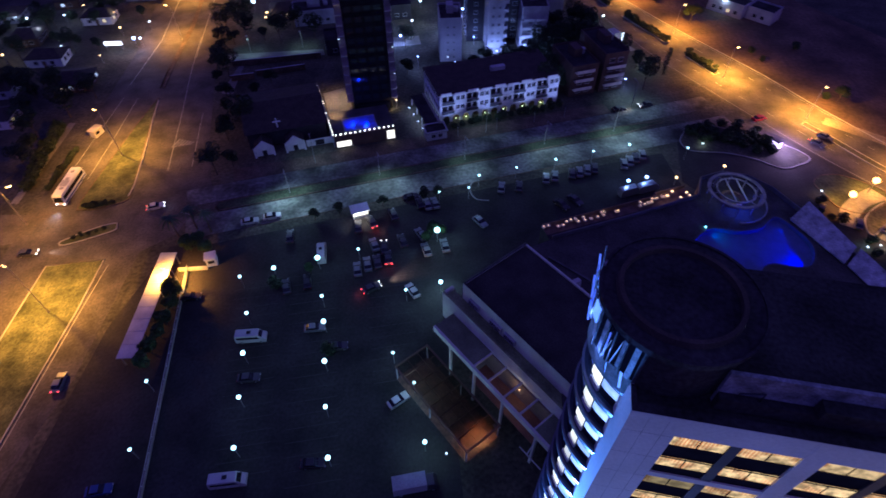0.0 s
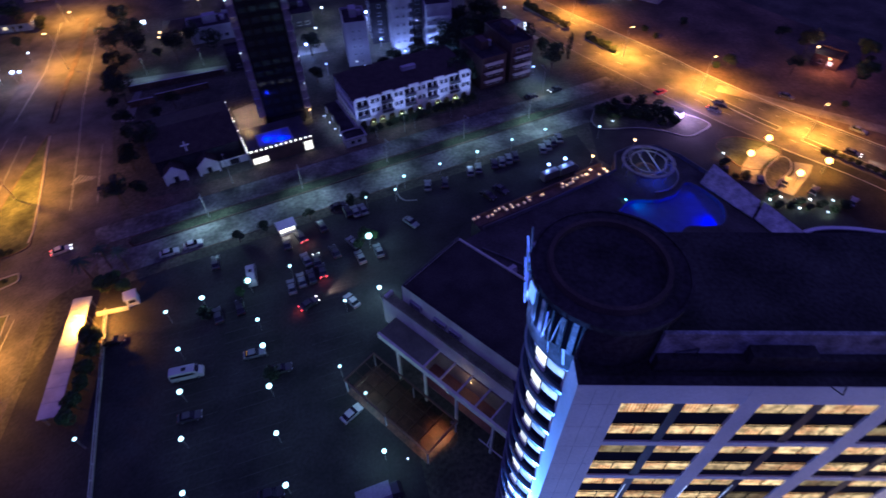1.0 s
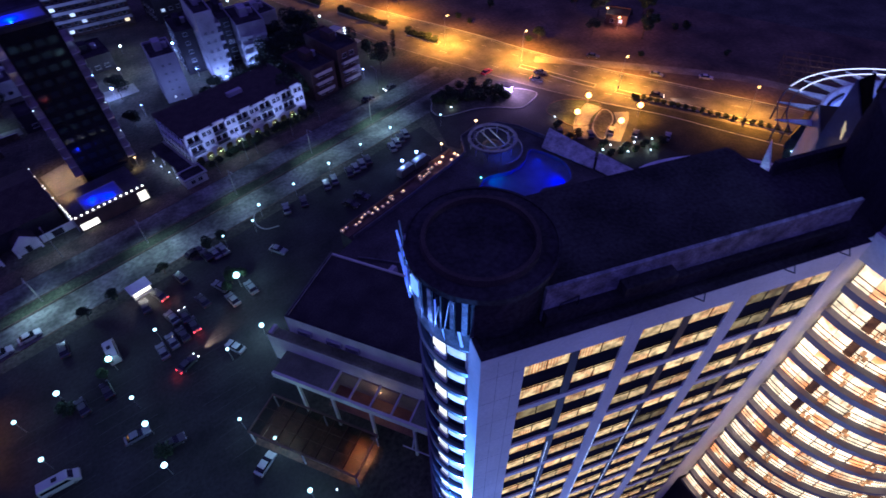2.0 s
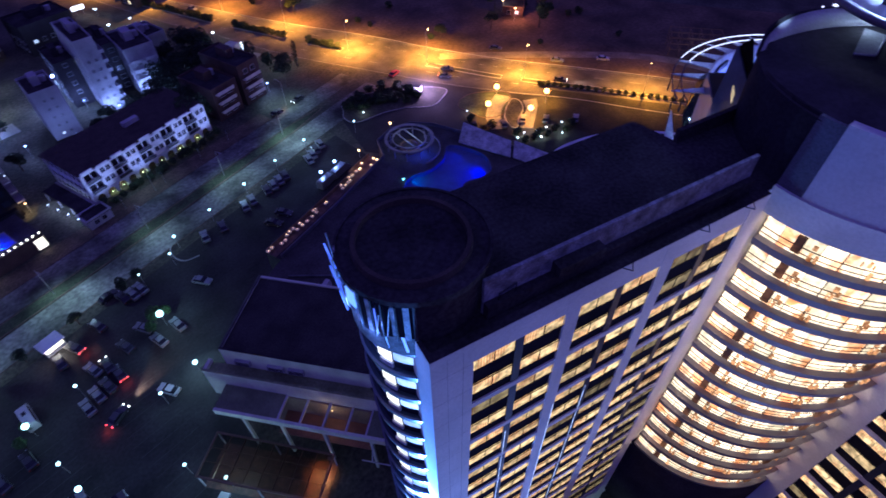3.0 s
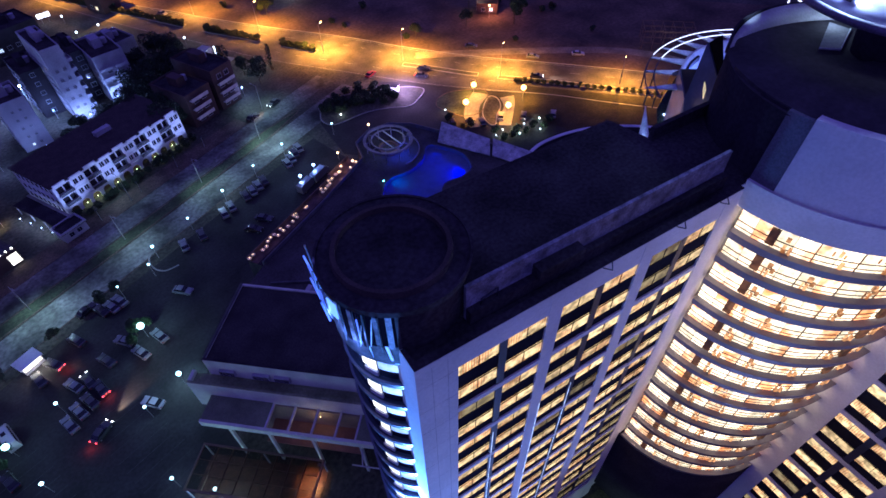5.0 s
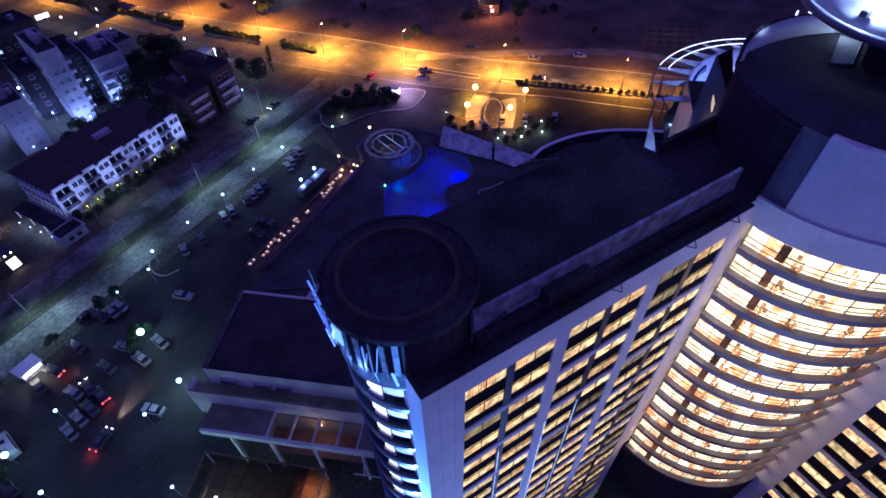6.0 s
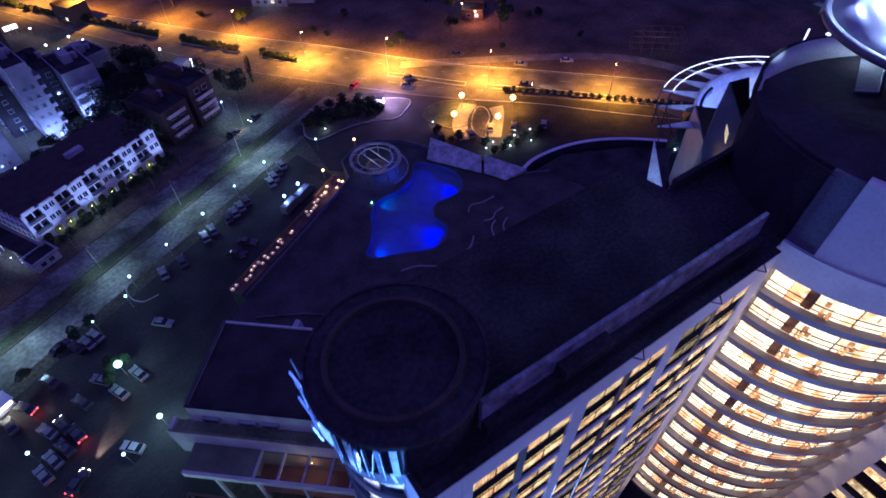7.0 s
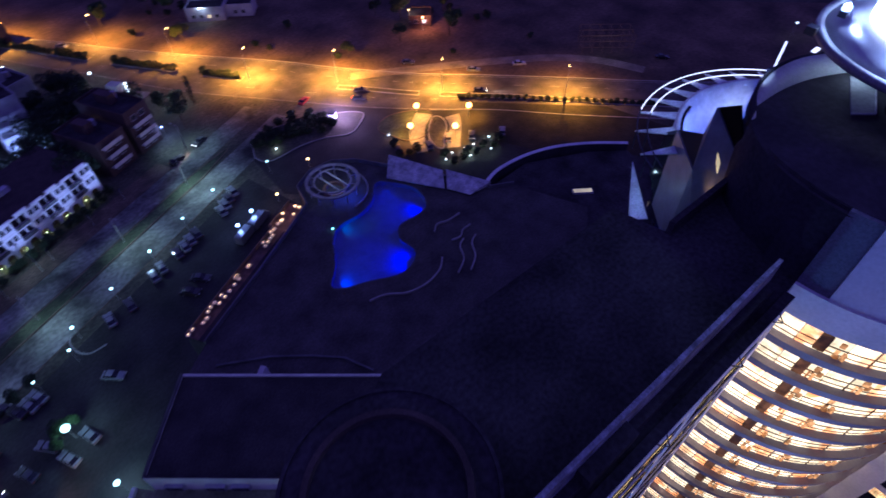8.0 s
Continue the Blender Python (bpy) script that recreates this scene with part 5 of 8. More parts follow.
part("wall", bm, DARKWALL, cw)
bm = bmesh.new()
for p, q, r, t in zip(CW, CW[1:], offset_line(CW, 0.8)[1:], offset_line(CW, 0.8)):
    prism(bm, (p, q, r, t), PZ + 0.304, PZ + 0.5)
bmesh.ops.recalc_face_normals(bm, faces=bm.faces)
part("coping", bm, WHITEWALL, cw, "pale coping of the curved wall")
flat("low_roof", [(84.4, 64.2), (97, 63.0), (110, 54.0), (116, 47.4), (108, 30), (70, 24), (60, 26), (88, 44)], PZ - 1.2, DARKROOF, "dark low roof of the casino hall", "roof")
sk = thing("skylight", turned(96.6, 47.8, PZ - 1.2, -46), "small lit roof skylight", "skylight")
part("frame", boxes((-2.2, 2.2, -0.7, 0.7, 0, 0.5)), GREYWALL, sk)
part("pane", boxes((-2.0, 2.0, -0.55, 0.55, 0.5, 0.54)), glow("dim_skylight", (0.9, 0.7, 0.35), 0.35, 0.4), sk)

for pts in ([(20.2, 71.0), (27.0, 65.5), (31.5, 60.4), (34.7, 56.0), (36.1, 50.8)], [(24.5, 62.2), (29.1, 56.5), (29.2, 51.6)]):
    o = offset_line(pts, 0.35)
    bm = bmesh.new()
    for p, q, r, t in zip(pts, pts[1:], o[1:], o):
        prism(bm, (p, q, r, t), PZ, PZ + 0.5)
    bmesh.ops.recalc_face_normals(bm, faces=bm.faces)
    solid("upstand", bm, mat("worn_upstand", (0.11, 0.11, 0.11), 0.9, size=2) if "worn_upstand" not in bpy.data.materials else bpy.data.materials["worn_upstand"], "low grey upstand on the terrace roof", "upstand", group="roof upstands")
# curved seat walls and steps on the terrace
for pts in ([(45.6, 61.2), (48.5, 60.0), (51.5, 57.2), (55.5, 56.0), (59.4, 56.4), (62.0, 58.0)], [(66.2, 63.6), (68.0, 64.6), (70.2, 63.6), (73.4, 63.2)], [(66.5, 59.5), (68.4, 58.8), (70.2, 59.6), (72.2, 59.4)], [(61.0, 53.2), (64.4, 54.6), (66.4, 57.2), (68.4, 58.0)], [(63.0, 51.8), (66.4, 53.4), (68.6, 56.0), (70.8, 56.8)]):
    ln = smooth_line(pts, 5)
    bm = bmesh.new()
    o = offset_line(ln, 0.3)
    for p, q, r, t in zip(ln, ln[1:], o[1:], o):
        prism(bm, (p, q, r, t), PZ, PZ + 0.4)
    bmesh.ops.recalc_face_normals(bm, faces=bm.faces)
    solid("seat_wall", bm, KERB, "low curved pale seat wall on the pool terrace", "seat wall", group="seat walls")
for x, y, d in ((24.2, 62.6, 30), (23.2, 57.2, 10)):
    t = thing("roof_fan", turned(x, y, PZ, d), "white rooftop air unit with a cowl", "air unit", "roof air units")
    part("casing", boxes((-0.6, 0.6, -0.5, 0.5, 0, 3.2)), CANVAS, t)
    part("cowl", boxes((-0.9, 0.5, -0.45, 0.45, 3.2, 3.8)), CANVAS, t)

# lower dining terrace along the podium
TZ = 10.4
DIN = turned(22.3, 82.4, 0, 20.3)
din = tagged(new("dining_terrace"), "narrow dining terrace along the podium", "terrace", kind="structure")
din.matrix_world = DIN
part("slab", boxes((-1.0, 28.0, -6.0, 1.9, 0, TZ), (28.0, 36.0, -6.0, 2.8, 0, TZ)), DARKWALL, din)
part("floor", boxes((-1.0, 28.0, -0.7, 1.7, TZ, TZ + 0.03), (28.0, 36.0, -1.7, 2.6, TZ, TZ + 0.03)), mat("terrace_boards", (0.10, 0.065, 0.055), 0.6, big=0.5, size=1.5), din)
part("parapet", boxes((-1.0, 28.0, 1.7, 1.86, TZ, TZ + 0.9), (28.0, 36.0, 2.6, 2.76, TZ, TZ + 0.9), (27.84, 28.0, 1.86, 2.76, TZ, TZ + 0.9)), mat("brown_parapet", (0.13, 0.105, 0.10), 0.8, big=0.25), din)
rnd = random.Random(21)
for i in range(36):
    x = 0.2 + 34.8 * (i / 35.0) + rnd.uniform(-1.6, 1.6)
    if 17.5 < x < 21:
        continue
    y = rnd.uniform(-1.0, 1.9) if x > 28.6 else rnd.choice((0.2, 1.1)) + rnd.uniform(-0.15, 0.15)
    t = thing("dining_table", DIN @ turned(x, y, TZ + 0.03), "small dining table with a candle lamp on the terrace", "table", "terrace tables")
    part("tabletop", rod(bmesh.new(), (0, 0, 0.71), (0, 0, 0.75), 0.45, n=12), CANVAS, t)
    part("leg", rod(bmesh.new(), (0, 0, 0), (0, 0, 0.71), 0.05), POLE, t)
    big = x > 29
    c = thing("candle_lamp", DIN @ turned(x, y, TZ + 0.78), "glowing candle lamp on a table", "table lamp", "candle lamps")
    part("glass", ball(bmesh.new(), (0, 0, 0.16), rnd.uniform(0.07, 0.19) if big else rnd.uniform(0.045, 0.10)), BULB_WARM, c)
    if i % 2 == 0 or big:
        lamp(*(DIN @ Vector((x, y, TZ + 1.4))), 4 if not big else 24, (1.0, 0.45, 0.25), 0.1)

# ---- buildings across the street and along the coast road ----
PANE_DARK = mat("dark_window", (0.02, 0.022, 0.03), 0.1, big=0.1, small=0.05, bump=0)
PANE_COOL = glow("cool_lit_window", (0.75, 0.85, 1.0), 0.9, 0.3, 0.4)
PANE_WARM = glow("warm_lit_window", (1.0, 0.72, 0.36), 1.1, 0.3, 0.4)
_panes = {}


PANE_CURTAIN = mat("curtained_pane", (0.16, 0.16, 0.18), 0.3, big=0.3, size=1.0)


def window_set(w, h, kind):
    """Shared meshes of a window: frame and pane, facing -y, origin at the lower left corner of the wall opening."""
    key = (w, h, kind)
    if key not in _panes:
        pane = mesh_of("window", boxes((0.06, w - 0.06, -0.04, 0.03, 0.06, h - 0.06)), {"dark": PANE_DARK, "cool": PANE_COOL, "warm": PANE_WARM, "curtained": PANE_CURTAIN}[kind])
        frame_ = mesh_of("window_frame", boxes((-0.05, 0.06, -0.09, 0.03, -0.05, h + 0.05), (w - 0.06, w + 0.05, -0.09, 0.03, -0.05, h + 0.05), (0.06, w - 0.06, -0.09, 0.03, h - 0.06, h + 0.05), (-0.12, w + 0.12, -0.16, 0.03, -0.14, -0.05), (w / 2 - 0.03, w / 2 + 0.03, -0.07, -0.04, 0.06, h - 0.06)), GREYWALL)
        _panes[key] = pane, frame_
    return _panes[key]


def face_windows(t, m, length, floors, storey, z0, w, h, gap, rnd, lit=0.05, frames=True, kinds=("cool", "warm"), unlit="dark"):
    """Rows of windows on one face; m: the pose of the face's lower left corner, along its own x."""
    n = max(1, int((length - gap) / (w + gap)))
    first = (length - n * w - (n - 1) * gap) / 2
    for f in range(floors):
        for i in range(n):
            kind = rnd.choice(kinds) if rnd.random() < lit else unlit
            pane, fr = window_set(w, h, kind)
            p = part_at("window", pane, t, m @ pose(first + i * (w + gap), -0.002, z0 + f * storey))
            if frames:
                part_at("window_frame", fr, p, pose(0, 0, 0))


def block(name, x, y, deg, w, d, h, wall, label, floors, seed, lit=0.05, win=(1.4, 1.3), gap=1.6, storey=2.9, z0=1.2, faces="fls", kinds=("cool", "warm"), roof=None, extra=True, unlit="dark"):
    """A flat-roofed block; its front face looks along -y of its own frame, with the origin at its front left corner."""
    rnd = random.Random(seed)
    t = thing(name, turned(x, y, 0, deg), label, "building")
    part("wall", boxes((0, w, 0, d, 0, h)), wall, t)
    part("parapet", boxes((-0.05, w + 0.05, -0.05, 0.2, h, h + 0.7), (-0.05, w + 0.05, d - 0.2, d + 0.05, h, h + 0.7), (-0.05, 0.2, 0.2, d - 0.2, h, h + 0.7), (w - 0.2, w + 0.05, 0.2, d - 0.2, h, h + 0.7)), wall, t)
    part("roof", boxes((0.2, w - 0.2, 0.2, d - 0.2, h, h + 0.12)), roof or DARKROOF, t)
    if extra:
        part("stair_head", boxes((w * 0.35, w * 0.65, d * 0.4, d * 0.7, h + 0.1, h + 2.8)), wall, t)
        part("water_tank", rod(bmesh.new(), (w * 0.78, d * 0.55, h + 0.1), (w * 0.78, d * 0.55, h + 1.7), 0.9, n=14), GREYWALL, t)
    if "f" in faces:
        face_windows(t, pose(0, 0, 0), w, floors, storey, z0, win[0], win[1], gap, rnd, lit, kinds=kinds, unlit=unlit)
    if "l" in faces:
        face_windows(t, pose(0, d, 0, 0, 0, -90), d, floors, storey, z0, win[0], win[1], gap, rnd, lit, kinds=kinds, unlit=unlit)
    if "r" in faces:
        face_windows(t, pose(w, 0, 0, 0, 0, 90), d, floors, storey, z0, win[0], win[1], gap, rnd, lit, kinds=kinds, unlit=unlit)
    return t


def wall_with_arches(bm, length, depth, z0, z1, arches, rise):
    """A wall along x with round-headed openings: (start, width, springing height) each."""
    x = 0.0
    for a, w, sp in arches:
        box(bm, x, a, 0, depth, z0, z1)
        n = 8
        for i in range(n):
            xa, xb = a + w * i / n, a + w * (i + 1) / n
            za = z0 + sp + math.sqrt(max(0, 1 - (2 * (i / n) - 1) ** 2)) * w / 2 * rise
            zb = z0 + sp + math.sqrt(max(0, 1 - (2 * ((i + 1) / n) - 1) ** 2)) * w / 2 * rise
            vs = [bm.verts.new(v) for v in ((xa, 0, za), (xb, 0, zb), (xb, 0, z1), (xa, 0, z1), (xa, depth, za), (xb, depth, zb), (xb, depth, z1), (xa, depth, z1))]
            for f in ((0, 1, 2, 3), (7, 6, 5, 4), (0, 4, 5, 1), (3, 2, 6, 7)):
                bm.faces.new([vs[j] for j in f])
        x = a + w
    box(bm, x, length, 0, depth, z0, z1)
    bmesh.ops.recalc_face_normals(bm, faces=bm.faces)
    return bm


# whitewashed apartment house with arches and loggias
AP = turned(-3.1, 137.6, 0, 18.6)
ap = thing("arcaded_house", AP, "whitewashed three-storey apartment house with arches and loggias", "apartment house")
LN, DP, HT, FH = 38.0, 17.0, 8.9, 3.0
part("wall", boxes((0, LN, 1.6, DP, 0, HT)), WHITEWALL, ap)
part("roof", boxes((-0.3, LN + 0.3, 0.5, DP + 0.5, HT, HT + 0.3)), TILEROOF, ap, "dark flat roof")
part("roof_box", boxes((19.0, 23.5, 8.5, 10.0, HT + 0.3, HT + 1.5)), GREYWALL, ap)
for k in range(9):
    part("parapet", boxes((0.4 + 4.2 * k, 3.6 + 4.2 * k, -0.05, 0.32, HT, HT + (0.35 if k % 2 else 0.7))), WHITEWALL, ap, "stepped white parapet")
bm = wall_with_arches(bmesh.new(), LN, 0.35, 0, 2.85, [(0.9 + 3.07 * i, 2.2, 1.1) for i in range(12)], 0.9)
part("arcade", bm, WHITEWALL, ap, "whitewashed arcade")
RAIL = mat("loggia_rail", (0.06, 0.06, 0.07), 0.6)
for f in range(2):
    z = 2.85 + FH * f
    part("floor_slab", boxes((0, LN, -0.12, 1.6, z, z + 0.2)), WHITEWALL, ap)
    last = 0.0
    for i in range(5):
        x = 0.75 + 7.5 * i
        for a, b, kind in ((x, x + 3.5, "loggia"), (x + 4.3, x + 5.4, "pane"), (x + 5.8, x + 6.9, "pane")):
            if b > LN:
                continue
            part("wall_panel", boxes((last, a, 0, 0.35, z + 0.2, z + FH)), WHITEWALL, ap)
            top_, low = z + (2.75 if kind == "loggia" else 2.45), z + (0.2 if kind == "loggia" else 1.0)
            part("lintel", boxes((a, b, 0.0, 0.35, top_, z + FH)), WHITEWALL, ap)
            if kind == "pane":
                part("wall_panel", boxes((a, b, 0.0, 0.35, z + 0.2, low)), WHITEWALL, ap)
                part("pane", boxes((a, b, 0.26, 0.32, low, top_)), PANE_DARK, ap)
                part("window_bar", boxes(((a + b) / 2 - 0.05, (a + b) / 2 + 0.05, 0.2, 0.256, low, top_)), WHITEWALL, ap)
            else:
                part("loggia", boxes((a, b, 1.2, 1.55, low, top_)), DARKWALL, ap, "dark loggia recess")
                part("balustrade", boxes((a - 0.1, b + 0.1, -0.6, -0.5, z + 0.2, z + 1.0)), RAIL, ap)
                part("balcony_floor", boxes((a - 0.1, b + 0.1, -0.6, -0.125, z + 0.0, z + 0.19)), WHITEWALL, ap)
                part("post", boxes(((a + b) / 2 - 0.12, (a + b) / 2 + 0.12, 0.05, 0.3, low, top_)), WHITEWALL, ap)
            last = b
    part("wall_panel", boxes((last, LN, 0, 0.35, z + 0.2, z + FH)), WHITEWALL, ap)
    for j in range(8):
        pane, fr = window_set(1.0, 1.3, "dark")
        p = part_at("window", pane, ap, pose(0, DP - 1.6 - 1.9 * j, z + 1.0, 0, 0, -90))
for i in range(8):
    pane, fr = window_set(1.0, 1.3, "dark")
    part_at("window", pane, ap, pose(0, DP - 1.6 - 1.9 * i, 1.1, 0, 0, -90))
# dark sheet over the white back wall, standing in for shade in the arches
part("arcade_back", boxes((0.3, LN - 0.3, 1.40, 1.596, 0, 2.84)), BROWNWALL, ap, "dark sheet behind the arches in place of shade")
part("side_wall", boxes((0, 0.3, 0.355, 1.6, 0, HT)), WHITEWALL, ap)
part("side_wall", boxes((LN - 0.3, LN, 0.355, 1.6, 0, HT)), WHITEWALL, ap)
for x, w in ((5.4, 26), (8.4, 40), (14.6, 50), (20.7, 24), (26.9, 40), (33.0, 46)):
    t = thing("garden_light", AP @ turned(x, 0.8), "small garden uplight under the arcade", "garden light", "arcade lights")
    part("housing", rod(bmesh.new(), (0, 0, 0), (0, 0, 0.3), 0.12), POLE, t)
    part("lens", ball(bmesh.new(), (0, 0, 0.36), 0.11, 1), glow("yellow_green_lamp", (0.9, 1.0, 0.5), 6) if "yellow_green_lamp" not in bpy.data.materials else bpy.data.materials["yellow_green_lamp"], t)
    lamp(*(AP @ Vector((x, 0.5, 0.9))), w * 0.8, (0.9, 1.0, 0.4), 0.1)
# added cool floods, unseen, that brighten its front
for x in (3, 15, 27, 37):
    t = thing("floodlight", AP @ turned(x, -8.0), "added post floodlight that brightens the house front", "floodlight", "house floodlights")
    part("post", rod(bmesh.new(), (0, 0, 0), (0, 0, 3.4), 0.06), POLE, t)
    part("head", boxes((-0.25, 0.25, -0.15, 0.15, 3.4, 3.65)), BANDMETAL, t)
    p, q = AP @ Vector((x, -7.7, 3.9)), AP @ Vector((x, 0, 7.0))
    lamp(*p, 1550, (0.42, 0.50, 1.0), 0.2, 80, tuple(q))

# dark residential tower with its pool court
TW = turned(-31.0, 143.0, 0, 12)
tower = thing("residential_tower", TW, "dark residential tower with balconies at its corners", "tower block")
TH = 41.0
TOWERCLAD = mat("tower_cladding", (0.016, 0.015, 0.017), 0.8, big=0.3, small=0.2, size=4, grain=0.4)
TOWERCLAD.node_tree.nodes["Principled BSDF"].inputs["Specular IOR Level"].default_value = 0.0
part("wall", boxes((1.6, 13.2, 0, 24, 0, TH)), TOWERCLAD, tower)
part("roof", boxes((1.4, 13.4, -0.2, 24.2, TH, TH + 0.8)), DARKROOF, tower)
rnd = random.Random(5)
slab_l = mesh_of("balcony", boxes((-0.2, 1.6, 0.4, 7.5, 0, 0.22), (-0.25, -0.15, 0.4, 7.5, 0.22, 1.0)), mat("pale_balcony", (0.50, 0.44, 0.42), 0.7))
slab_r = mesh_of("balcony", boxes((13.2, 15.0, 0.4, 7.5, 0, 0.22), (14.95, 15.05, 0.4, 7.5, 0.22, 1.0)), bpy.data.materials["pale_balcony"])
for f in range(12):
    z = 3.2 + 2.95 * f
    part_at("balcony", slab_l, tower, pose(0, 0, z))
    part_at("balcony", slab_r, tower, pose(0, 0, z))
    part_at("balcony", slab_l, tower, pose(0, 11.0, z))
    for i in range(4):
        pane, fr = window_set(1.9, 1.6, "dark")
        part_at("window", pane, tower, pose(2.2 + 2.7 * i, 0, z + 0.8))
    for i in range(5):
        pane, fr = window_set(1.9, 1.6, "warm" if rnd.random() < 0.06 else "dark")
        part_at("window", pane, tower, pose(1.6, 21 - 4 * i, z + 0.8, 0, 0, -90))
part("pool_deck", boxes((2.0, 12.8, 0.4, 9.0, TH + 0.8, TH + 1.0)), TERRACE, tower)
part("roof_pool", boxes((2.4, 12.4, 1.0, 6.6, TH + 1.0, TH + 1.15)), POOLTILE, tower, "small blue-lit roof pool")
lamp(*(TW @ Vector((5.8, 3.6, TH + 1.9))), 2000, (0.02, 0.03, 1.0), 0.15)
for x, y, f, r in ((-0.1, 1.2, 11, .16), (-0.1, 6.8, 9, .13), (-0.1, 3.0, 6, .13), (14.8, 6.9, 10, .22), (14.8, 6.0, 10, .14), (14.8, 1.4, 5, .13), (14.8, 2.2, 2, .12), (-0.1, 5.0, 3, .12)):
    part("balcony_lamp", ball(bmesh.new(), (x, y, 3.2 + 2.95 * f + 1.15), r), BULB_BLUE if f == 10 else BULB_WHITE, tower, "small lit balcony lamp")
part("lobby", boxes((3, 12.5, -1.4, 0, 0, 3.0)), PANE_DARK, tower)
lamp(*(TW @ Vector((14.0, -1.6, 3.0))), 420, WARM, 0.15, 150, tuple(TW @ Vector((13.0, 0, 1.0))), 0.8)
wl = thing("wall_lamp", TW @ turned(14.4, -0.7, 0), "bright warm lamp by the tower entrance", "lamp post")
part("post", rod(bmesh.new(), (0, 0, 0), (0, 0, 2.9), 0.05), POLE, wl)
part("globe", ball(bmesh.new(), (0, 0, 3.1), 0.22), BULB_WARM, wl)
# court: low front building, string of lamps, small blue pool, lit side court
PC = turned(-32.4, 124.6, 0, 17.3)
court = thing("pool_court", PC, "low court wall crowned by a row of small lamps", "court")
part("front_wall", boxes((0, 17.6, 0, 0.4, 0, 4.0), (0, 0.4, 0.4, 6.0, 0, 4.0)), BROWNWALL, court)
part("deck", boxes((0.4, 17.6, 0.4, 13.5, 2.8, 3.2)), TERRACE, court)
part("lit_entry", boxes((0.5, 4.6, -0.06, -0.004, 0.4, 2.2)), glow("lit_entry_glass", (1.0, 0.85, 0.62), 1.5, 0.3), court, "lit glass entry")
part("lit_entry", boxes((15.0, 17.2, -0.06, -0.004, 0.4, 3.2)), bpy.data.materials["lit_entry_glass"], court)
for i in range(13):
    p = part("lamp_post", rod(bmesh.new(), (0.6 + 1.37 * i, 0.2, 4.0), (0.6 + 1.37 * i, 0.2, 4.25), 0.06), POLE, court)
    part("globe", ball(bmesh.new(), (0.6 + 1.37 * i, 0.2, 4.4), 0.2), glow("row_lamp", (1.0, 0.9, 0.68), 5) if "row_lamp" not in bpy.data.materials else bpy.data.materials["row_lamp"], p)
cpool = thing("small_pool", PC @ turned(3.6, 3.0, 3.2), "small glowing blue pool in the court", "swimming pool")
part("rim", boxes((-0.3, 9.3, -0.3, 0, 0, 0.12), (-0.3, 9.3, 6.0, 6.3, 0, 0.12), (-0.3, 0, 0, 6, 0, 0.12), (9, 9.3, 0, 6, 0, 0.12)), KERB, cpool)
part("basin", boxes((0, 9, 0, 6, 0.0, 0.04)), POOLTILE, cpool)
lamp(*(PC @ Vector((9.8, 4.6, 3.9))), 620, (0.03, 0.04, 1.0), 0.15)
lamp(*(PC @ Vector((6.0, 6.0, 3.9))), 380, (0.03, 0.05, 1.0), 0.15)
side = thing("lamp_row_wall", turned(-32.8, 125.4, 0, 109), "long low wall with a row of small lamps", "wall")
part("wall", boxes((0, 30, -0.15, 0.15, 0, 3.4)), GREYWALL, side)
for x in (0.8, 2.0, 3.2, 4.4, 5.6, 6.8, 8.0, 12.2, 17.5, 19.0, 24.5, 29.0):
    p = part("lamp_post", rod(bmesh.new(), (x, 0, 3.4), (x, 0, 3.6), 0.05), POLE, side)
    part("globe", ball(bmesh.new(), (x, 0, 3.72), 0.15), bpy.data.materials["row_lamp"], p)
flat("court_paving", [(-41.2, 153.5), (-32.4, 126.5), (-29.5, 140), (-33.5, 158)], 0.05, PAVING, "paved side court lit warm", "pavement")
lamp(-36.4, 149, 6.0, 2400, (1.0, 0.55, 0.22), 0.2, 140)
lamp(-34.0, 136, 5.0, 1000, (1.0, 0.55, 0.22), 0.2, 140)
# covered ramp between tower and arcaded house
rp = thing("carport", turned(-10.5, 148.5, 0, -70), "long low carport with a pale flat roof edge", "carport")
part("roof", boxes((0, 17, -2.2, 2.2, 2.8, 3.0)), DARKROOF, rp)
part("ridge", boxes((0, 17, 1.6, 2.3, 3.0, 3.25)), KERB, rp)
for x in (0.3, 5.7, 11, 16.5):
    part("post", boxes((x, x + 0.2, -2.0, -1.8, 0, 2.8)), GREYWALL, rp)
    part("post", boxes((x, x + 0.2, 1.8, 2.0, 0, 2.8)), GREYWALL, rp)
for i in range(5):
    t = thing("bollard_lamp", turned(-12.8 + 1.55 * i, 144.5 - 3.6 * i), "small white path lamp", "path lamp", "path lamps")
    part("post", rod(bmesh.new(), (0, 0, 0), (0, 0, 0.8), 0.06), POLE, t)
    part("globe", ball(bmesh.new(), (0, 0, 0.95), 0.15), BULB_WHITE, t)
    lamp(*t.location[:2], 1.5, 110, (0.6, 0.66, 1.0), 0.15)
gate = thing("gate_house", turned(-6.6, 128.4, 0, 17.8), "small white gate house beside the street", "gate house")
part("wall", boxes((0, 6, 0, 4, 0, 2.6)), GREYWALL, gate)
part("roof", boxes((-0.3, 6.3, -0.3, 4.3, 2.6, 2.7)), DARKROOF, gate)
part("parapet", boxes((-0.3, 6.3, -0.3, 0.1, 2.7, 3.1), (-0.3, 6.3, 3.9, 4.3, 2.7, 3.1), (-0.3, 0.1, 0.1, 3.9, 2.7, 3.1), (5.9, 6.3, 0.1, 3.9, 2.7, 3.1)), GREYWALL, gate)
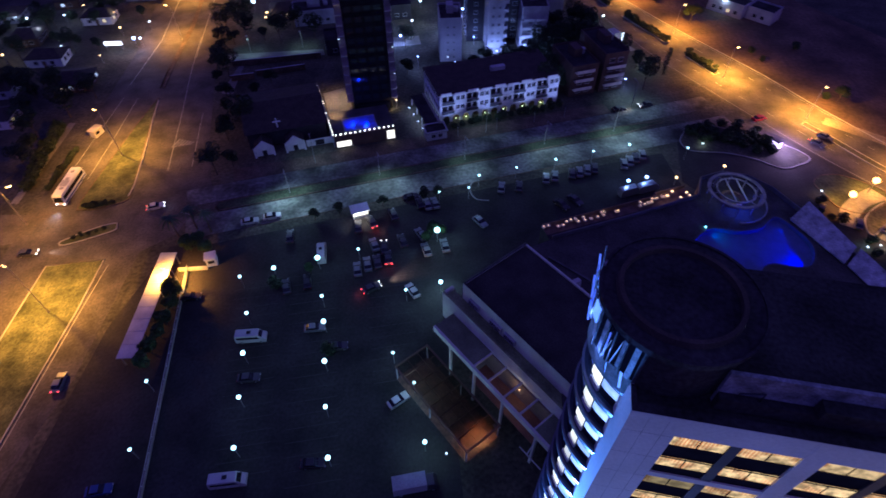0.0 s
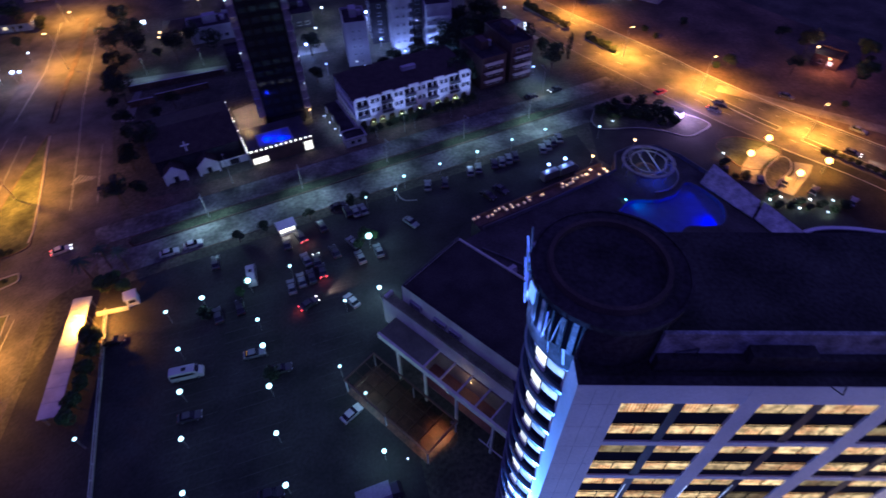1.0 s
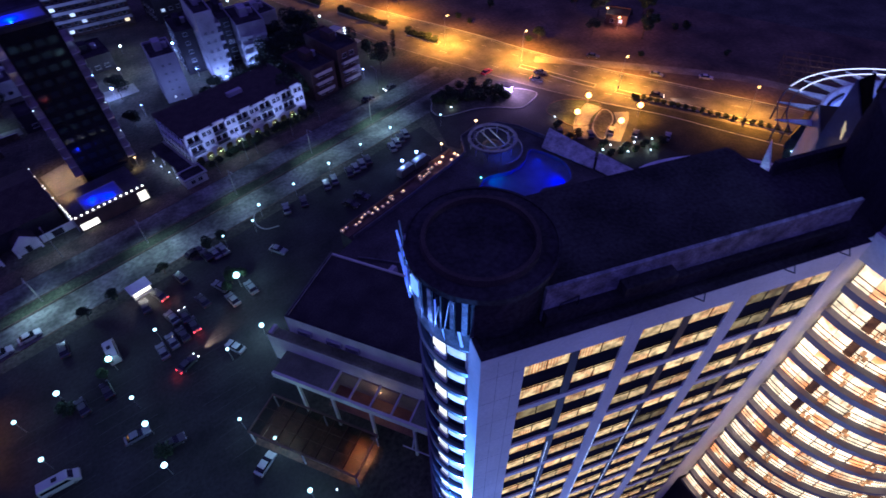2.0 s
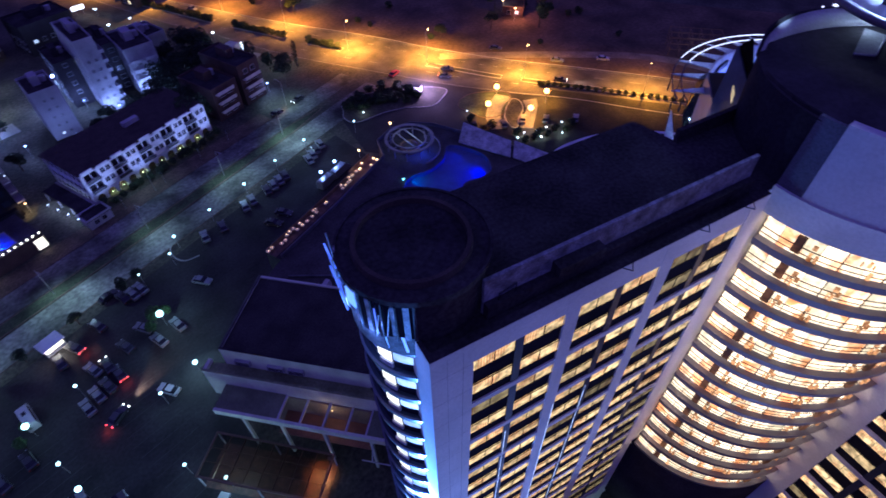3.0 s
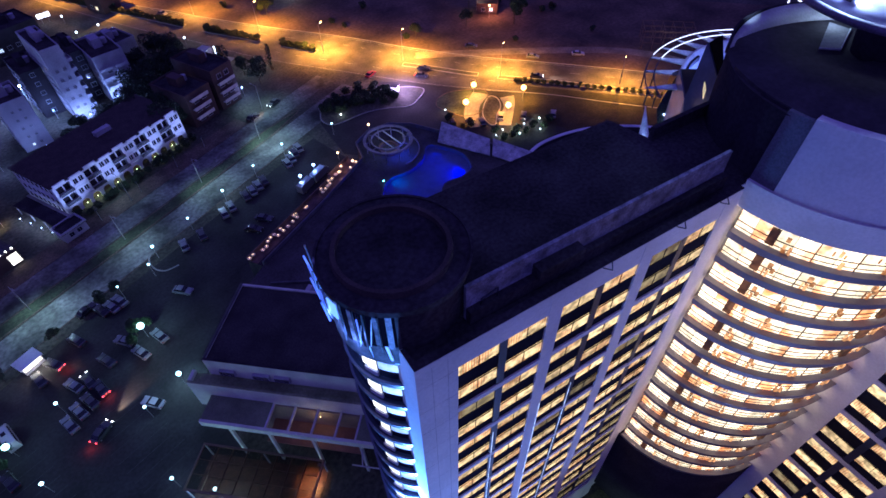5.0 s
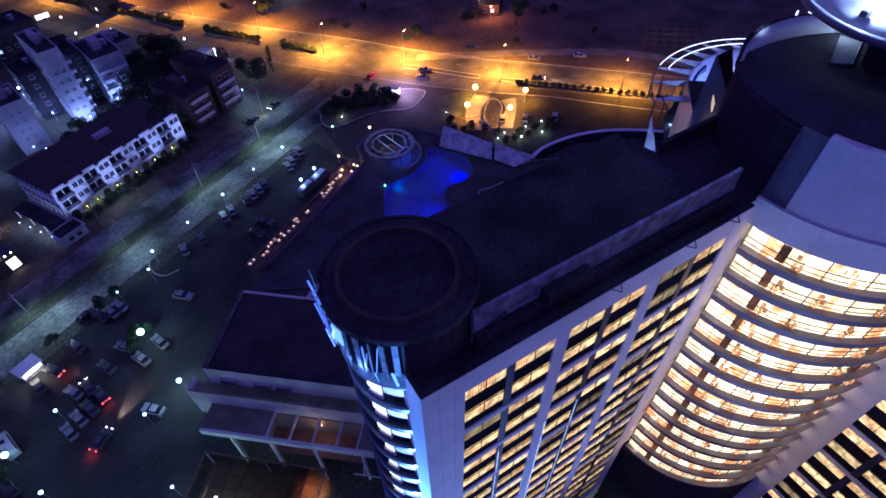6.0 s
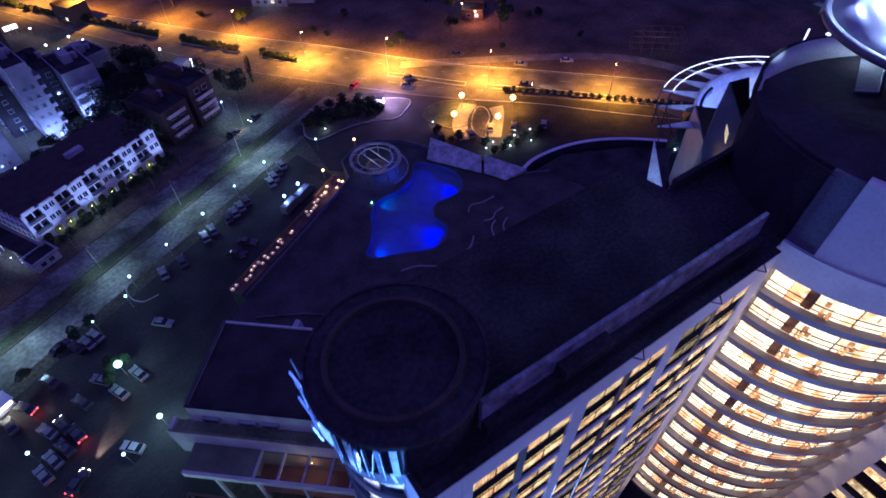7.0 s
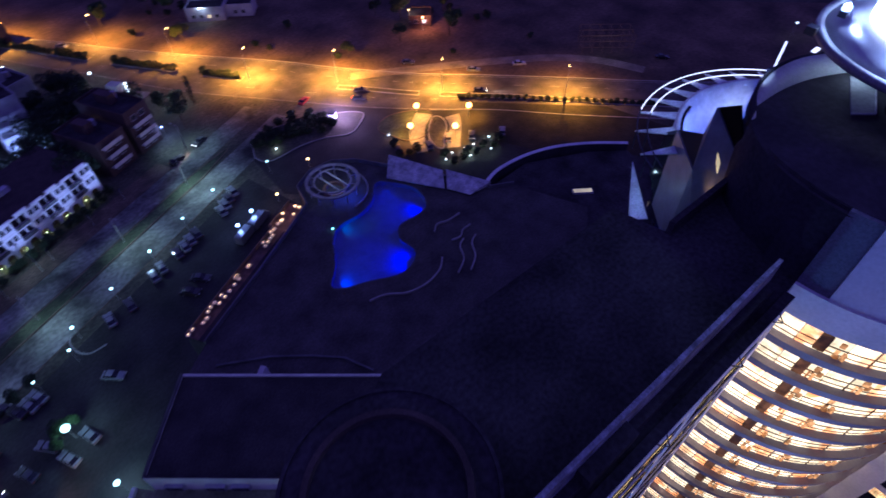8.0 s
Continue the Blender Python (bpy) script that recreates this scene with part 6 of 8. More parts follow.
face_windows(gate, pose(0, 0, 0), 6, 1, 3, 0.9, 1.2, 1.2, 0.8, random.Random(2))

# small chapel group with a cross on its roof
ch = thing("chapel", turned(-56.0, 121.6, 0, 17.8), "low dark hall with a white roof cross", "chapel")
part("wall", boxes((0, 22, 2.5, 24, 0, 5.0)), DARKWALL, ch)
bm = bmesh.new()
for v in (((-0.6, 1.9, 5.0), (22.6, 1.9, 5.0), (22.6, 13.2, 8.2), (-0.6, 13.2, 8.2)), ((22.6, 24.6, 5.0), (-0.6, 24.6, 5.0), (-0.6, 13.2, 8.2), (22.6, 13.2, 8.2)), ((-0.6, 1.9, 5.0), (-0.6, 13.2, 8.2), (-0.6, 24.6, 5.0)), ((22.6, 1.9, 5.0), (22.6, 24.6, 5.0), (22.6, 13.2, 8.2))):
    bm.faces.new([bm.verts.new(q) for q in v])
bmesh.ops.remove_doubles(bm, verts=bm.verts, dist=0.001)
part("roof", bm, TILEROOF, ch)
part("cross", boxes((8.6, 8.95, 2.6, 2.8, 5.6, 8.6), (7.7, 9.85, 2.6, 2.8, 7.3, 7.65)), WHITEWALL, ch, "white roof cross")
for x in (1.6, 10.2):
    g = thing("gabled_porch", turned(-56.0, 121.6, 0, 17.8) @ turned(x, -1.6), "small white gabled porch", "porch", "gabled porches")
    bm = bmesh.new()
    prism(bm, ((0, 0), (4.6, 0), (4.6, 3.8), (0, 3.8)), 0, 2.4)
    part("wall", bm, WHITEWALL, g)
    bm = bmesh.new()
    vs = [bm.verts.new(v) for v in ((-0.3, -0.3, 2.4), (4.9, -0.3, 2.4), (2.3, -0.3, 4.4), (-0.3, 4.1, 2.4), (4.9, 4.1, 2.4), (2.3, 4.1, 4.4))]
    for f in ((0, 1, 2), (3, 5, 4), (0, 2, 5, 3), (1, 4, 5, 2), (0, 3, 4, 1)):
        bm.faces.new([vs[i] for i in f])
    bmesh.ops.recalc_face_normals(bm, faces=bm.faces)
    part("roof", bm, TILEROOF, g)
    bm = bmesh.new()
    tri = [(-0.5, 2.2), (5.1, 2.2), (5.1, 2.9), (2.3, 5.2), (-0.5, 2.9)]
    front, back = [[bm.verts.new((x_, y_, z_)) for x_, z_ in tri] for y_ in (-0.7, -0.35)]
    bm.faces.new(front)
    bm.faces.new(back[::-1])
    for i in range(5):
        bm.faces.new((front[i], back[i], back[(i + 1) % 5], front[(i + 1) % 5]))
    bmesh.ops.recalc_face_normals(bm, faces=bm.faces)
    part("gable", bm, WHITEWALL, g, "white gable front")
    part("pier", boxes((-0.5, 0.0, -0.7, -0.35, 0, 2.2)), WHITEWALL, g)
    part("pier", boxes((4.6, 5.1, -0.7, -0.35, 0, 2.2)), WHITEWALL, g)
    part("door", boxes((1.7, 2.9, -0.05, 0.0, 0.0, 2.0)), DARKWALL, g)
t = thing("garden_wall", turned(-56.0, 121.6, 0, 17.8) @ turned(15.6, -1.0), "low white garden wall with a gate", "wall")
part("wall", boxes((0, 7.5, 0, 0.3, 0, 2.0), (7.2, 7.5, 0.3, 5, 0, 2.0)), WHITEWALL, t)
part("gate", boxes((2.5, 5.0, -0.05, 0.0, 0.1, 1.8)), DARKWALL, t)

# apartment blocks behind
blk = block("apartment_block", -4.2, 174.6, 5, 7.4, 12, 14.4, mat("pale_lilac_render", (0.40, 0.39, 0.42), 0.85, big=0.12, small=0.1), "pale plain apartment block lit blue-white", 5, 31, 0.02, (0.7, 0.8), 1.35, storey=2.6, faces="fl", unlit="curtained")
# dark wing added to cover the pale side of the tall slab
blk = block("apartment_block", 5.0, 189.5, 5, 6.0, 14, 14.0, DARKWALL, "dark apartment wing added beside the tall slab", 5, 39, 0.03, (1.2, 1.1), 1.6, faces="fl")
blk = block("apartment_block", 12.0, 180.2, 5, 5.4, 18, 22.0, bpy.data.materials["grey_render"], "tall grey apartment slab lit from below", 6, 32, 0.02, (0.9, 0.9), 1.2, faces="fl", unlit="curtained")
SLABB = blk
blk = block("apartment_block", 19.0, 190.0, 5, 5, 16, 15.0, DARKWALL, "dark apartment slab with balconies", 5, 33, 0.03, (1.6, 1.3), 1.2, faces="fr")
blk = block("apartment_block", 23.4, 182.3, 3, 9, 16, 15.0, bpy.data.materials["grey_render"], "grey stepped apartment block with a cool lit base", 4, 34, 0.03, (1.3, 1.2), 1.5, faces="flr", unlit="curtained")
stack = mesh_of("balcony", boxes((5.42, 6.8, 0, 4.2, 0, 0.2), (6.72, 6.82, 0, 4.2, 0.2, 1.05), (5.42, 6.72, 0, 0.1, 0.2, 1.05), (5.42, 6.72, 4.1, 4.2, 0.2, 1.05)), bpy.data.materials["grey_render"])
for f in range(6):
    for y in (0.6, 6.8, 13.0):
        part_at("balcony", stack, SLABB, pose(0, y, 2.6 + 2.9 * f))
row = mesh_of("balcony", boxes((0.5, 4.0, -1.3, -0.03, 0, 0.2), (0.5, 4.0, -1.32, -1.22, 0.2, 1.0)), bpy.data.materials["grey_render"])
for f in range(4):
    for x in (0.0, 4.5):
        part_at("balcony", row, blk, pose(x, 0, 2.4 + 2.9 * f))
blk = block("apartment_block", 37.0, 152.5, 18, 9, 15, 9.8, BROWNWALL, "dark brick apartment house with pale balconies", 3, 35, 0.02, (1.6, 1.4), 1.2, faces="fr")
blk = block("apartment_block", 47.0, 155.5, 18, 8, 17, 12.4, BROWNWALL, "brown brick apartment house with pale balconies", 4, 36, 0.0, (1.6, 1.4), 1.2, faces="fr")
for bx, by, n in ((37.0, 152.5, 3), (47.0, 155.5, 3)):
    par = [o for o in scene.objects if o.name.startswith("apartment_block") and (o.location.xy - Vector((bx, by))).length < 0.1][0]
    me = mesh_of("balcony", boxes((1.0, 7.0, -1.3, -0.02, 0, 0.2), (1.0, 7.0, -1.35, -1.25, 0.2, 1.05)), CANVAS)
    for f in range(n):
        part_at("balcony", me, par, pose(0, 0, 2.9 + 2.9 * f - 0.4), "pale balcony")
for row in ((12, 214, 16, 14, 12, 6, 42), (30, 205, 14, 12, 12, 7, 43), (2, 235, 14, 18, 14, 10, 44), (-30, 205, 12, 14, 14, 5, 46), (-44, 178, 14, 12, 9, 5, 48), (-60, 200, 14, 16, 10, 5, 49)):
    block("apartment_block", row[0], row[1], row[2], row[3], row[4], row[5], GREYWALL if row[6] % 2 else DARKWALL, "grey apartment block in the dark town", max(1, int(row[5] / 2.9) - 1), row[6], 0.05, (1.4, 1.2), 1.6, faces="fl")
flat("yard", [(-25.5, 184.0), (-11.5, 187.0), (-12.8, 193.5), (-26.5, 191.5)], 0.04, PAVING, "pale paved yard behind the tower under a bright lamp", "yard")
far_flats = block("apartment_block", -36.0, 240.0, 4, 30, 13, 17.0, BROWNWALL, "long apartment block with pale balcony bands", 5, 71, 0.04, (1.6, 1.4), 1.2, faces="fl")
band = mesh_of("balcony", boxes((0.3, 29.7, -1.5, -0.03, 0, 0.2), (0.3, 29.7, -1.55, -1.42, 0.2, 1.1)), bpy.data.materials["grey_render"])
for f in range(5):
    part_at("balcony", band, far_flats, pose(0, 0, 2.9 + 2.9 * f), "long pale balcony band")
for x, y, z, w in ((12.4, 177.8, 2.0, 420), (15.4, 178.2, 2.0, 420), (7.6, 186.8, 2.8, 500), (2.0, 180.6, 3.0, 350), (23.8, 179.6, 1.5, 1300), (30.0, 177.6, 1.5, 1300), (3.5, 211.6, 2.0, 2600), (-18.7, 187.0, 3.0, 900), (-23.4, 198.8, 3.0, 260), (16.8, 204.0, 3.0, 900), (-32, 232, 4.0, 900), (36.5, 177, 2.0, 600), (-11.5, 170.0, 4.0, 250), (-1.5, 196, 4.0, 1800), (1.0, 168.5, 3.0, 400), (55.7, 158.5, 3.0, 300)):
    t = thing("yard_lamp", turned(x, y), "bright blue-white yard lamp on a short post", "lamp post", "yard lamps")
    part("post", rod(bmesh.new(), (0, 0, 0), (0, 0, z), 0.06), POLE, t)
    part("globe", ball(bmesh.new(), (0, 0, z + 0.2), 0.42 if w > 600 else 0.22), BULB_BLUE, t)
    lamp(x, y - 0.6, z + 0.4, w * 1.7, (0.36, 0.45, 1.0), 0.2)

# houses beyond the avenue
rnd = random.Random(77)


def house(x, y, deg, w, d, h, wall, label, seed):
    r = random.Random(seed)
    t = thing("house", turned(x, y, 0, deg), label, "house", "houses by the avenue")
    part("wall", boxes((0, w, 0, d, 0, h)), wall, t)
    bm = bmesh.new()
    k = 0.5
    vs = [bm.verts.new(v) for v in ((-k, -k, h), (w + k, -k, h), (w + k, d + k, h), (-k, d + k, h), (w * 0.25, d / 2, h + 2.0), (w * 0.75, d / 2, h + 2.0))]
    for f in ((0, 1, 5, 4), (1, 2, 5), (2, 3, 4, 5), (3, 0, 4), (3, 2, 1, 0)):
        bm.faces.new([vs[i] for i in f])
    bmesh.ops.recalc_face_normals(bm, faces=bm.faces)
    part("roof", bm, TILEROOF, t)
    face_windows(t, pose(0, 0, 0), w, 1, 3, 1.0, 1.3, 1.2, 1.4, r, 0.25)
    face_windows(t, pose(w, 0, 0, 0, 0, 90), d, 1, 3, 1.0, 1.3, 1.2, 1.4, r, 0.2)
    part("door", boxes((w * 0.5 - 0.5, w * 0.5 + 0.5, -0.08, -0.02, 0, 2.0)), WOOD, t)


for i, (x, y, dg) in enumerate(((-140, 131, 10), (-150, 147, 12), (-128, 152, 10), (-146, 168, 8), (-165, 158, 12), (-160, 182, 10), (-142, 200, 8), (-135, 222, 6), (-160, 214, 10), (-182, 176, 12), (-178, 200, 10), (-70, 205, 14), (-52, 222, 14), (-70, 240, 12), (-90, 262, 10), (-48, 250, 12), (-135, 250, 8), (-160, 245, 8))):
    house(x, y, dg, 9 + i % 4, 8 + i % 3, 3.0, (WHITEWALL, GREYWALL, BROWNWALL)[i % 3], "low house with a dark hipped roof", 100 + i)
def house_lamp(x, y, z, w, c, b, r):
    t = thing("yard_lamp", turned(x, y), "small bright yard lamp between the houses", "lamp post", "house lamps")
    part("post", rod(bmesh.new(), (0, 0, 0), (0, 0, z), 0.06), POLE, t)
    part("globe", ball(bmesh.new(), (0, 0, z + r), r), b, t)
    lamp(x, y, z + r + 0.8, w, c, 0.3)


CW, WW = (0.8, 0.88, 1.0), (1.0, 0.72, 0.4)
for x, y, w, c, r in ((-114, 183, 1500, (0.62, 0.66, 1.0), .55), (-112, 183.5, 900, (0.62, 0.66, 1.0), .4), (-114, 197, 300, CW, .3), (-123, 192, 300, WW, .3), (-79, 213.5, 900, (0.7, 0.8, 1.0), .75), (-71, 201, 260, WW, .3), (-71.5, 205, 260, WW, .35), (-149, 202, 300, CW, .3), (-138, 178, 180, CW, .22), (-162, 199, 300, CW, .35), (-167, 200, 260, CW, .25), (-155, 171, 300, WW, .3), (-152, 189.5, 300, CW, .3), (-141, 214, 300, CW, .35), (-146, 211, 200, WW, .25), (-121, 171.5, 140, WW, .22), (-158, 163, 700, CW, .5), (-160, 159, 400, CW, .35), (-137.5, 136, 60, CW, .2), (-110, 229, 250, WW, .3), (-62, 232, 200, WW, .3), (-168, 186, 300, CW, .3), (-131, 205, 200, WW, .22), (-155, 218, 260, CW, .3)):
    house_lamp(x, y, 3, w, c, BULB_WARM if c == WW else (BULB_BLUE if c[1] < 0.7 else BULB_WHITE), r)
sb = thing("lit_board", turned(-121.5, 181.6, 0, 5), "long white lit board of a yard", "sign")
part("panel", boxes((-3.0, 3.0, 0, 0.2, 1.6, 3.0)), glow("white_board", (0.95, 0.97, 1.0), 2.5), sb)
part("post", boxes((-2.8, -2.6, 0.02, 0.18, 0, 1.6)), POLE, sb)
part("post", boxes((2.6, 2.8, 0.02, 0.18, 0, 1.6)), POLE, sb)
sb = thing("lit_board", turned(24.1, 261.6, 0, 5), "pair of white lit boards on posts by the road", "sign")
for x in (-2.3, 0.2):
    part("panel", boxes((x, x + 2.1, 0, 0.2, 2.0, 3.6)), bpy.data.materials["white_board"], sb)
    part("post", boxes((x + 0.9, x + 1.1, 0.02, 0.18, 0, 2.0)), POLE, sb)
# courts and hedged yards between avenue and tower
flat("yard", [(-81, 173.6), (-81.6, 178.2), (-46.4, 183.0), (-45.2, 178.8), (-60, 176.4)], 0.03, PAVING, "pale yard strip lit greenish behind the chapel", "yard")
flat("path", [(-74.2, 153), (-70.6, 153), (-71.8, 172), (-73.6, 172)], 0.03, PAVING, "paved path behind the chapel", "path")
for a, b in (((-75.5, 170.2), (-46, 176.6)), ((-65.4, 164.0), (-50.0, 168.6)), ((-73.0, 160.6), (-65.8, 162.6))):
    d = (Vector(b) - Vector(a))
    t = thing("yard_wall", turned(a[0], a[1], 0, math.degrees(math.atan2(d.y, d.x))), "long low dark yard wall", "wall", "yard walls")
    part("wall", boxes((0, d.length, -0.15, 0.15, 0, 2.0)), bpy.data.materials["worn_footway"], t)
    part("coping", boxes((-0.05, d.length, -0.2, 0.2, 2.0, 2.1)), GREYWALL, t)
for x, y in ((-72, 180.6), (-54, 184.2)):
    t = thing("yard_lamp", turned(x, y), "slim yard lamp with a greenish white head", "lamp post", "chapel yard lamps")
    part("post", rod(bmesh.new(), (0, 0, 0), (0, 0, 6.0), 0.07), POLE, t)
    part("head", boxes((-0.25, 0.25, -0.9, 0.1, 6.0, 6.14)), POLE, t)
    lamp(x, y - 0.6, 5.8, 650, (0.66, 0.98, 0.86), 0.2, 140, blend=0.8)

# filling station and far lots on the coast road
fs = thing("filling_station", turned(51.0, 190.8, 0, -62), "small filling station forecourt with a lit totem", "filling station")
part("forecourt", boxes((-2, 13, -2, 9, 0.02, 0.15)), PAVING, fs)
part("kiosk", boxes((0, 4, 6, 9, 0.15, 2.8)), GREYWALL, fs)
for x in (6.0, 8.6):
    p = part("pump", boxes((x, x + 0.6, 2.0, 2.9, 0.15, 1.7)), STEEL, fs)
part("totem", boxes((10.3, 10.9, 3.4, 3.6, 0.15, 6.5)), glow("totem_face", (0.9, 0.97, 1.0), 3.2), fs, "white lit totem sign")
lamp(*(fs.matrix_world @ Vector((9.5, 2.4, 4.5))), 350, (0.9, 0.95, 1), 0.3)
for x, y, w in ((66.0, 170.1, 500), (29.2, 237.2, 350), (31.5, 230.7, 350), (37.2, 237.9, 350), (40.0, 231.3, 300), (29.2, 255.6, 250), (56.7, 204.8, 300), (-15.5, 200, 700), (-13.3, 217, 300)):
    t = thing("garden_lamp", turned(x, y), "bright garden lamp under trees", "lamp post", "garden lamps")
    part("post", rod(bmesh.new(), (0, 0, 0), (0, 0, 2.6), 0.05), POLE, t)
    part("globe", ball(bmesh.new(), (0, 0, 2.8), 0.35), BULB_WHITE, t)
    lamp(x, y, 3.4, w, (0.9, 1.0, 0.85), 0.2)
for i, (x, y, dg, w, h) in enumerate(((100, 218, -45, 14, 4.5), (112, 210, -45, 10, 4), (150, 150, -50, 8, 3.2), (40, 262, -70, 10, 6))):
    block("beach_house", x, y, dg, w, 8, h, (GREYWALL, BROWNWALL)[i // 2], "low beach house beyond the road", 1, 60 + i, 0.3, (1.4, 1.3), 1.5, faces="fl", extra=False)
for x, y, w, c in ((104, 214, 500, (0.8, 0.9, 1)), (150.6, 143.8, 2600, (1.0, 0.28, 0.10)), (152, 152, 200, (1.0, 0.8, 0.5)), (228.2, 39.8, 60, (0.8, 0.85, 1)), (236.0, 33.5, 60, (0.8, 0.85, 1))):
    t = thing("yard_lamp", turned(x, y), "lone lamp beside a beach house", "lamp post", "beach lamps")
    part("post", rod(bmesh.new(), (0, 0, 0), (0, 0, 4.6), 0.07), POLE, t)
    part("globe", ball(bmesh.new(), (0, 0, 4.9), 0.3), BULB_WARM if c[2] < 0.9 else BULB_WHITE, t)
    lamp(x, y - 0.7, 5.4, w, c, 0.3)
# scaffold frame of an unfinished stand on the beach
sc = thing("scaffold_stand", turned(171.8, 90.4, 0, -50), "brown open scaffold stand on the dark beach", "scaffold")
for i in range(6):
    for j in range(3):
        part("upright", boxes((i * 3.4, i * 3.4 + 0.16, j * 4.0, j * 4.0 + 0.16, 0, 6.4)), WOOD, sc)
for z in (2.1, 4.2, 6.3):
    for j in range(3):
        part("ledger", boxes((0, 17.2, j * 4.0 + 0.02, j * 4.0 + 0.14, z, z + 0.16)), WOOD, sc)
    for i in range(6):
        part("transom", boxes((i * 3.4 + 0.02, i * 3.4 + 0.14, 0.16, 8.0, z - 0.2, z - 0.06)), WOOD, sc)
lamp(174, 82, 8, 200, (0.9, 0.8, 0.9), 0.4)
# lit advert box at the forecourt entrance
ad = thing("advert_box", turned(91.8, 126.8, 0, 30), "purple-white lit advert cube on a short plinth", "advert box")
part("plinth", boxes((-1.0, 1.0, -1.0, 1.0, 0, 0.6)), DARKWALL, ad)
part("frame", boxes((-1.1, 1.1, -1.1, 1.1, 2.6, 2.8), (-1.1, -0.97, -1.1, -0.97, 0.6, 2.6), (0.97, 1.1, -1.1, -0.97, 0.6, 2.6), (-1.1, -0.97, 0.97, 1.1, 0.6, 2.6), (0.97, 1.1, 0.97, 1.1, 0.6, 2.6)), DARKWALL, ad)
part("lit_face", boxes((-0.97, 0.97, -1.0, 1.0, 0.6, 2.6)), PURPLE, ad, "purple-white lit faces")
lamp(93.6, 124.0, 3.2, 2600, (0.85, 0.5, 1.0), 0.4)
lamp(94.6, 129.4, 3.2, 4000, (0.85, 0.5, 1.0), 0.4)

# ---- street lamps and other lights ----
def street_lamp(x, y, h, deg, arm=2.2, watts=9000, color=SODIUM, bulb=BULB_SODIUM, label="tall steel street lamp with an orange sodium head"):
    t = thing("street_lamp", turned(x, y, 0, deg), label, "street lamp", "street lamps")
    bm = rod(bmesh.new(), (0, 0, 0), (0, 0, h), 0.10, 0.05, 10)
    part("pole", bm, POLE, t)
    part("base", rod(bmesh.new(), (0, 0, 0), (0, 0, 0.5), 0.22, 0.2, 10), POLE, t)
    part("arm", path_tube(bmesh.new(), [(0, 0, h - 0.1), (arm * 0.5, 0, h + 0.25), (arm, 0, h + 0.35)], 0.06), POLE, t)
    bm = bmesh.new()
    prism(bm, ((arm - 0.2, -0.18), (arm + 0.75, -0.12), (arm + 0.75, 0.12), (arm - 0.2, 0.18)), h + 0.28, h + 0.42)
    head = part("lamp_head", bm, POLE, t)
    part("lens", boxes((arm - 0.1, arm + 0.85, -0.17, 0.17, h + 0.08, h + 0.28)), bulb, head)
    p = t.matrix_world @ Vector((arm + 0.3, 0, h + 0.1))
    lamp(p.x, p.y, p.z - 0.2, watts * 1.8, color, 0.2, 156, blend=1.0)
    return t


for x, y, w in ((69.4, 227.6, 24000), (81.6, 196.6, 30000), (89.8, 165.2, 46000), (107.0, 141.8, 44000), (124.2, 112.0, 40000), (144.5, 80.0, 26000), (47, 256, 30000), (35, 283, 28000), (22, 314, 26000), (10, 345, 24000)):
    street_lamp(x, y, 10.0, 30, 1.2, w)
street_lamp(-92.7, 120.7, 14.2, 150, 1.2, 34000, AVENUE)
street_lamp(-84.9, 66.2, 14.2, 150, 1.4, 44000, AVENUE)
street_lamp(-100, 30, 14.0, 20, 2.6, 24000, AVENUE)
street_lamp(-100, 189.5, 12.0, 150, 2.0, 24000, AVENUE)
street_lamp(-112, 228, 13.0, 10, 2.6, 30000, AVENUE)
# extra lamp, not known to stand here, added to brighten the crossing
street_lamp(-104.5, 92.5, 12.0, 10, 2.2, 9000, AVENUE)


def park_lamp(x, y, h=4.0, watts=260, r=0.30):
    # globe widened to stand in for its glare
    r *= 1.15
    t = thing("park_lamp", turned(x, y), "slim post lamp with a glowing cool white globe", "lamp post", "car park lamps")
    part("post", rod(bmesh.new(), (0, 0, 0), (0, 0, h - r), 0.06, 0.05), POLE, t)
    part("collar", rod(bmesh.new(), (0, 0, h - r - 0.1), (0, 0, h - r + 0.05), 0.14, 0.10), POLE, t)
    g = part("globe", ball(bmesh.new(), (0, 0, h), r), BULB, t, "glowing white globe", True)
    g.visible_shadow = False
    lamp(x, y, h, watts * 0.10, COOL, r)


for x, y, w, r in ((-37.9, 76.4, 900, .42), (-44.7, 73.8, 350, .30), (-40.6, 64.2, 400, .32), (-38.7, 54.8, 800, .42), (-36.9, 45.6, 500, .36), (-35.1, 36.3, 500, .36), (-25.9, 68.9, 350, .30), (-24.4, 62.5, 900, .44), (-22.6, 53.4, 900, .44), (-20.8, 44.1, 500, .36), (-18.8, 35.0, 800, .40), (-20.0, 82.4, 300, .28), (-9.7, 55.5, 1500, .24), (-5.2, 49.2, 3500, .30), (-2.7, 38.1, 4500, .34), (-55, 48.4, 250, .26), (-52.7, 35.6, 250, .26), (-1.0, 73.2, 9500, .42), (-28.8, 79.6, 2600, .52), (-2.3, 88.8, 8000, .62), (-8.3, 70.9, 900, .26)):
    park_lamp(x, y, 4.0, w, r)
for x, y, w, r in ((49.4, 122.7, 180, .30), (39, 119.5, 110, .24), (28.5, 115.8, 180, .30), (17.8, 112.2, 120, .24), (7.9, 108.8, 160, .30), (64.9, 121.4, 200, .24), (5.2, 104, 200, .24), (-2.2, 102.2, 150, .2)):
    park_lamp(x, y, 4.0, w, r)

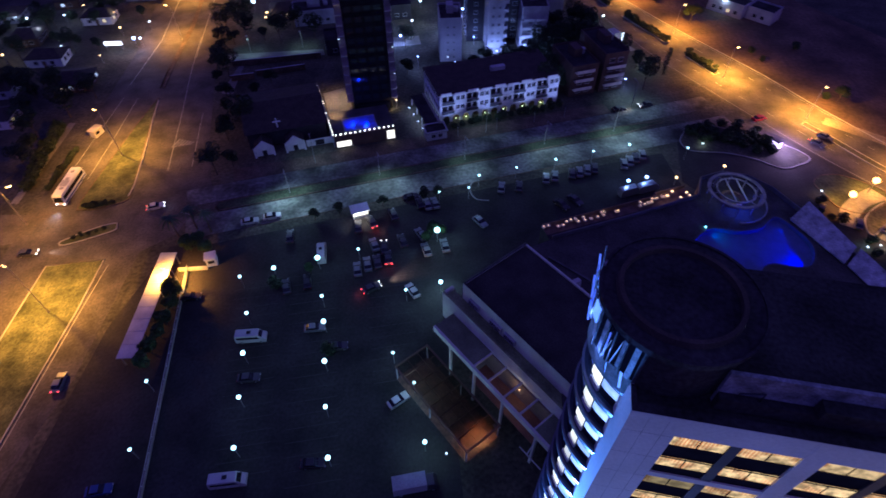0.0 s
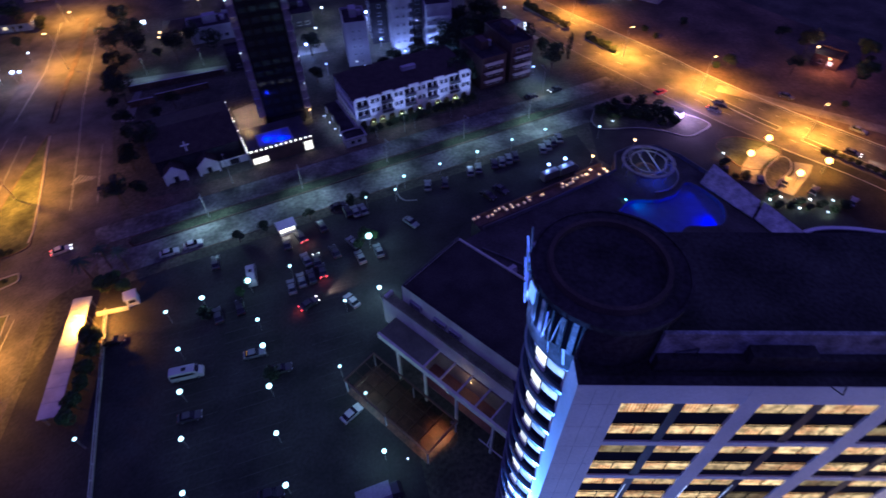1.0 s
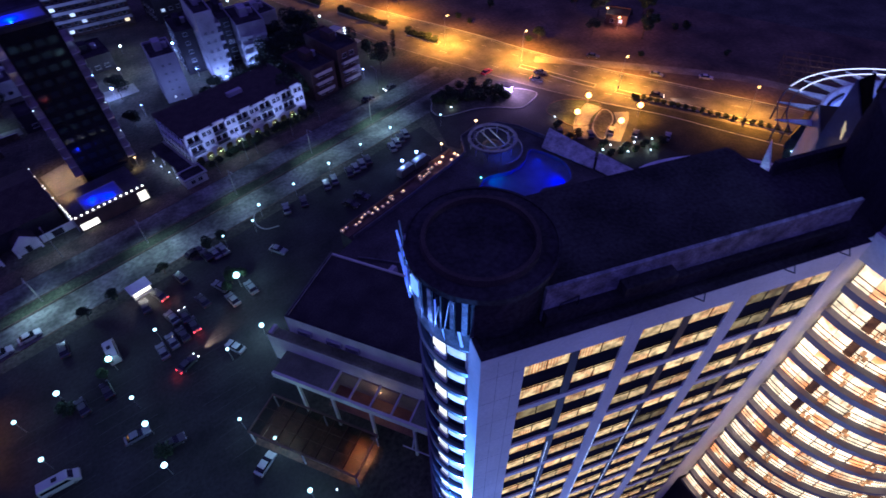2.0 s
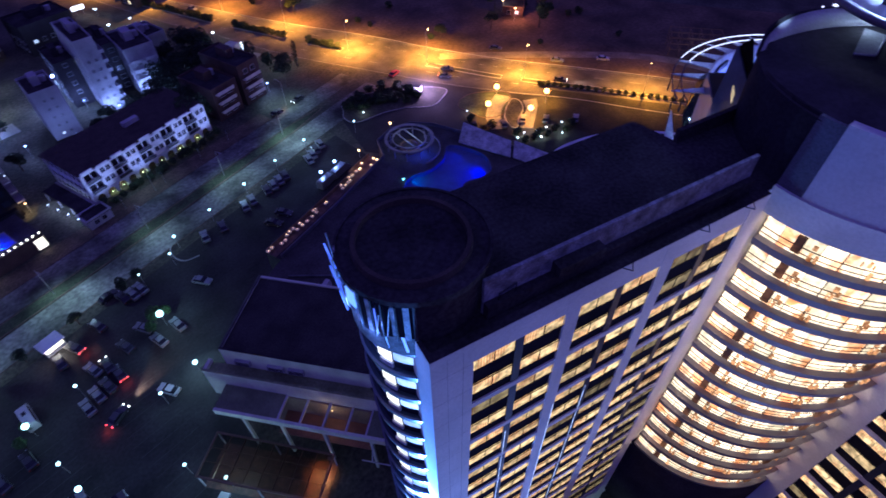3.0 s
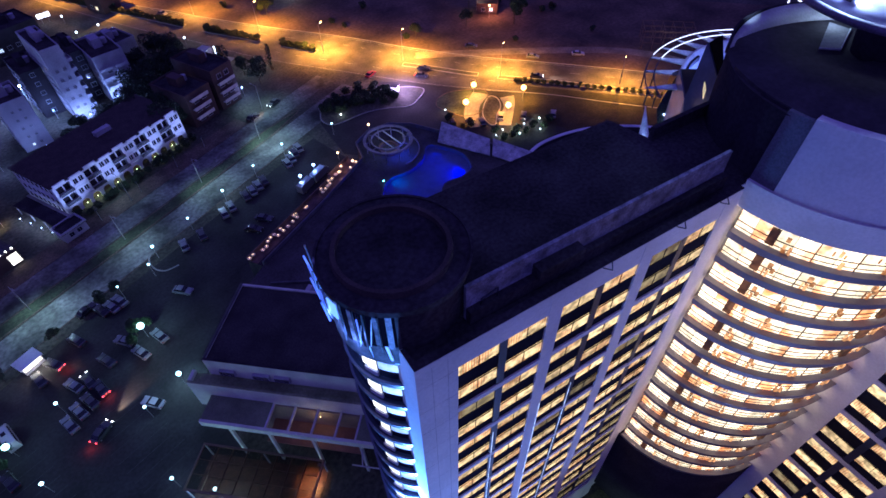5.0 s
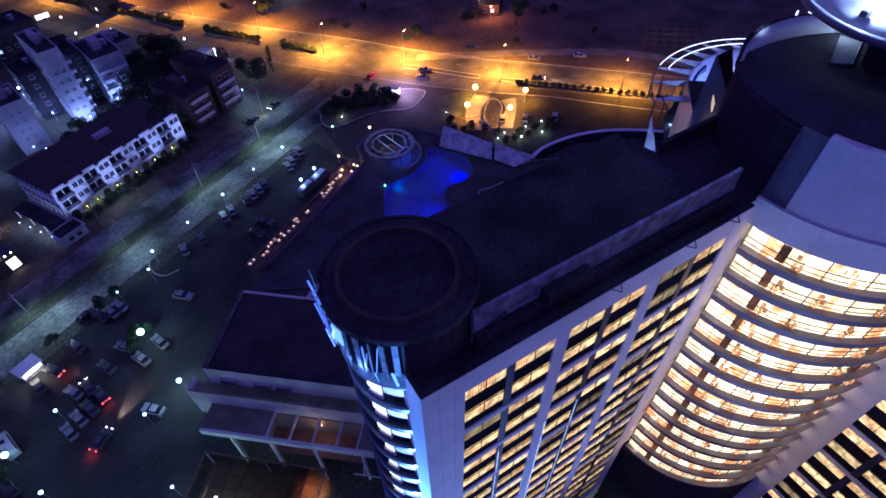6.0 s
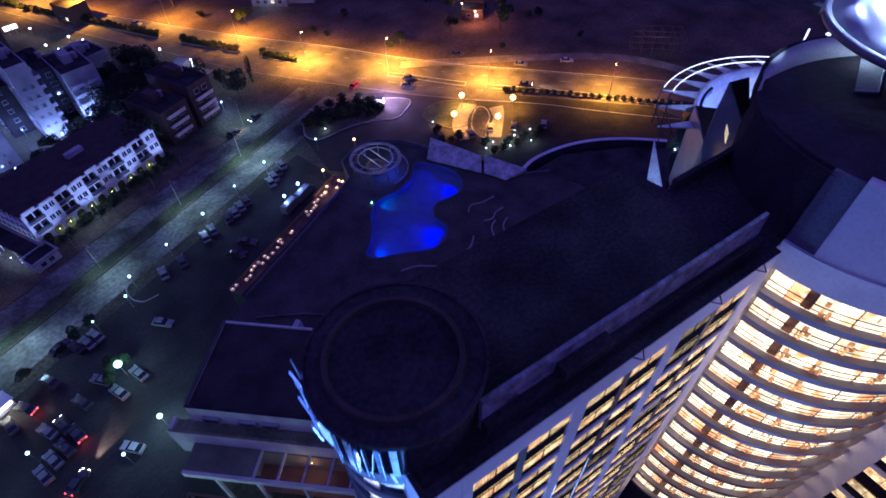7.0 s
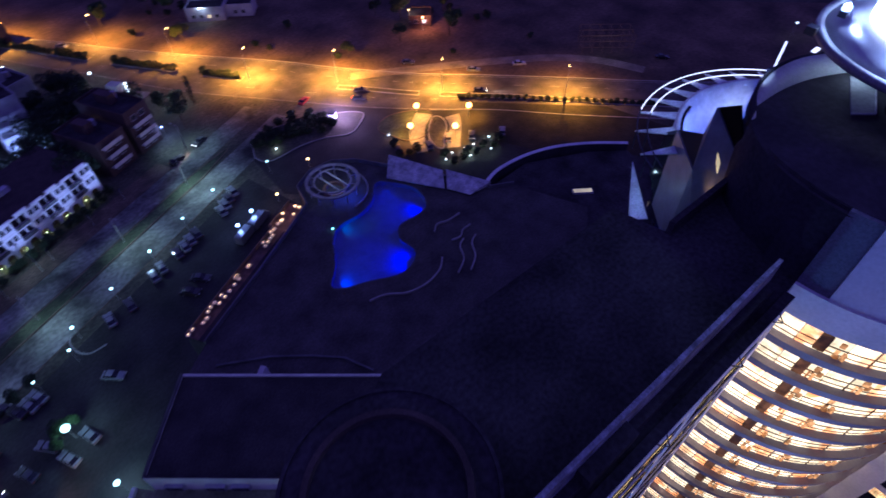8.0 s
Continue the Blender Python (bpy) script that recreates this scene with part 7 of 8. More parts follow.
# hotel floodlights on the ground and low roofs
def flood(u, v, z, watts, color, aim, cone=70):
    p, q = on(HOTEL, u, v, z), on(HOTEL, *aim)
    t = thing("floodlight", turned(p[0], p[1], 0), "small box floodlight on a short post aimed at the hotel", "floodlight", "hotel floodlights")
    part("post", rod(bmesh.new(), (0, 0, 0), (0, 0, z - 0.3), 0.06), POLE, t)
    part("housing", boxes((-0.3, 0.3, -0.25, 0.25, z - 0.45, z - 0.15)), BANDMETAL, t)
    lamp(*p, watts, color, 0.4, cone, q, 0.7)


flood(2, -26, 2.0, 25000, (0.28, 0.42, 1.0), (4, 0, 46), 70)
flood(13, -30, 2.0, 12500, (0.38, 0.47, 1.0), (14, 0, 50), 62)
flood(22, -34, 2.0, 29000, (0.46, 0.50, 1.0), (33, -7, 69), 38)
flood(-4.5, 1.2, 14.0, 60000, (0.16, 0.30, 1.0), (0.2, 2.8, 44), 70)
flood(-3.0, -1.2, 14.0, 34000, (0.16, 0.38, 1.0), (0.4, 0.3, 40), 60)
flood(-1.5, 0.8, 34.0, 120000, (0.14, 0.34, 1.0), (0.3, 2.0, 52), 120)
# bare blue lamps added round the crown to brighten its sign panels
for a_, w_ in ((206, 110), (172, 150)):
    p_ = arc(RC, RR + 1.5, a_, a_ + 1, 1)[0]
    lamp(*on(HOTEL, *p_, 65.6), w_, (0.22, 0.36, 1.0), 0.15)
# ---- cross-street lamps with shielded cool heads ----
for a, b, d, w in ((-38, 9.9, 108, 2000), (-14, 9.9, 108, 1500), (10, 9.9, 108, 950), (34, 9.9, 108, 1300), (56, 9.9, 108, 2200), (-30, 20.4, -72, 500), (20, 20.4, -72, 450), (68, 20.4, -72, 1300)):
    x, y = on2(STREET, a, b)
    t = thing("street_lamp", turned(x, y, 0, d), "slim grey street lamp with a shielded cool head", "street lamp", "cross street lamps")
    part("pole", rod(bmesh.new(), (0, 0, 0), (0, 0, 8.0), 0.10, 0.06, 8), POLE, t)
    part("arm", rod(bmesh.new(), (0, 0, 7.9), (-1.6, 0, 8.2), 0.05), POLE, t)
    h = part("lamp_head", boxes((-2.3, -1.5, -0.16, 0.16, 8.16, 8.3)), POLE, t)
    part("lens", boxes((-2.2, -1.6, -0.1, 0.1, 8.12, 8.16)), BULB_WHITE, h)
    p = t.matrix_world @ Vector((-1.9, 0, 8.0))
    lamp(p.x, p.y, p.z, w * 1.9, (0.62, 0.88, 0.88), 0.2, 140, (*on2(STREET, a, 4.5 if b < 12 else b), 0), 0.9)

# forecourt globe lamps with warm light
for x, y, z in ((108.5, 108.3, 4.2), (100.1, 102.9, 4.2), (118.3, 96.6, 4.2), (108.1, 93.2, 4.2)):
    t = thing("globe_lamp", turned(x, y), "warm yellow globe lamp over the driveway", "lamp post", "driveway lamps")
    part("post", rod(bmesh.new(), (0, 0, 0), (0, 0, z - 0.6), 0.09), POLE, t)
    g = part("globe", ball(bmesh.new(), (0, 0, z), 0.8, 3), glow("driveway_globe", (1.0, 0.42, 0.08), 9.0) if "driveway_globe" not in bpy.data.materials else bpy.data.materials["driveway_globe"], t, "", True)
    g.visible_shadow = False
    lamp(x, y, z, 7200, (1.0, 0.37, 0.025), 0.8, 140, blend=0.8)
for x, y, w in ((98.5, 88.5, 60), (101.8, 89.1, 90), (105.3, 87.9, 90), (108.5, 87.0, 120), (113.9, 85.8, 120), (104.0, 84.5, 90), (96.5, 108.2, 40), (72.0, 128.0, 60), (110, 82, 90)):
    t = thing("garden_light", turned(x, y), "small white garden light among shrubs", "garden light", "garden lights")
    part("stem", rod(bmesh.new(), (0, 0, 0), (0, 0, 0.5), 0.05), POLE, t)
    part("lens", ball(bmesh.new(), (0, 0, 0.65), 0.2), BULB_WHITE, t)
    lamp(x, y, 1.1, w, (0.9, 1.0, 0.7), 0.1)

# ---- bus shelter roof and fence by the car park ----
sh = thing("bus_shelter", turned(-64.9, 80.8, 0, -86.4), "long flat shelter roof lit by a sodium lamp", "shelter")
part("roof", boxes((0, 27.5, 0, 3.6, 3.3, 3.5)), CANVAS, sh, "pale flat shelter roof")
for i in range(1, 9):
    part("seam", boxes((i * 3.05 - 0.04, i * 3.05 + 0.04, 0, 3.6, 3.5, 3.56)), GREYWALL, sh)
for i in range(6):
    part("post", boxes((0.3 + 5.3 * i, 0.45 + 5.3 * i, 0.3, 0.45, 0, 3.3)), POLE, sh)
    part("post", boxes((0.3 + 5.3 * i, 0.45 + 5.3 * i, 3.1, 3.25, 0, 3.3)), POLE, sh)
street_lamp(-58.6, 73.4, 6.4, 170, 1.6, 15000, AVENUE, label="short street lamp with an orange head over the shelter")
fe = thing("fence", turned(-59.2, 79.1, 0, -79.2), "low pale wall and rail along the car park", "fence")
part("plinth", boxes((0, 62, -0.12, 0.12, 0, 0.6)), KERB, fe)
part("rail", boxes((0, 62, -0.04, 0.04, 1.2, 1.3)), CANVAS, fe)
for i in range(22):
    part("post", boxes((i * 2.9, i * 2.9 + 0.1, -0.05, 0.05, 0.6, 1.2)), CANVAS, fe)
kt = thing("gate_hut", turned(-54.8, 79.6, 0, 18), "small white gate hut", "hut")
part("wall", boxes((0, 2.2, 0, 2.2, 0, 2.4)), WHITEWALL, kt)
part("roof", boxes((-0.2, 2.4, -0.2, 2.4, 2.4, 2.6)), WHITEWALL, kt)
part("window", boxes((0.4, 1.8, -0.04, 0.0, 1.0, 1.9)), PANE_DARK, kt)
gw = thing("gate_barrier", turned(-61.0, 78.2, 0, 6), "low pale wall at the car park gate", "wall")
part("wall", boxes((0, 6.5, 0, 0.3, 0, 1.1)), CANVAS, gw)
kh = thing("kiosk", turned(-103.6, 128.4, 0, 76) @ Matrix.Scale(0.8, 4), "small orange-lit kiosk on the verge", "kiosk")
part("wall", boxes((0, 4.2, 0, 2.4, 0, 2.6)), CANVAS, kh)
part("roof", boxes((-0.3, 4.5, -0.3, 2.7, 2.6, 2.85)), mat("kiosk_roof_sheet", (0.55, 0.50, 0.45), 0.7), kh)
part("hatch", boxes((0.6, 2.4, -0.04, 0.0, 1.0, 2.0)), PANE_DARK, kh)


# ---- vehicles ----
PAINTS = {n: mat(n + "_car_paint", c, 0.3, 0.2, big=0.06, small=0.04, size=2, grain=0.3, bump=0, coat=0.6) for n, c in (("white", (0.50, 0.50, 0.50)), ("silver", (0.22, 0.23, 0.24)), ("dark_grey", (0.06, 0.06, 0.065)), ("black", (0.02, 0.02, 0.022)), ("red", (0.35, 0.02, 0.02)), ("blue", (0.04, 0.07, 0.22)))}
LENS_OFF = mat("clear_lens", (0.5, 0.5, 0.5), 0.2, bump=0)
TAIL_OFF = mat("red_lens", (0.25, 0.01, 0.01), 0.3, bump=0)


def hull(stations, half):
    """A body lofted across: profile points (x, z) on the sides; half: half width low and high."""
    bm = bmesh.new()
    rows_ = []
    zs = [z for _, z in stations]
    lo, hi = min(zs), max(zs)
    for s_ in (-1, -0.86, 0.86, 1):
        ring = []
        for x, z in stations:
            f = (z - lo) / (hi - lo)
            w = half[0] + (half[1] - half[0]) * f
            zz = z - (0.05 if abs(s_) == 1 and z > lo + 0.1 else 0)
            ring.append(bm.verts.new((x, s_ * w, zz)))
        rows_.append(ring)
    k = len(stations)
    for a, b in zip(rows_, rows_[1:]):
        for i in range(k):
            bm.faces.new((a[i], a[(i + 1) % k], b[(i + 1) % k], b[i]))
    bm.faces.new(rows_[0])
    bm.faces.new(rows_[-1][::-1])
    bmesh.ops.recalc_face_normals(bm, faces=bm.faces)
    return bm


BODY = [(-2.15, 0.35), (-2.2, 0.62), (-2.1, 0.9), (-1.2, 0.95), (1.0, 0.93), (1.95, 0.8), (2.15, 0.6), (2.1, 0.33), (1.75, 0.25), (-1.8, 0.25)]
CABIN = [(-1.75, 0.93), (-1.2, 1.38), (-0.9, 1.44), (0.15, 1.43), (0.95, 0.92)]
ROOF_P = [(-1.15, 1.40), (-0.9, 1.47), (0.12, 1.46), (0.2, 1.41)]
VANB = [(-3.0, 0.4), (-3.05, 1.6), (-2.95, 2.5), (-2.6, 2.62), (1.6, 2.6), (2.3, 1.75), (3.0, 1.3), (3.1, 0.8), (3.0, 0.38)]
tyre_bm = rod(bmesh.new(), (0, -0.1, 0), (0, 0.1, 0), 0.32, n=14)
tyre_me = mesh_of("wheel", tyre_bm, RUBBER)
rim_me = mesh_of("rim", rod(bmesh.new(), (0, -0.115, 0), (0, 0.115, 0), 0.19, n=10), STEEL)


def wheels(t, xs, y, k=1.0):
    for x in xs:
        for s_ in (-1, 1):
            w = part_at("wheel", tyre_me, t, Matrix.Translation((x, s_ * y, 0.32 * k)) @ Matrix.Scale(k, 4))
            part_at("rim", rim_me, w, pose(0, 0, 0))


def make_car(paint, head=False, tail=False):
    t = thing("car", turned(0, 0), f"{paint.replace('_', ' ')} parked car on the asphalt", "car", "cars")
    part("body", hull(BODY, (0.86, 0.84)), PAINTS[paint], t)
    part("glasshouse", hull(CABIN, (0.80, 0.66)), CARGLASS, t, "dark car glass")
    part("roof", hull(ROOF_P, (0.68, 0.62)), PAINTS[paint], t)
    wheels(t, (-1.35, 1.35), 0.78)
    for s_ in (-1, 1):
        part("headlight", boxes((2.03, 2.17, s_ * 0.62 - 0.17, s_ * 0.62 + 0.17, 0.56, 0.70)), HEAD if head else LENS_OFF, t)
        part("tail_light", boxes((-2.22, -2.1, s_ * 0.66 - 0.14, s_ * 0.66 + 0.14, 0.66, 0.82)), RED if tail else TAIL_OFF, t)
    return t


def make_van(paint="white"):
    t = thing("minibus", turned(0, 0), f"{paint} minibus parked in the car park", "minibus", "minibuses")
    part("body", hull(VANB, (0.98, 0.9)), PAINTS[paint], t)
    part("side_glass", hull([(-2.7, 1.5), (-2.7, 2.15), (1.45, 2.15), (1.9, 1.5)], (0.985, 0.965)), CARGLASS, t)
    part("windscreen", hull([(1.72, 2.4), (2.28, 1.8), (2.36, 1.84), (1.8, 2.46)], (0.8, 0.72)), CARGLASS, t)
    part("roof_hatch", boxes((-0.6, 0.2, -0.35, 0.35, 2.6, 2.72)), DARKWALL, t)
    wheels(t, (-1.9, 2.05), 0.88, 1.1)
    for s_ in (-1, 1):
        part("headlight", boxes((2.98, 3.12, s_ * 0.7 - 0.14, s_ * 0.7 + 0.14, 0.8, 1.0)), LENS_OFF, t)
    return t


protos = {p: make_car(p) for p in PAINTS}
used = set()


def park(paint, x, y, deg, z=0.02, label=None):
    m = turned(x, y, z, deg)
    if paint in used:
        return copy_thing(protos[paint], m)
    used.add(paint)
    protos[paint].matrix_world = m
    return protos[paint]


rnd = random.Random(12)
for paint, x, y, d in (("dark_grey", -37.5, 51.4, 6), ("silver", -26.9, 63.2, 8), ("dark_grey", -21.5, 58.8, 10), ("white", -8.2, 47.4, 38), ("white", -7.2, 73.4, 124), ("white", -48.9, 94.3, 16), ("white", -43.8, 96.2, 16), ("dark_grey", -37.8, 89.3, 100), ("black", -30.9, 75.4, 104), ("dark_grey", -35.3, 73.9, 108), ("black", -21.9, 35.3, 5), ("black", -55.5, 70.8, 8), ("silver", -20.2, 79.3, 102), ("silver", -18.1, 80.9, 104), ("dark_grey", -15.9, 81.6, 106), ("silver", -17.2, 87.0, 112), ("dark_grey", -21.8, 92.9, 100), ("silver", -6.3, 90.7, 122), ("silver", -4.8, 85.7, 108), ("silver", -0.5, 87.1, 104), ("dark_grey", -10.6, 88.4, 110), ("black", -7.2, 101.7, 108), ("silver", -5.3, 101.3, 108), ("silver", -3.4, 101.8, 108), ("dark_grey", -13.6, 97.4, 112), ("black", -9.6, 104.0, 20)):
    park(paint, x, y, d)
# rows beside the cross street
for i, (a, b) in enumerate(((15.5, -4.0), (20.1, -5.0), (28.2, -4.0), (30.8, -3.8), (35.6, -4.2), (37.9, -4.2), (40.2, -4.0), (42.4, -3.9), (51.0, -4.5), (53.2, -3.8), (55.4, -3.1), (57.9, -2.4))):
    park("silver" if i % 3 != 1 else "dark_grey", *on2(STREET, a, b - 0.6), 17.8 + 66)
for a in (6, 27.8, 31.8):
    park(rnd.choice(("dark_grey", "black", "black", "silver")), *on2(STREET, a, -15.0 + rnd.uniform(-0.3, 0.3)), 17.8 - 70)
# forecourt, coast road, far pavement
for paint, x, y, d in (("dark_grey", 100.2, 96.2, 60), ("silver", 106.5, 94.4, 40), ("dark_grey", 111.5, 90.0, 38), ("black", 93.5, 101.5, 60), ("silver", 118.5, 84.5, 36), ("red", 92.6, 141.0, 20), ("black", 51.6, 145.3, 18), ("silver", 60.4, 236, -68), ("white", 152.6, 102.6, -46), ("dark_grey", 130, 132, -50), ("silver", 140, 112, -53), ("black", 186, 68, -54), ("dark_grey", 108, 132, -52)):
    park(paint, x, y, d)
for paint in list(protos):
    if paint not in used:
        park(paint, -60 + 3, 30, 12)
white_run = make_car("white", True, True)
white_run.matrix_world = turned(-74.4, 99.2, 0.03, 22)
tagged(white_run, "white car with its lights on at the crossing")
red_run = make_car("silver", False, True)
red_run.matrix_world = turned(-73.9, 49.6, 0.03, 97)
tagged(red_run, "silver car with red tail lights on the avenue")
for x, y, d, hd, tl, w in ((104.6, 128.9, -50, False, True, 0), (60.2, 147.9, -162, True, False, 900), (-16.3, 74.0, 33, True, True, 1300), (-13.5, 83.0, 100, False, True, 0), (-14.7, 86.2, 100, True, False, 160), (-18.7, 94.6, 118, False, True, 0), (-98.4, 82.6, 10, True, False, 500), (131.4, 102.6, -50, True, False, 900)):
    c = make_car("dark_grey", hd, tl)
    c.matrix_world = turned(x, y, 0.03, d)
    tagged(c, "dark car with its lights switched on")
    if w:
        a, b = c.matrix_world @ Vector((2.6, 0, 0.75)), c.matrix_world @ Vector((14, 0, 0))
        lamp(*a, w * 5, (1.0, 0.62, 0.40), 0.1, 40, tuple(b))
    if tl and -30 < x < 0:
        lamp(*(c.matrix_world @ Vector((-2.9, 0, 0.7))), 45, (1.0, 0.08, 0.05), 0.1)
van = make_van()
van.matrix_world = turned(-39.3, 60.4, 0.02, 6)
for x, y, d in ((-35.6, 31.9, 8), (-29.1, 83.8, 100)):
    copy_thing(van, turned(x, y, 0.02, d))
bx = thing("box_truck", turned(-4.4, 31.9, 0.02, 12), "long grey box truck parked by the annexe", "truck")
part("box", boxes((-3.4, 2.2, -1.2, 1.2, 0.9, 3.4)), GREYWALL, bx)
part("cab", hull([(2.3, 0.5), (2.3, 2.5), (3.5, 2.45), (4.1, 1.5), (4.15, 0.5)], (1.1, 1.0)), PAINTS["dark_grey"], bx)
part("chassis", boxes((-3.4, 4.0, -0.9, 0.9, 0.45, 0.9)), DARKWALL, bx)
wheels(bx, (-2.2, 3.2), 1.0, 1.4)
bus = thing("coach", turned(-99.2, 105.2, 0.03, -87), "white coach with lit headlights on the avenue", "coach")
part("body", hull([(-6.0, 0.5), (-6.05, 2.0), (-5.9, 3.3), (-5.6, 3.45), (5.7, 3.4), (6.0, 2.2), (6.1, 1.2), (6.05, 0.5)], (1.27, 1.22)), mat("coach_white", (0.78, 0.77, 0.75), 0.4, big=0.06, small=0.05, size=2, grain=0.3, bump=0), bus)
part("side_glass", hull([(-5.6, 1.7), (-5.6, 2.75), (5.3, 2.75), (5.5, 1.7)], (1.28, 1.265)), CARGLASS, bus)
part("windscreen", hull([(5.86, 1.3), (5.82, 2.9), (6.0, 2.4), (6.1, 1.4)], (1.15, 1.1)), CARGLASS, bus)
for x in (-4.3, -1.4, 2.4):
    part("roof_hatch", boxes((x, x + 0.9, -0.45, 0.45, 3.4, 3.52)), GREYWALL, bus)
part("air_unit", boxes((-0.2, 2.0, -0.8, 0.8, 3.4, 3.62)), GREYWALL, bus)
part("stripe", boxes((-5.9, 5.9, -1.285, 1.285, 0.75, 1.2)), PAINTS["blue"], bus)
wheels(bus, (-3.6, 4.2), 1.12, 1.55)
for s_ in (-1, 1):
    part("headlight", boxes((6.03, 6.14, s_ * 0.95 - 0.16, s_ * 0.95 + 0.16, 0.75, 0.95)), HEAD, bus)
a, b = bus.matrix_world @ Vector((6.8, 0, 0.9)), bus.matrix_world @ Vector((18, 0, 0))
lamp(*a, 1600, (0.9, 0.9, 1.0), 0.2, 60, tuple(b))
# lit service vans by the dining terrace
for x, y in ((46.8, 106.6), (51.8, 108.2)):
    t = thing("catering_van", turned(x, y, 0.02, 22), "silver service van under a blue-white work lamp", "van", "service vans")
    part("body", hull(VANB, (0.98, 0.9)), PAINTS["silver"], t)
    part("windscreen", hull([(1.72, 2.4), (2.28, 1.8), (2.36, 1.84), (1.8, 2.46)], (0.8, 0.72)), CARGLASS, t)
    wheels(t, (-1.9, 2.05), 0.88, 1.1)
    wl = thing("work_lamp", turned(x - 0.6, y + 1.4), "bright blue-white work lamp on a stand", "work lamp", "work lamps")
    part("stand", rod(bmesh.new(), (0, 0, 0), (0, 0, 3.2), 0.05), POLE, wl)
    part("lens", ball(bmesh.new(), (0, 0, 3.4), 0.42), BULB_BLUE, wl)
    lamp(x - 0.6, y + 1.4, 3.9, 380, (0.35, 0.5, 1.0), 0.4)
for x, y, z, r in ((59.4, 110.6, 2.2, .3),):
    t = thing("globe_lamp", turned(x, y), "warm globe lamp beside the terrace", "lamp post", "terrace lamps")
    part("post", rod(bmesh.new(), (0, 0, 0), (0, 0, z), 0.06), POLE, t)
    part("globe", ball(bmesh.new(), (0, 0, z + r), r), BULB_WARM, t)
    lamp(x, y, z + r + 0.5, 120, WARM, 0.2)
# small petrol-blue kiosk with a lit front in the car park
kp = thing("ticket_kiosk", turned(-21.6, 96.6, 0, 20), "small kiosk with a bright lit front", "kiosk")
part("wall", boxes((-2, 2, 0, 2.2, 0, 2.5)), GREYWALL, kp)
part("roof", boxes((-2.3, 2.3, -0.8, 2.4, 2.5, 2.7)), WHITEWALL, kp)
part("lit_front", boxes((-1.8, 1.8, -0.06, -0.004, 1.0, 2.3)), bpy.data.materials["lit_entry_glass"], kp)
lamp(-21.4, 95.0, 2.2, 260, (1.0, 0.80, 0.6), 0.2)


# ---- trees, palms, shrubs ----
def leaf_cloud(seed, rx, rz, n, size):
    """Many small leaf clumps in an uneven crown."""
    r = random.Random(seed)
    lobes = [(Vector((r.uniform(-1, 1) * rx * 0.6, r.uniform(-1, 1) * rx * 0.6, r.uniform(-0.5, 0.7) * rz)), r.uniform(0.45, 0.75)) for _ in range(7)]
    bm = bmesh.new()
    for _ in range(n):
        c, k = r.choice(lobes)
        d = Vector((r.gauss(0, 1), r.gauss(0, 1), r.gauss(0, 1))).normalized()
        p = c + Vector((d.x * rx * k, d.y * rx * k, d.z * rz * k)) * r.uniform(0.7, 1.0)
        q = Euler((r.uniform(0, 6.28), r.uniform(0, 6.28), r.uniform(0, 6.28))).to_matrix()
        s_ = size * r.uniform(0.6, 1.3)
        vs = [bm.verts.new(p + q @ Vector(v) * s_) for v in ((-0.5, 0, 0), (0, -0.32, 0.08), (0.5, 0, 0), (0, 0.32, 0.08))]
        bm.faces.new(vs)
    return bm


def make_tree(seed, h, rx, rz, leaf=LEAF, label="round-crowned street tree in the dark"):
    r = random.Random(seed)
    t = thing("tree", turned(0, 0), label, "tree", "trees")
    bm = bmesh.new()
    rod(bm, (0, 0, 0), (0.1, 0.05, h * 0.55), 0.2, 0.13)
    for i in range(5):
        a = 1.26 * i + r.uniform(-0.3, 0.3)
        rod(bm, (0.1, 0.05, h * r.uniform(0.4, 0.55)), (rx * 0.55 * math.cos(a), rx * 0.55 * math.sin(a), h * r.uniform(0.7, 0.85)), 0.09, 0.03, 6)
    part("trunk", bm, BARK, t)
    crown = leaf_cloud(seed, rx, rz, 1100, 0.66)
    for v in crown.verts:
        v.co.z += h - rz * 0.6
    part("crown", crown, leaf, t)
    return t


def make_palm(seed, h=7.0):
    r = random.Random(seed)
    t = thing("palm_tree", turned(0, 0), "tall palm with a ragged crown of fronds", "palm", "palms")
    part("trunk", rod(bmesh.new(), (0, 0, 0), (0.2, 0.1, h), 0.22, 0.15), BARK, t)
    bm = bmesh.new()
    for i in range(16):
        a, up = 0.393 * i + r.uniform(-0.2, 0.2), r.uniform(0.1, 1.0)
        prev = None
        for k in range(6):
            s_ = k / 5
            rad = 2.6 * s_
            z = h + up * 1.2 * s_ - 1.9 * s_ * s_
            w = 0.34 * (1 - s_ * 0.8)
            c = Vector((0.2 + rad * math.cos(a), 0.1 + rad * math.sin(a), z))
            n = Vector((-math.sin(a), math.cos(a), 0)) * w
            cur = (bm.verts.new(c - n - Vector((0, 0, w * 0.4))), bm.verts.new(c), bm.verts.new(c + n - Vector((0, 0, w * 0.4))))
            if prev:
                bm.faces.new((prev[0], prev[1], cur[1], cur[0]))
                bm.faces.new((prev[1], prev[2], cur[2], cur[1]))
            prev = cur
    part("fronds", bm, LEAF, t)
    return t


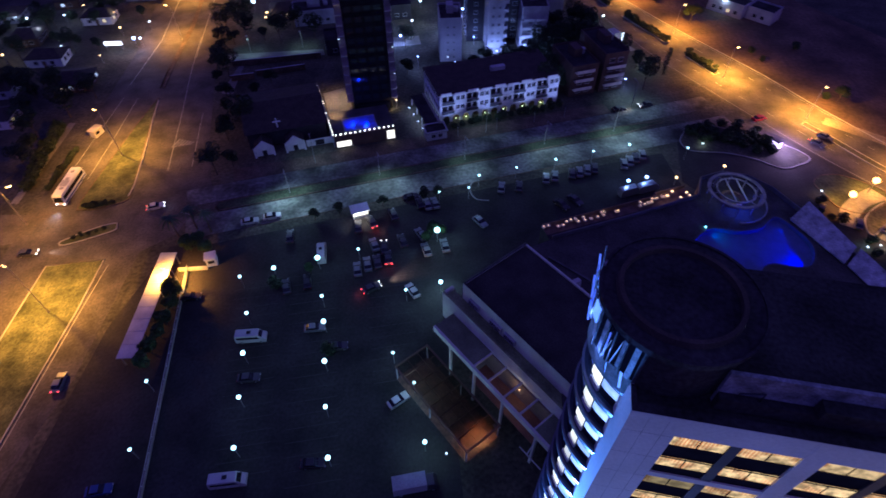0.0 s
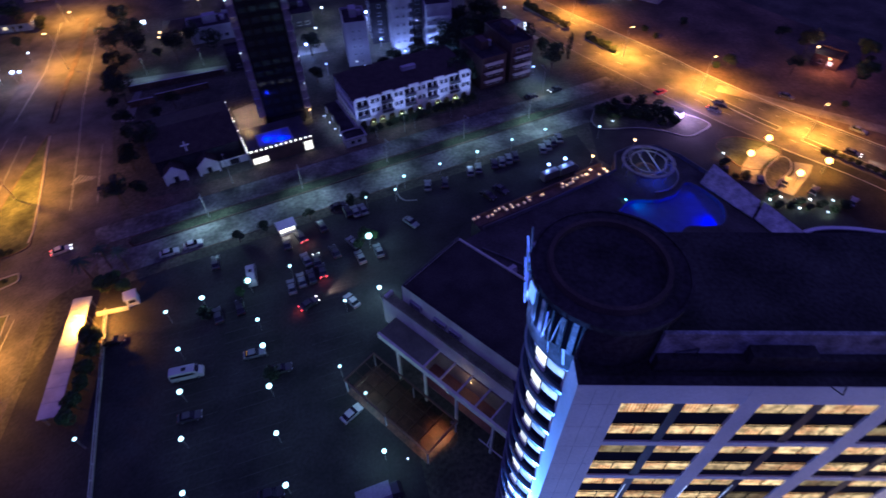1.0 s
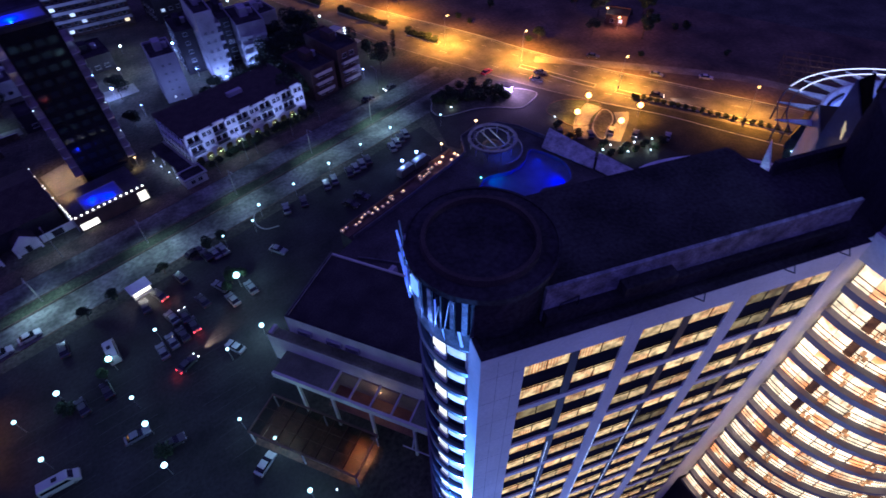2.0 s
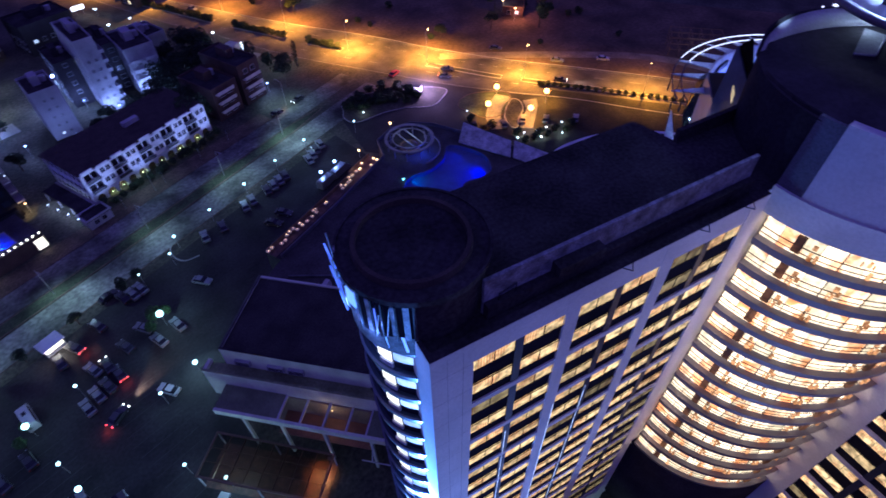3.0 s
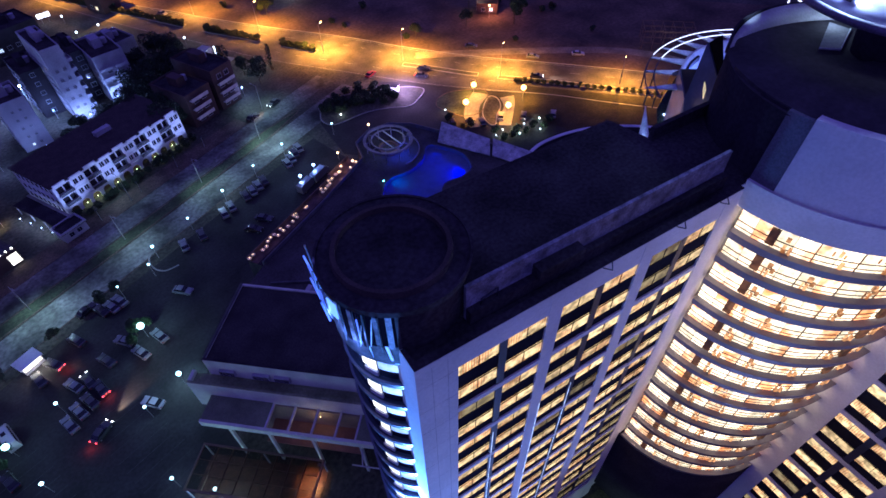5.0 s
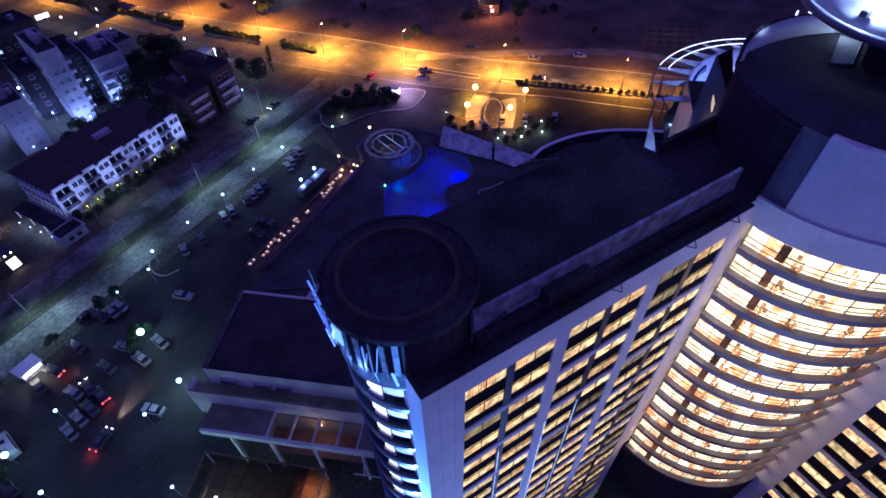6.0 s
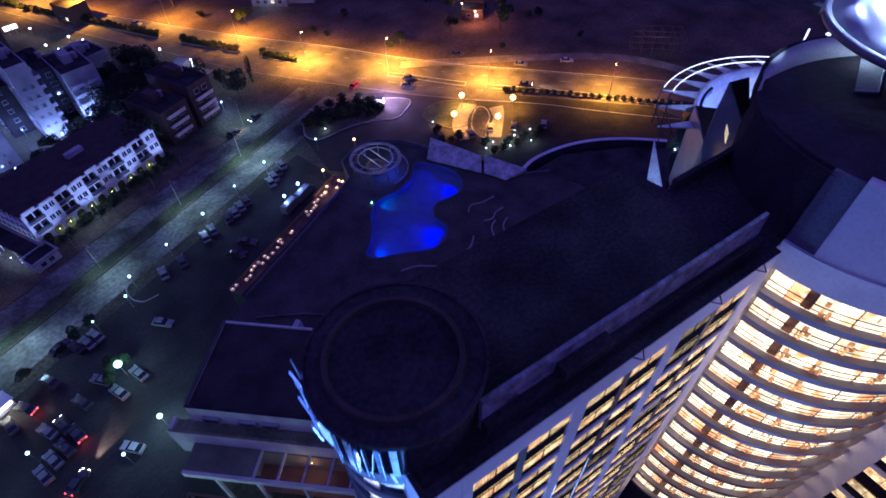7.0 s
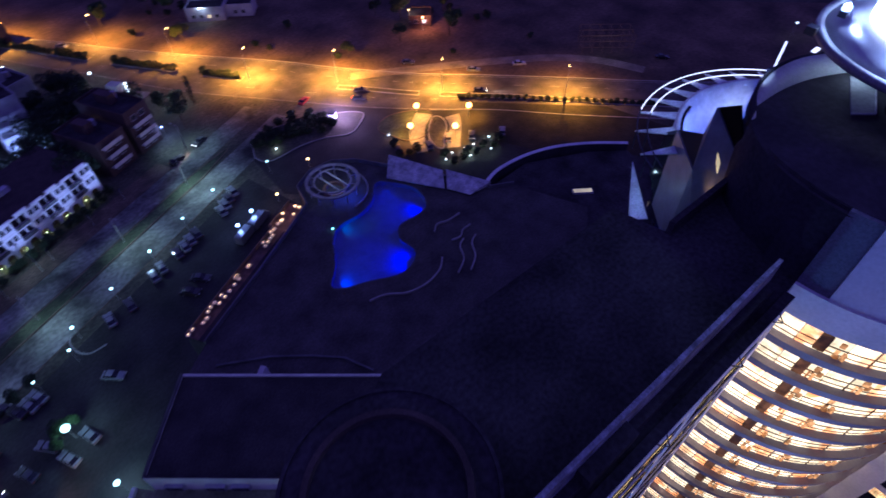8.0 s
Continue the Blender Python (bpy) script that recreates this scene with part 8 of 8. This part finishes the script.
trees = [make_tree(1, 5.5, 2.4, 1.8), make_tree(2, 7.0, 3.0, 2.3, LEAF_DARK), make_tree(3, 4.2, 1.8, 1.4), make_tree(4, 9.0, 3.6, 3.2, LEAF_DARK, "tall dark tree behind the houses")]
shrub = thing("shrub", turned(0, 0), "rounded dark shrub on the ground", "shrub", "shrubs")
part("stem", rod(bmesh.new(), (0, 0, 0), (0, 0, 0.7), 0.08, 0.04), BARK, shrub)
_c = leaf_cloud(9, 0.95, 0.75, 300, 0.40)
for v in _c.verts:
    v.co.z += 0.85
part("foliage", _c, LEAF_DARK, shrub)
palm = make_palm(3)
placed = set()


def plant(t, x, y, s_=1.0, deg=0.0, z=0.0):
    m = turned(x, y, z, deg) @ Matrix.Scale(s_, 4)
    if t.name in placed:
        return copy_thing(t, m)
    placed.add(t.name)
    t.matrix_world = m
    return t


rnd = random.Random(57)
for i in range(46):
    plant(trees[rnd.choice((1, 3))] if i % 2 else shrub, rnd.uniform(-172, -118), rnd.uniform(140, 226), rnd.uniform(0.7, 1.1) if i % 2 else rnd.uniform(1.2, 2.2), rnd.uniform(0, 360))
rnd = random.Random(33)
for a in (-33, -27, -16, -5, -1):
    plant(trees[1], *on2(STREET, a + rnd.uniform(-1, 1), -2.6 + rnd.uniform(-0.6, 0.6)), rnd.uniform(0.5, 0.65), rnd.uniform(0, 360))
for x, y in ((-61.5, 92.0), (-57.6, 91.0), (-64.2, 88.2)):
    plant(palm, x, y, rnd.uniform(0.85, 1.1), rnd.uniform(0, 360))
for x, y in ((-60.5, 84.5), (-58.6, 86.6), (-56.4, 83.8), (-58.4, 70.6), (-58.2, 67.4), (-58.4, 63.6), (-58.0, 60.2), (-58.6, 56.6), (-58.8, 53.6)):
    plant(trees[2], x, y, rnd.uniform(0.8, 1.1), rnd.uniform(0, 360))
for i in range(15):
    p = AP @ Vector((1.0 + 2.6 * i + rnd.uniform(-0.5, 0.5), -3.0 + rnd.uniform(-0.6, 0.6), 0))
    plant(shrub, p.x, p.y, rnd.uniform(0.9, 1.4), rnd.uniform(0, 360))
for x, y in ((-22.6, 57.6), (-37.4, 74.2)):
    plant(shrub, x, y, 1.4, rnd.uniform(0, 360))
for x, y in ((-66, 131), (-77, 158), (-68, 142), (-79, 166), (-80.5, 172), (-82, 180), (-83, 187), (-85, 194), (-79, 186), (-75, 190), (-62, 150), (-58, 158), (-68, 190), (-62, 187), (-58, 196), (-50, 190), (-44, 186), (-40, 196), (-91, 236), (-86, 206), (-88, 214), (-80, 204), (-98, 262), (-74, 162), (-70, 150), (-64, 140), (-60, 134), (-113, 149), (-116, 139), (-120, 129), (-118, 120), (-114, 112), (-128, 138), (-133, 148), (-136, 180), (-122, 206), (-145, 152), (-156, 168), (-131, 212), (-64, 128), (-60, 117), (-62.5, 112)):
    plant(trees[rnd.choice((1, 3))], x + rnd.uniform(-1, 1), y + rnd.uniform(-1, 1), rnd.uniform(0.8, 1.15), rnd.uniform(0, 360))
for x, y in ((36, 170), (41, 176), (46, 180), (34, 162), (52, 175), (44, 168), (50, 186), (57, 168), (40, 190), (63, 170), (30, 166), (24, 166), (18, 167), (8, 166), (12, 172), (-14, 166), (-16, 184), (0, 192), (20, 200), (38, 200), (46, 196), (62, 158), (56, 172), (66, 168)):
    plant(trees[rnd.choice((1, 3, 1))], x + rnd.uniform(-1, 1), y + rnd.uniform(-1, 1), rnd.uniform(0.75, 1.1), rnd.uniform(0, 360))
cy = thing("cypress", turned(70.4, 167.0), "slim dark cypress by the road", "tree")
part("trunk", rod(bmesh.new(), (0, 0, 0), (0, 0, 2.0), 0.2), BARK, cy)
_c = leaf_cloud(5, 1.0, 4.0, 420, 0.5)
for v in _c.verts:
    v.co.z += 5.2
part("crown", _c, LEAF_DARK, cy)
for x, y in ((72, 135), (76, 137), (80, 137.5), (84, 136), (88, 133), (91, 129.5), (86, 129), (81, 131), (76, 132.5), (72.5, 131.5), (90, 124.5), (86, 124.5), (69.8, 133.5)):
    plant(shrub, x, y, rnd.uniform(0.9, 1.5), rnd.uniform(0, 360))
for i in range(44):
    k = rnd.random()
    c = Vector((71.5, 132.5)).lerp(Vector((91, 127.0)), k)
    plant(shrub, c.x + rnd.uniform(-2.2, 2.2), c.y + rnd.uniform(-2.6, 3.0) + 5.0 * k * (1 - k), rnd.uniform(0.9, 1.5), rnd.uniform(0, 360))
# hedge balls along the coast road, by the driveway and on the podium edge
hx = smooth_line([(125.8, 106.0), (134, 95.2), (143.2, 82.0), (152.4, 68.8), (160, 58)], 7)
for p in hx:
    plant(shrub, p[0] - 1.2, p[1] - 0.6, 0.8, rnd.uniform(0, 360))


def hedge_row(line, step, scale, spread=0.25):
    """Shrubs set close together along a plan line."""
    for p, q in zip(line, line[1:]):
        p, q = Vector(p), Vector(q)
        n = max(1, round((q - p).length / step))
        for i in range(n):
            c = p.lerp(q, (i + 0.5) / n)
            plant(shrub, c.x + rnd.uniform(-spread, spread), c.y + rnd.uniform(-spread, spread), scale * rnd.uniform(0.8, 1.2), rnd.uniform(0, 360))


for lo, hi in MEDIANS[:3]:
    hedge_row(MEDL[lo:hi], 1.9, 1.15)
hedge_row([(-116.0, 134), (-114.6, 124), (-110.8, 104.5)], 1.3, 1.5, 0.5)
hedge_row([(-106.3, 122.5), (-105.6, 105.0)], 1.5, 0.8)
hedge_row([(-93.0, 99.0), (-89.6, 99.6), (-86.0, 101.0)], 1.2, 0.8)
hedge_row([(-91.0, 87.6), (-86.5, 90.0), (-83.4, 91.6)], 1.5, 0.55)
for x, y in ((92, 100), (94.5, 98.5), (97, 97.3), (94, 104), (99, 86), (102, 85.2), (106, 84), (109.5, 84.5), (112, 82.5), (104.5, 86.2), (115.5, 83.4), (99.8, 90.4)):
    plant(shrub, x, y, rnd.uniform(0.8, 1.3), rnd.uniform(0, 360))
for i in range(40):
    t = rnd.random()
    k = int(10 + t * 60)
    p = offset_line(FAR, rnd.uniform(4, 55))[min(k, len(FAR) - 1)]
    plant(trees[rnd.choice((0, 1))] if rnd.random() < 0.4 else shrub, p[0], p[1], rnd.uniform(0.9, 1.5), rnd.uniform(0, 360))
for x, y in ((29, 166), (32, 163), (34.5, 160), (33, 168), (36, 170.5), (31, 158), (39, 171), (28, 171), (43, 175), (33.6, 156), (46, 174), (30, 154)):
    plant(trees[rnd.choice((1, 3))], x, y, rnd.uniform(0.9, 1.2), rnd.uniform(0, 360))
for i in range(34):
    x, y = rnd.uniform(30, 50), rnd.uniform(172, 202)
    plant(trees[rnd.choice((1, 3))], x, y, rnd.uniform(0.8, 1.2), rnd.uniform(0, 360))
for x, y, k in ((-3.8, 90.6, 0), (-1.2, 91.4, 2), (-4.9, 88.6, 2), (-29.6, 81.6, 2), (-30.8, 78.4, 2)):
    plant(trees[k], x, y, rnd.uniform(0.5, 0.7), rnd.uniform(0, 360))
# garden court at the foot of the wings
for u, v in ((20, -6), (24, -9), (27, -12), (31, -15), (23, -14), (28, -18), (16, -8), (35, -16), (12, -6), (30, -22)):
    x, y, _ = on(HOTEL, u, v)
    plant(trees[rnd.choice((0, 2))], x, y, rnd.uniform(0.7, 1.0), rnd.uniform(0, 360))
lamp(*on(HOTEL, 25, -8, 3.0), 200, (0.7, 1.0, 0.6), 0.2)
flat("garden_court", [on2(HOTEL, 2, -0.5), on2(HOTEL, 2, -30), on2(HOTEL, 41, -40), on2(HOTEL, 41, -10), on2(HOTEL, 30, -0.5)], 0.03, GRASS, "dark garden court below the hotel wings", "grass")
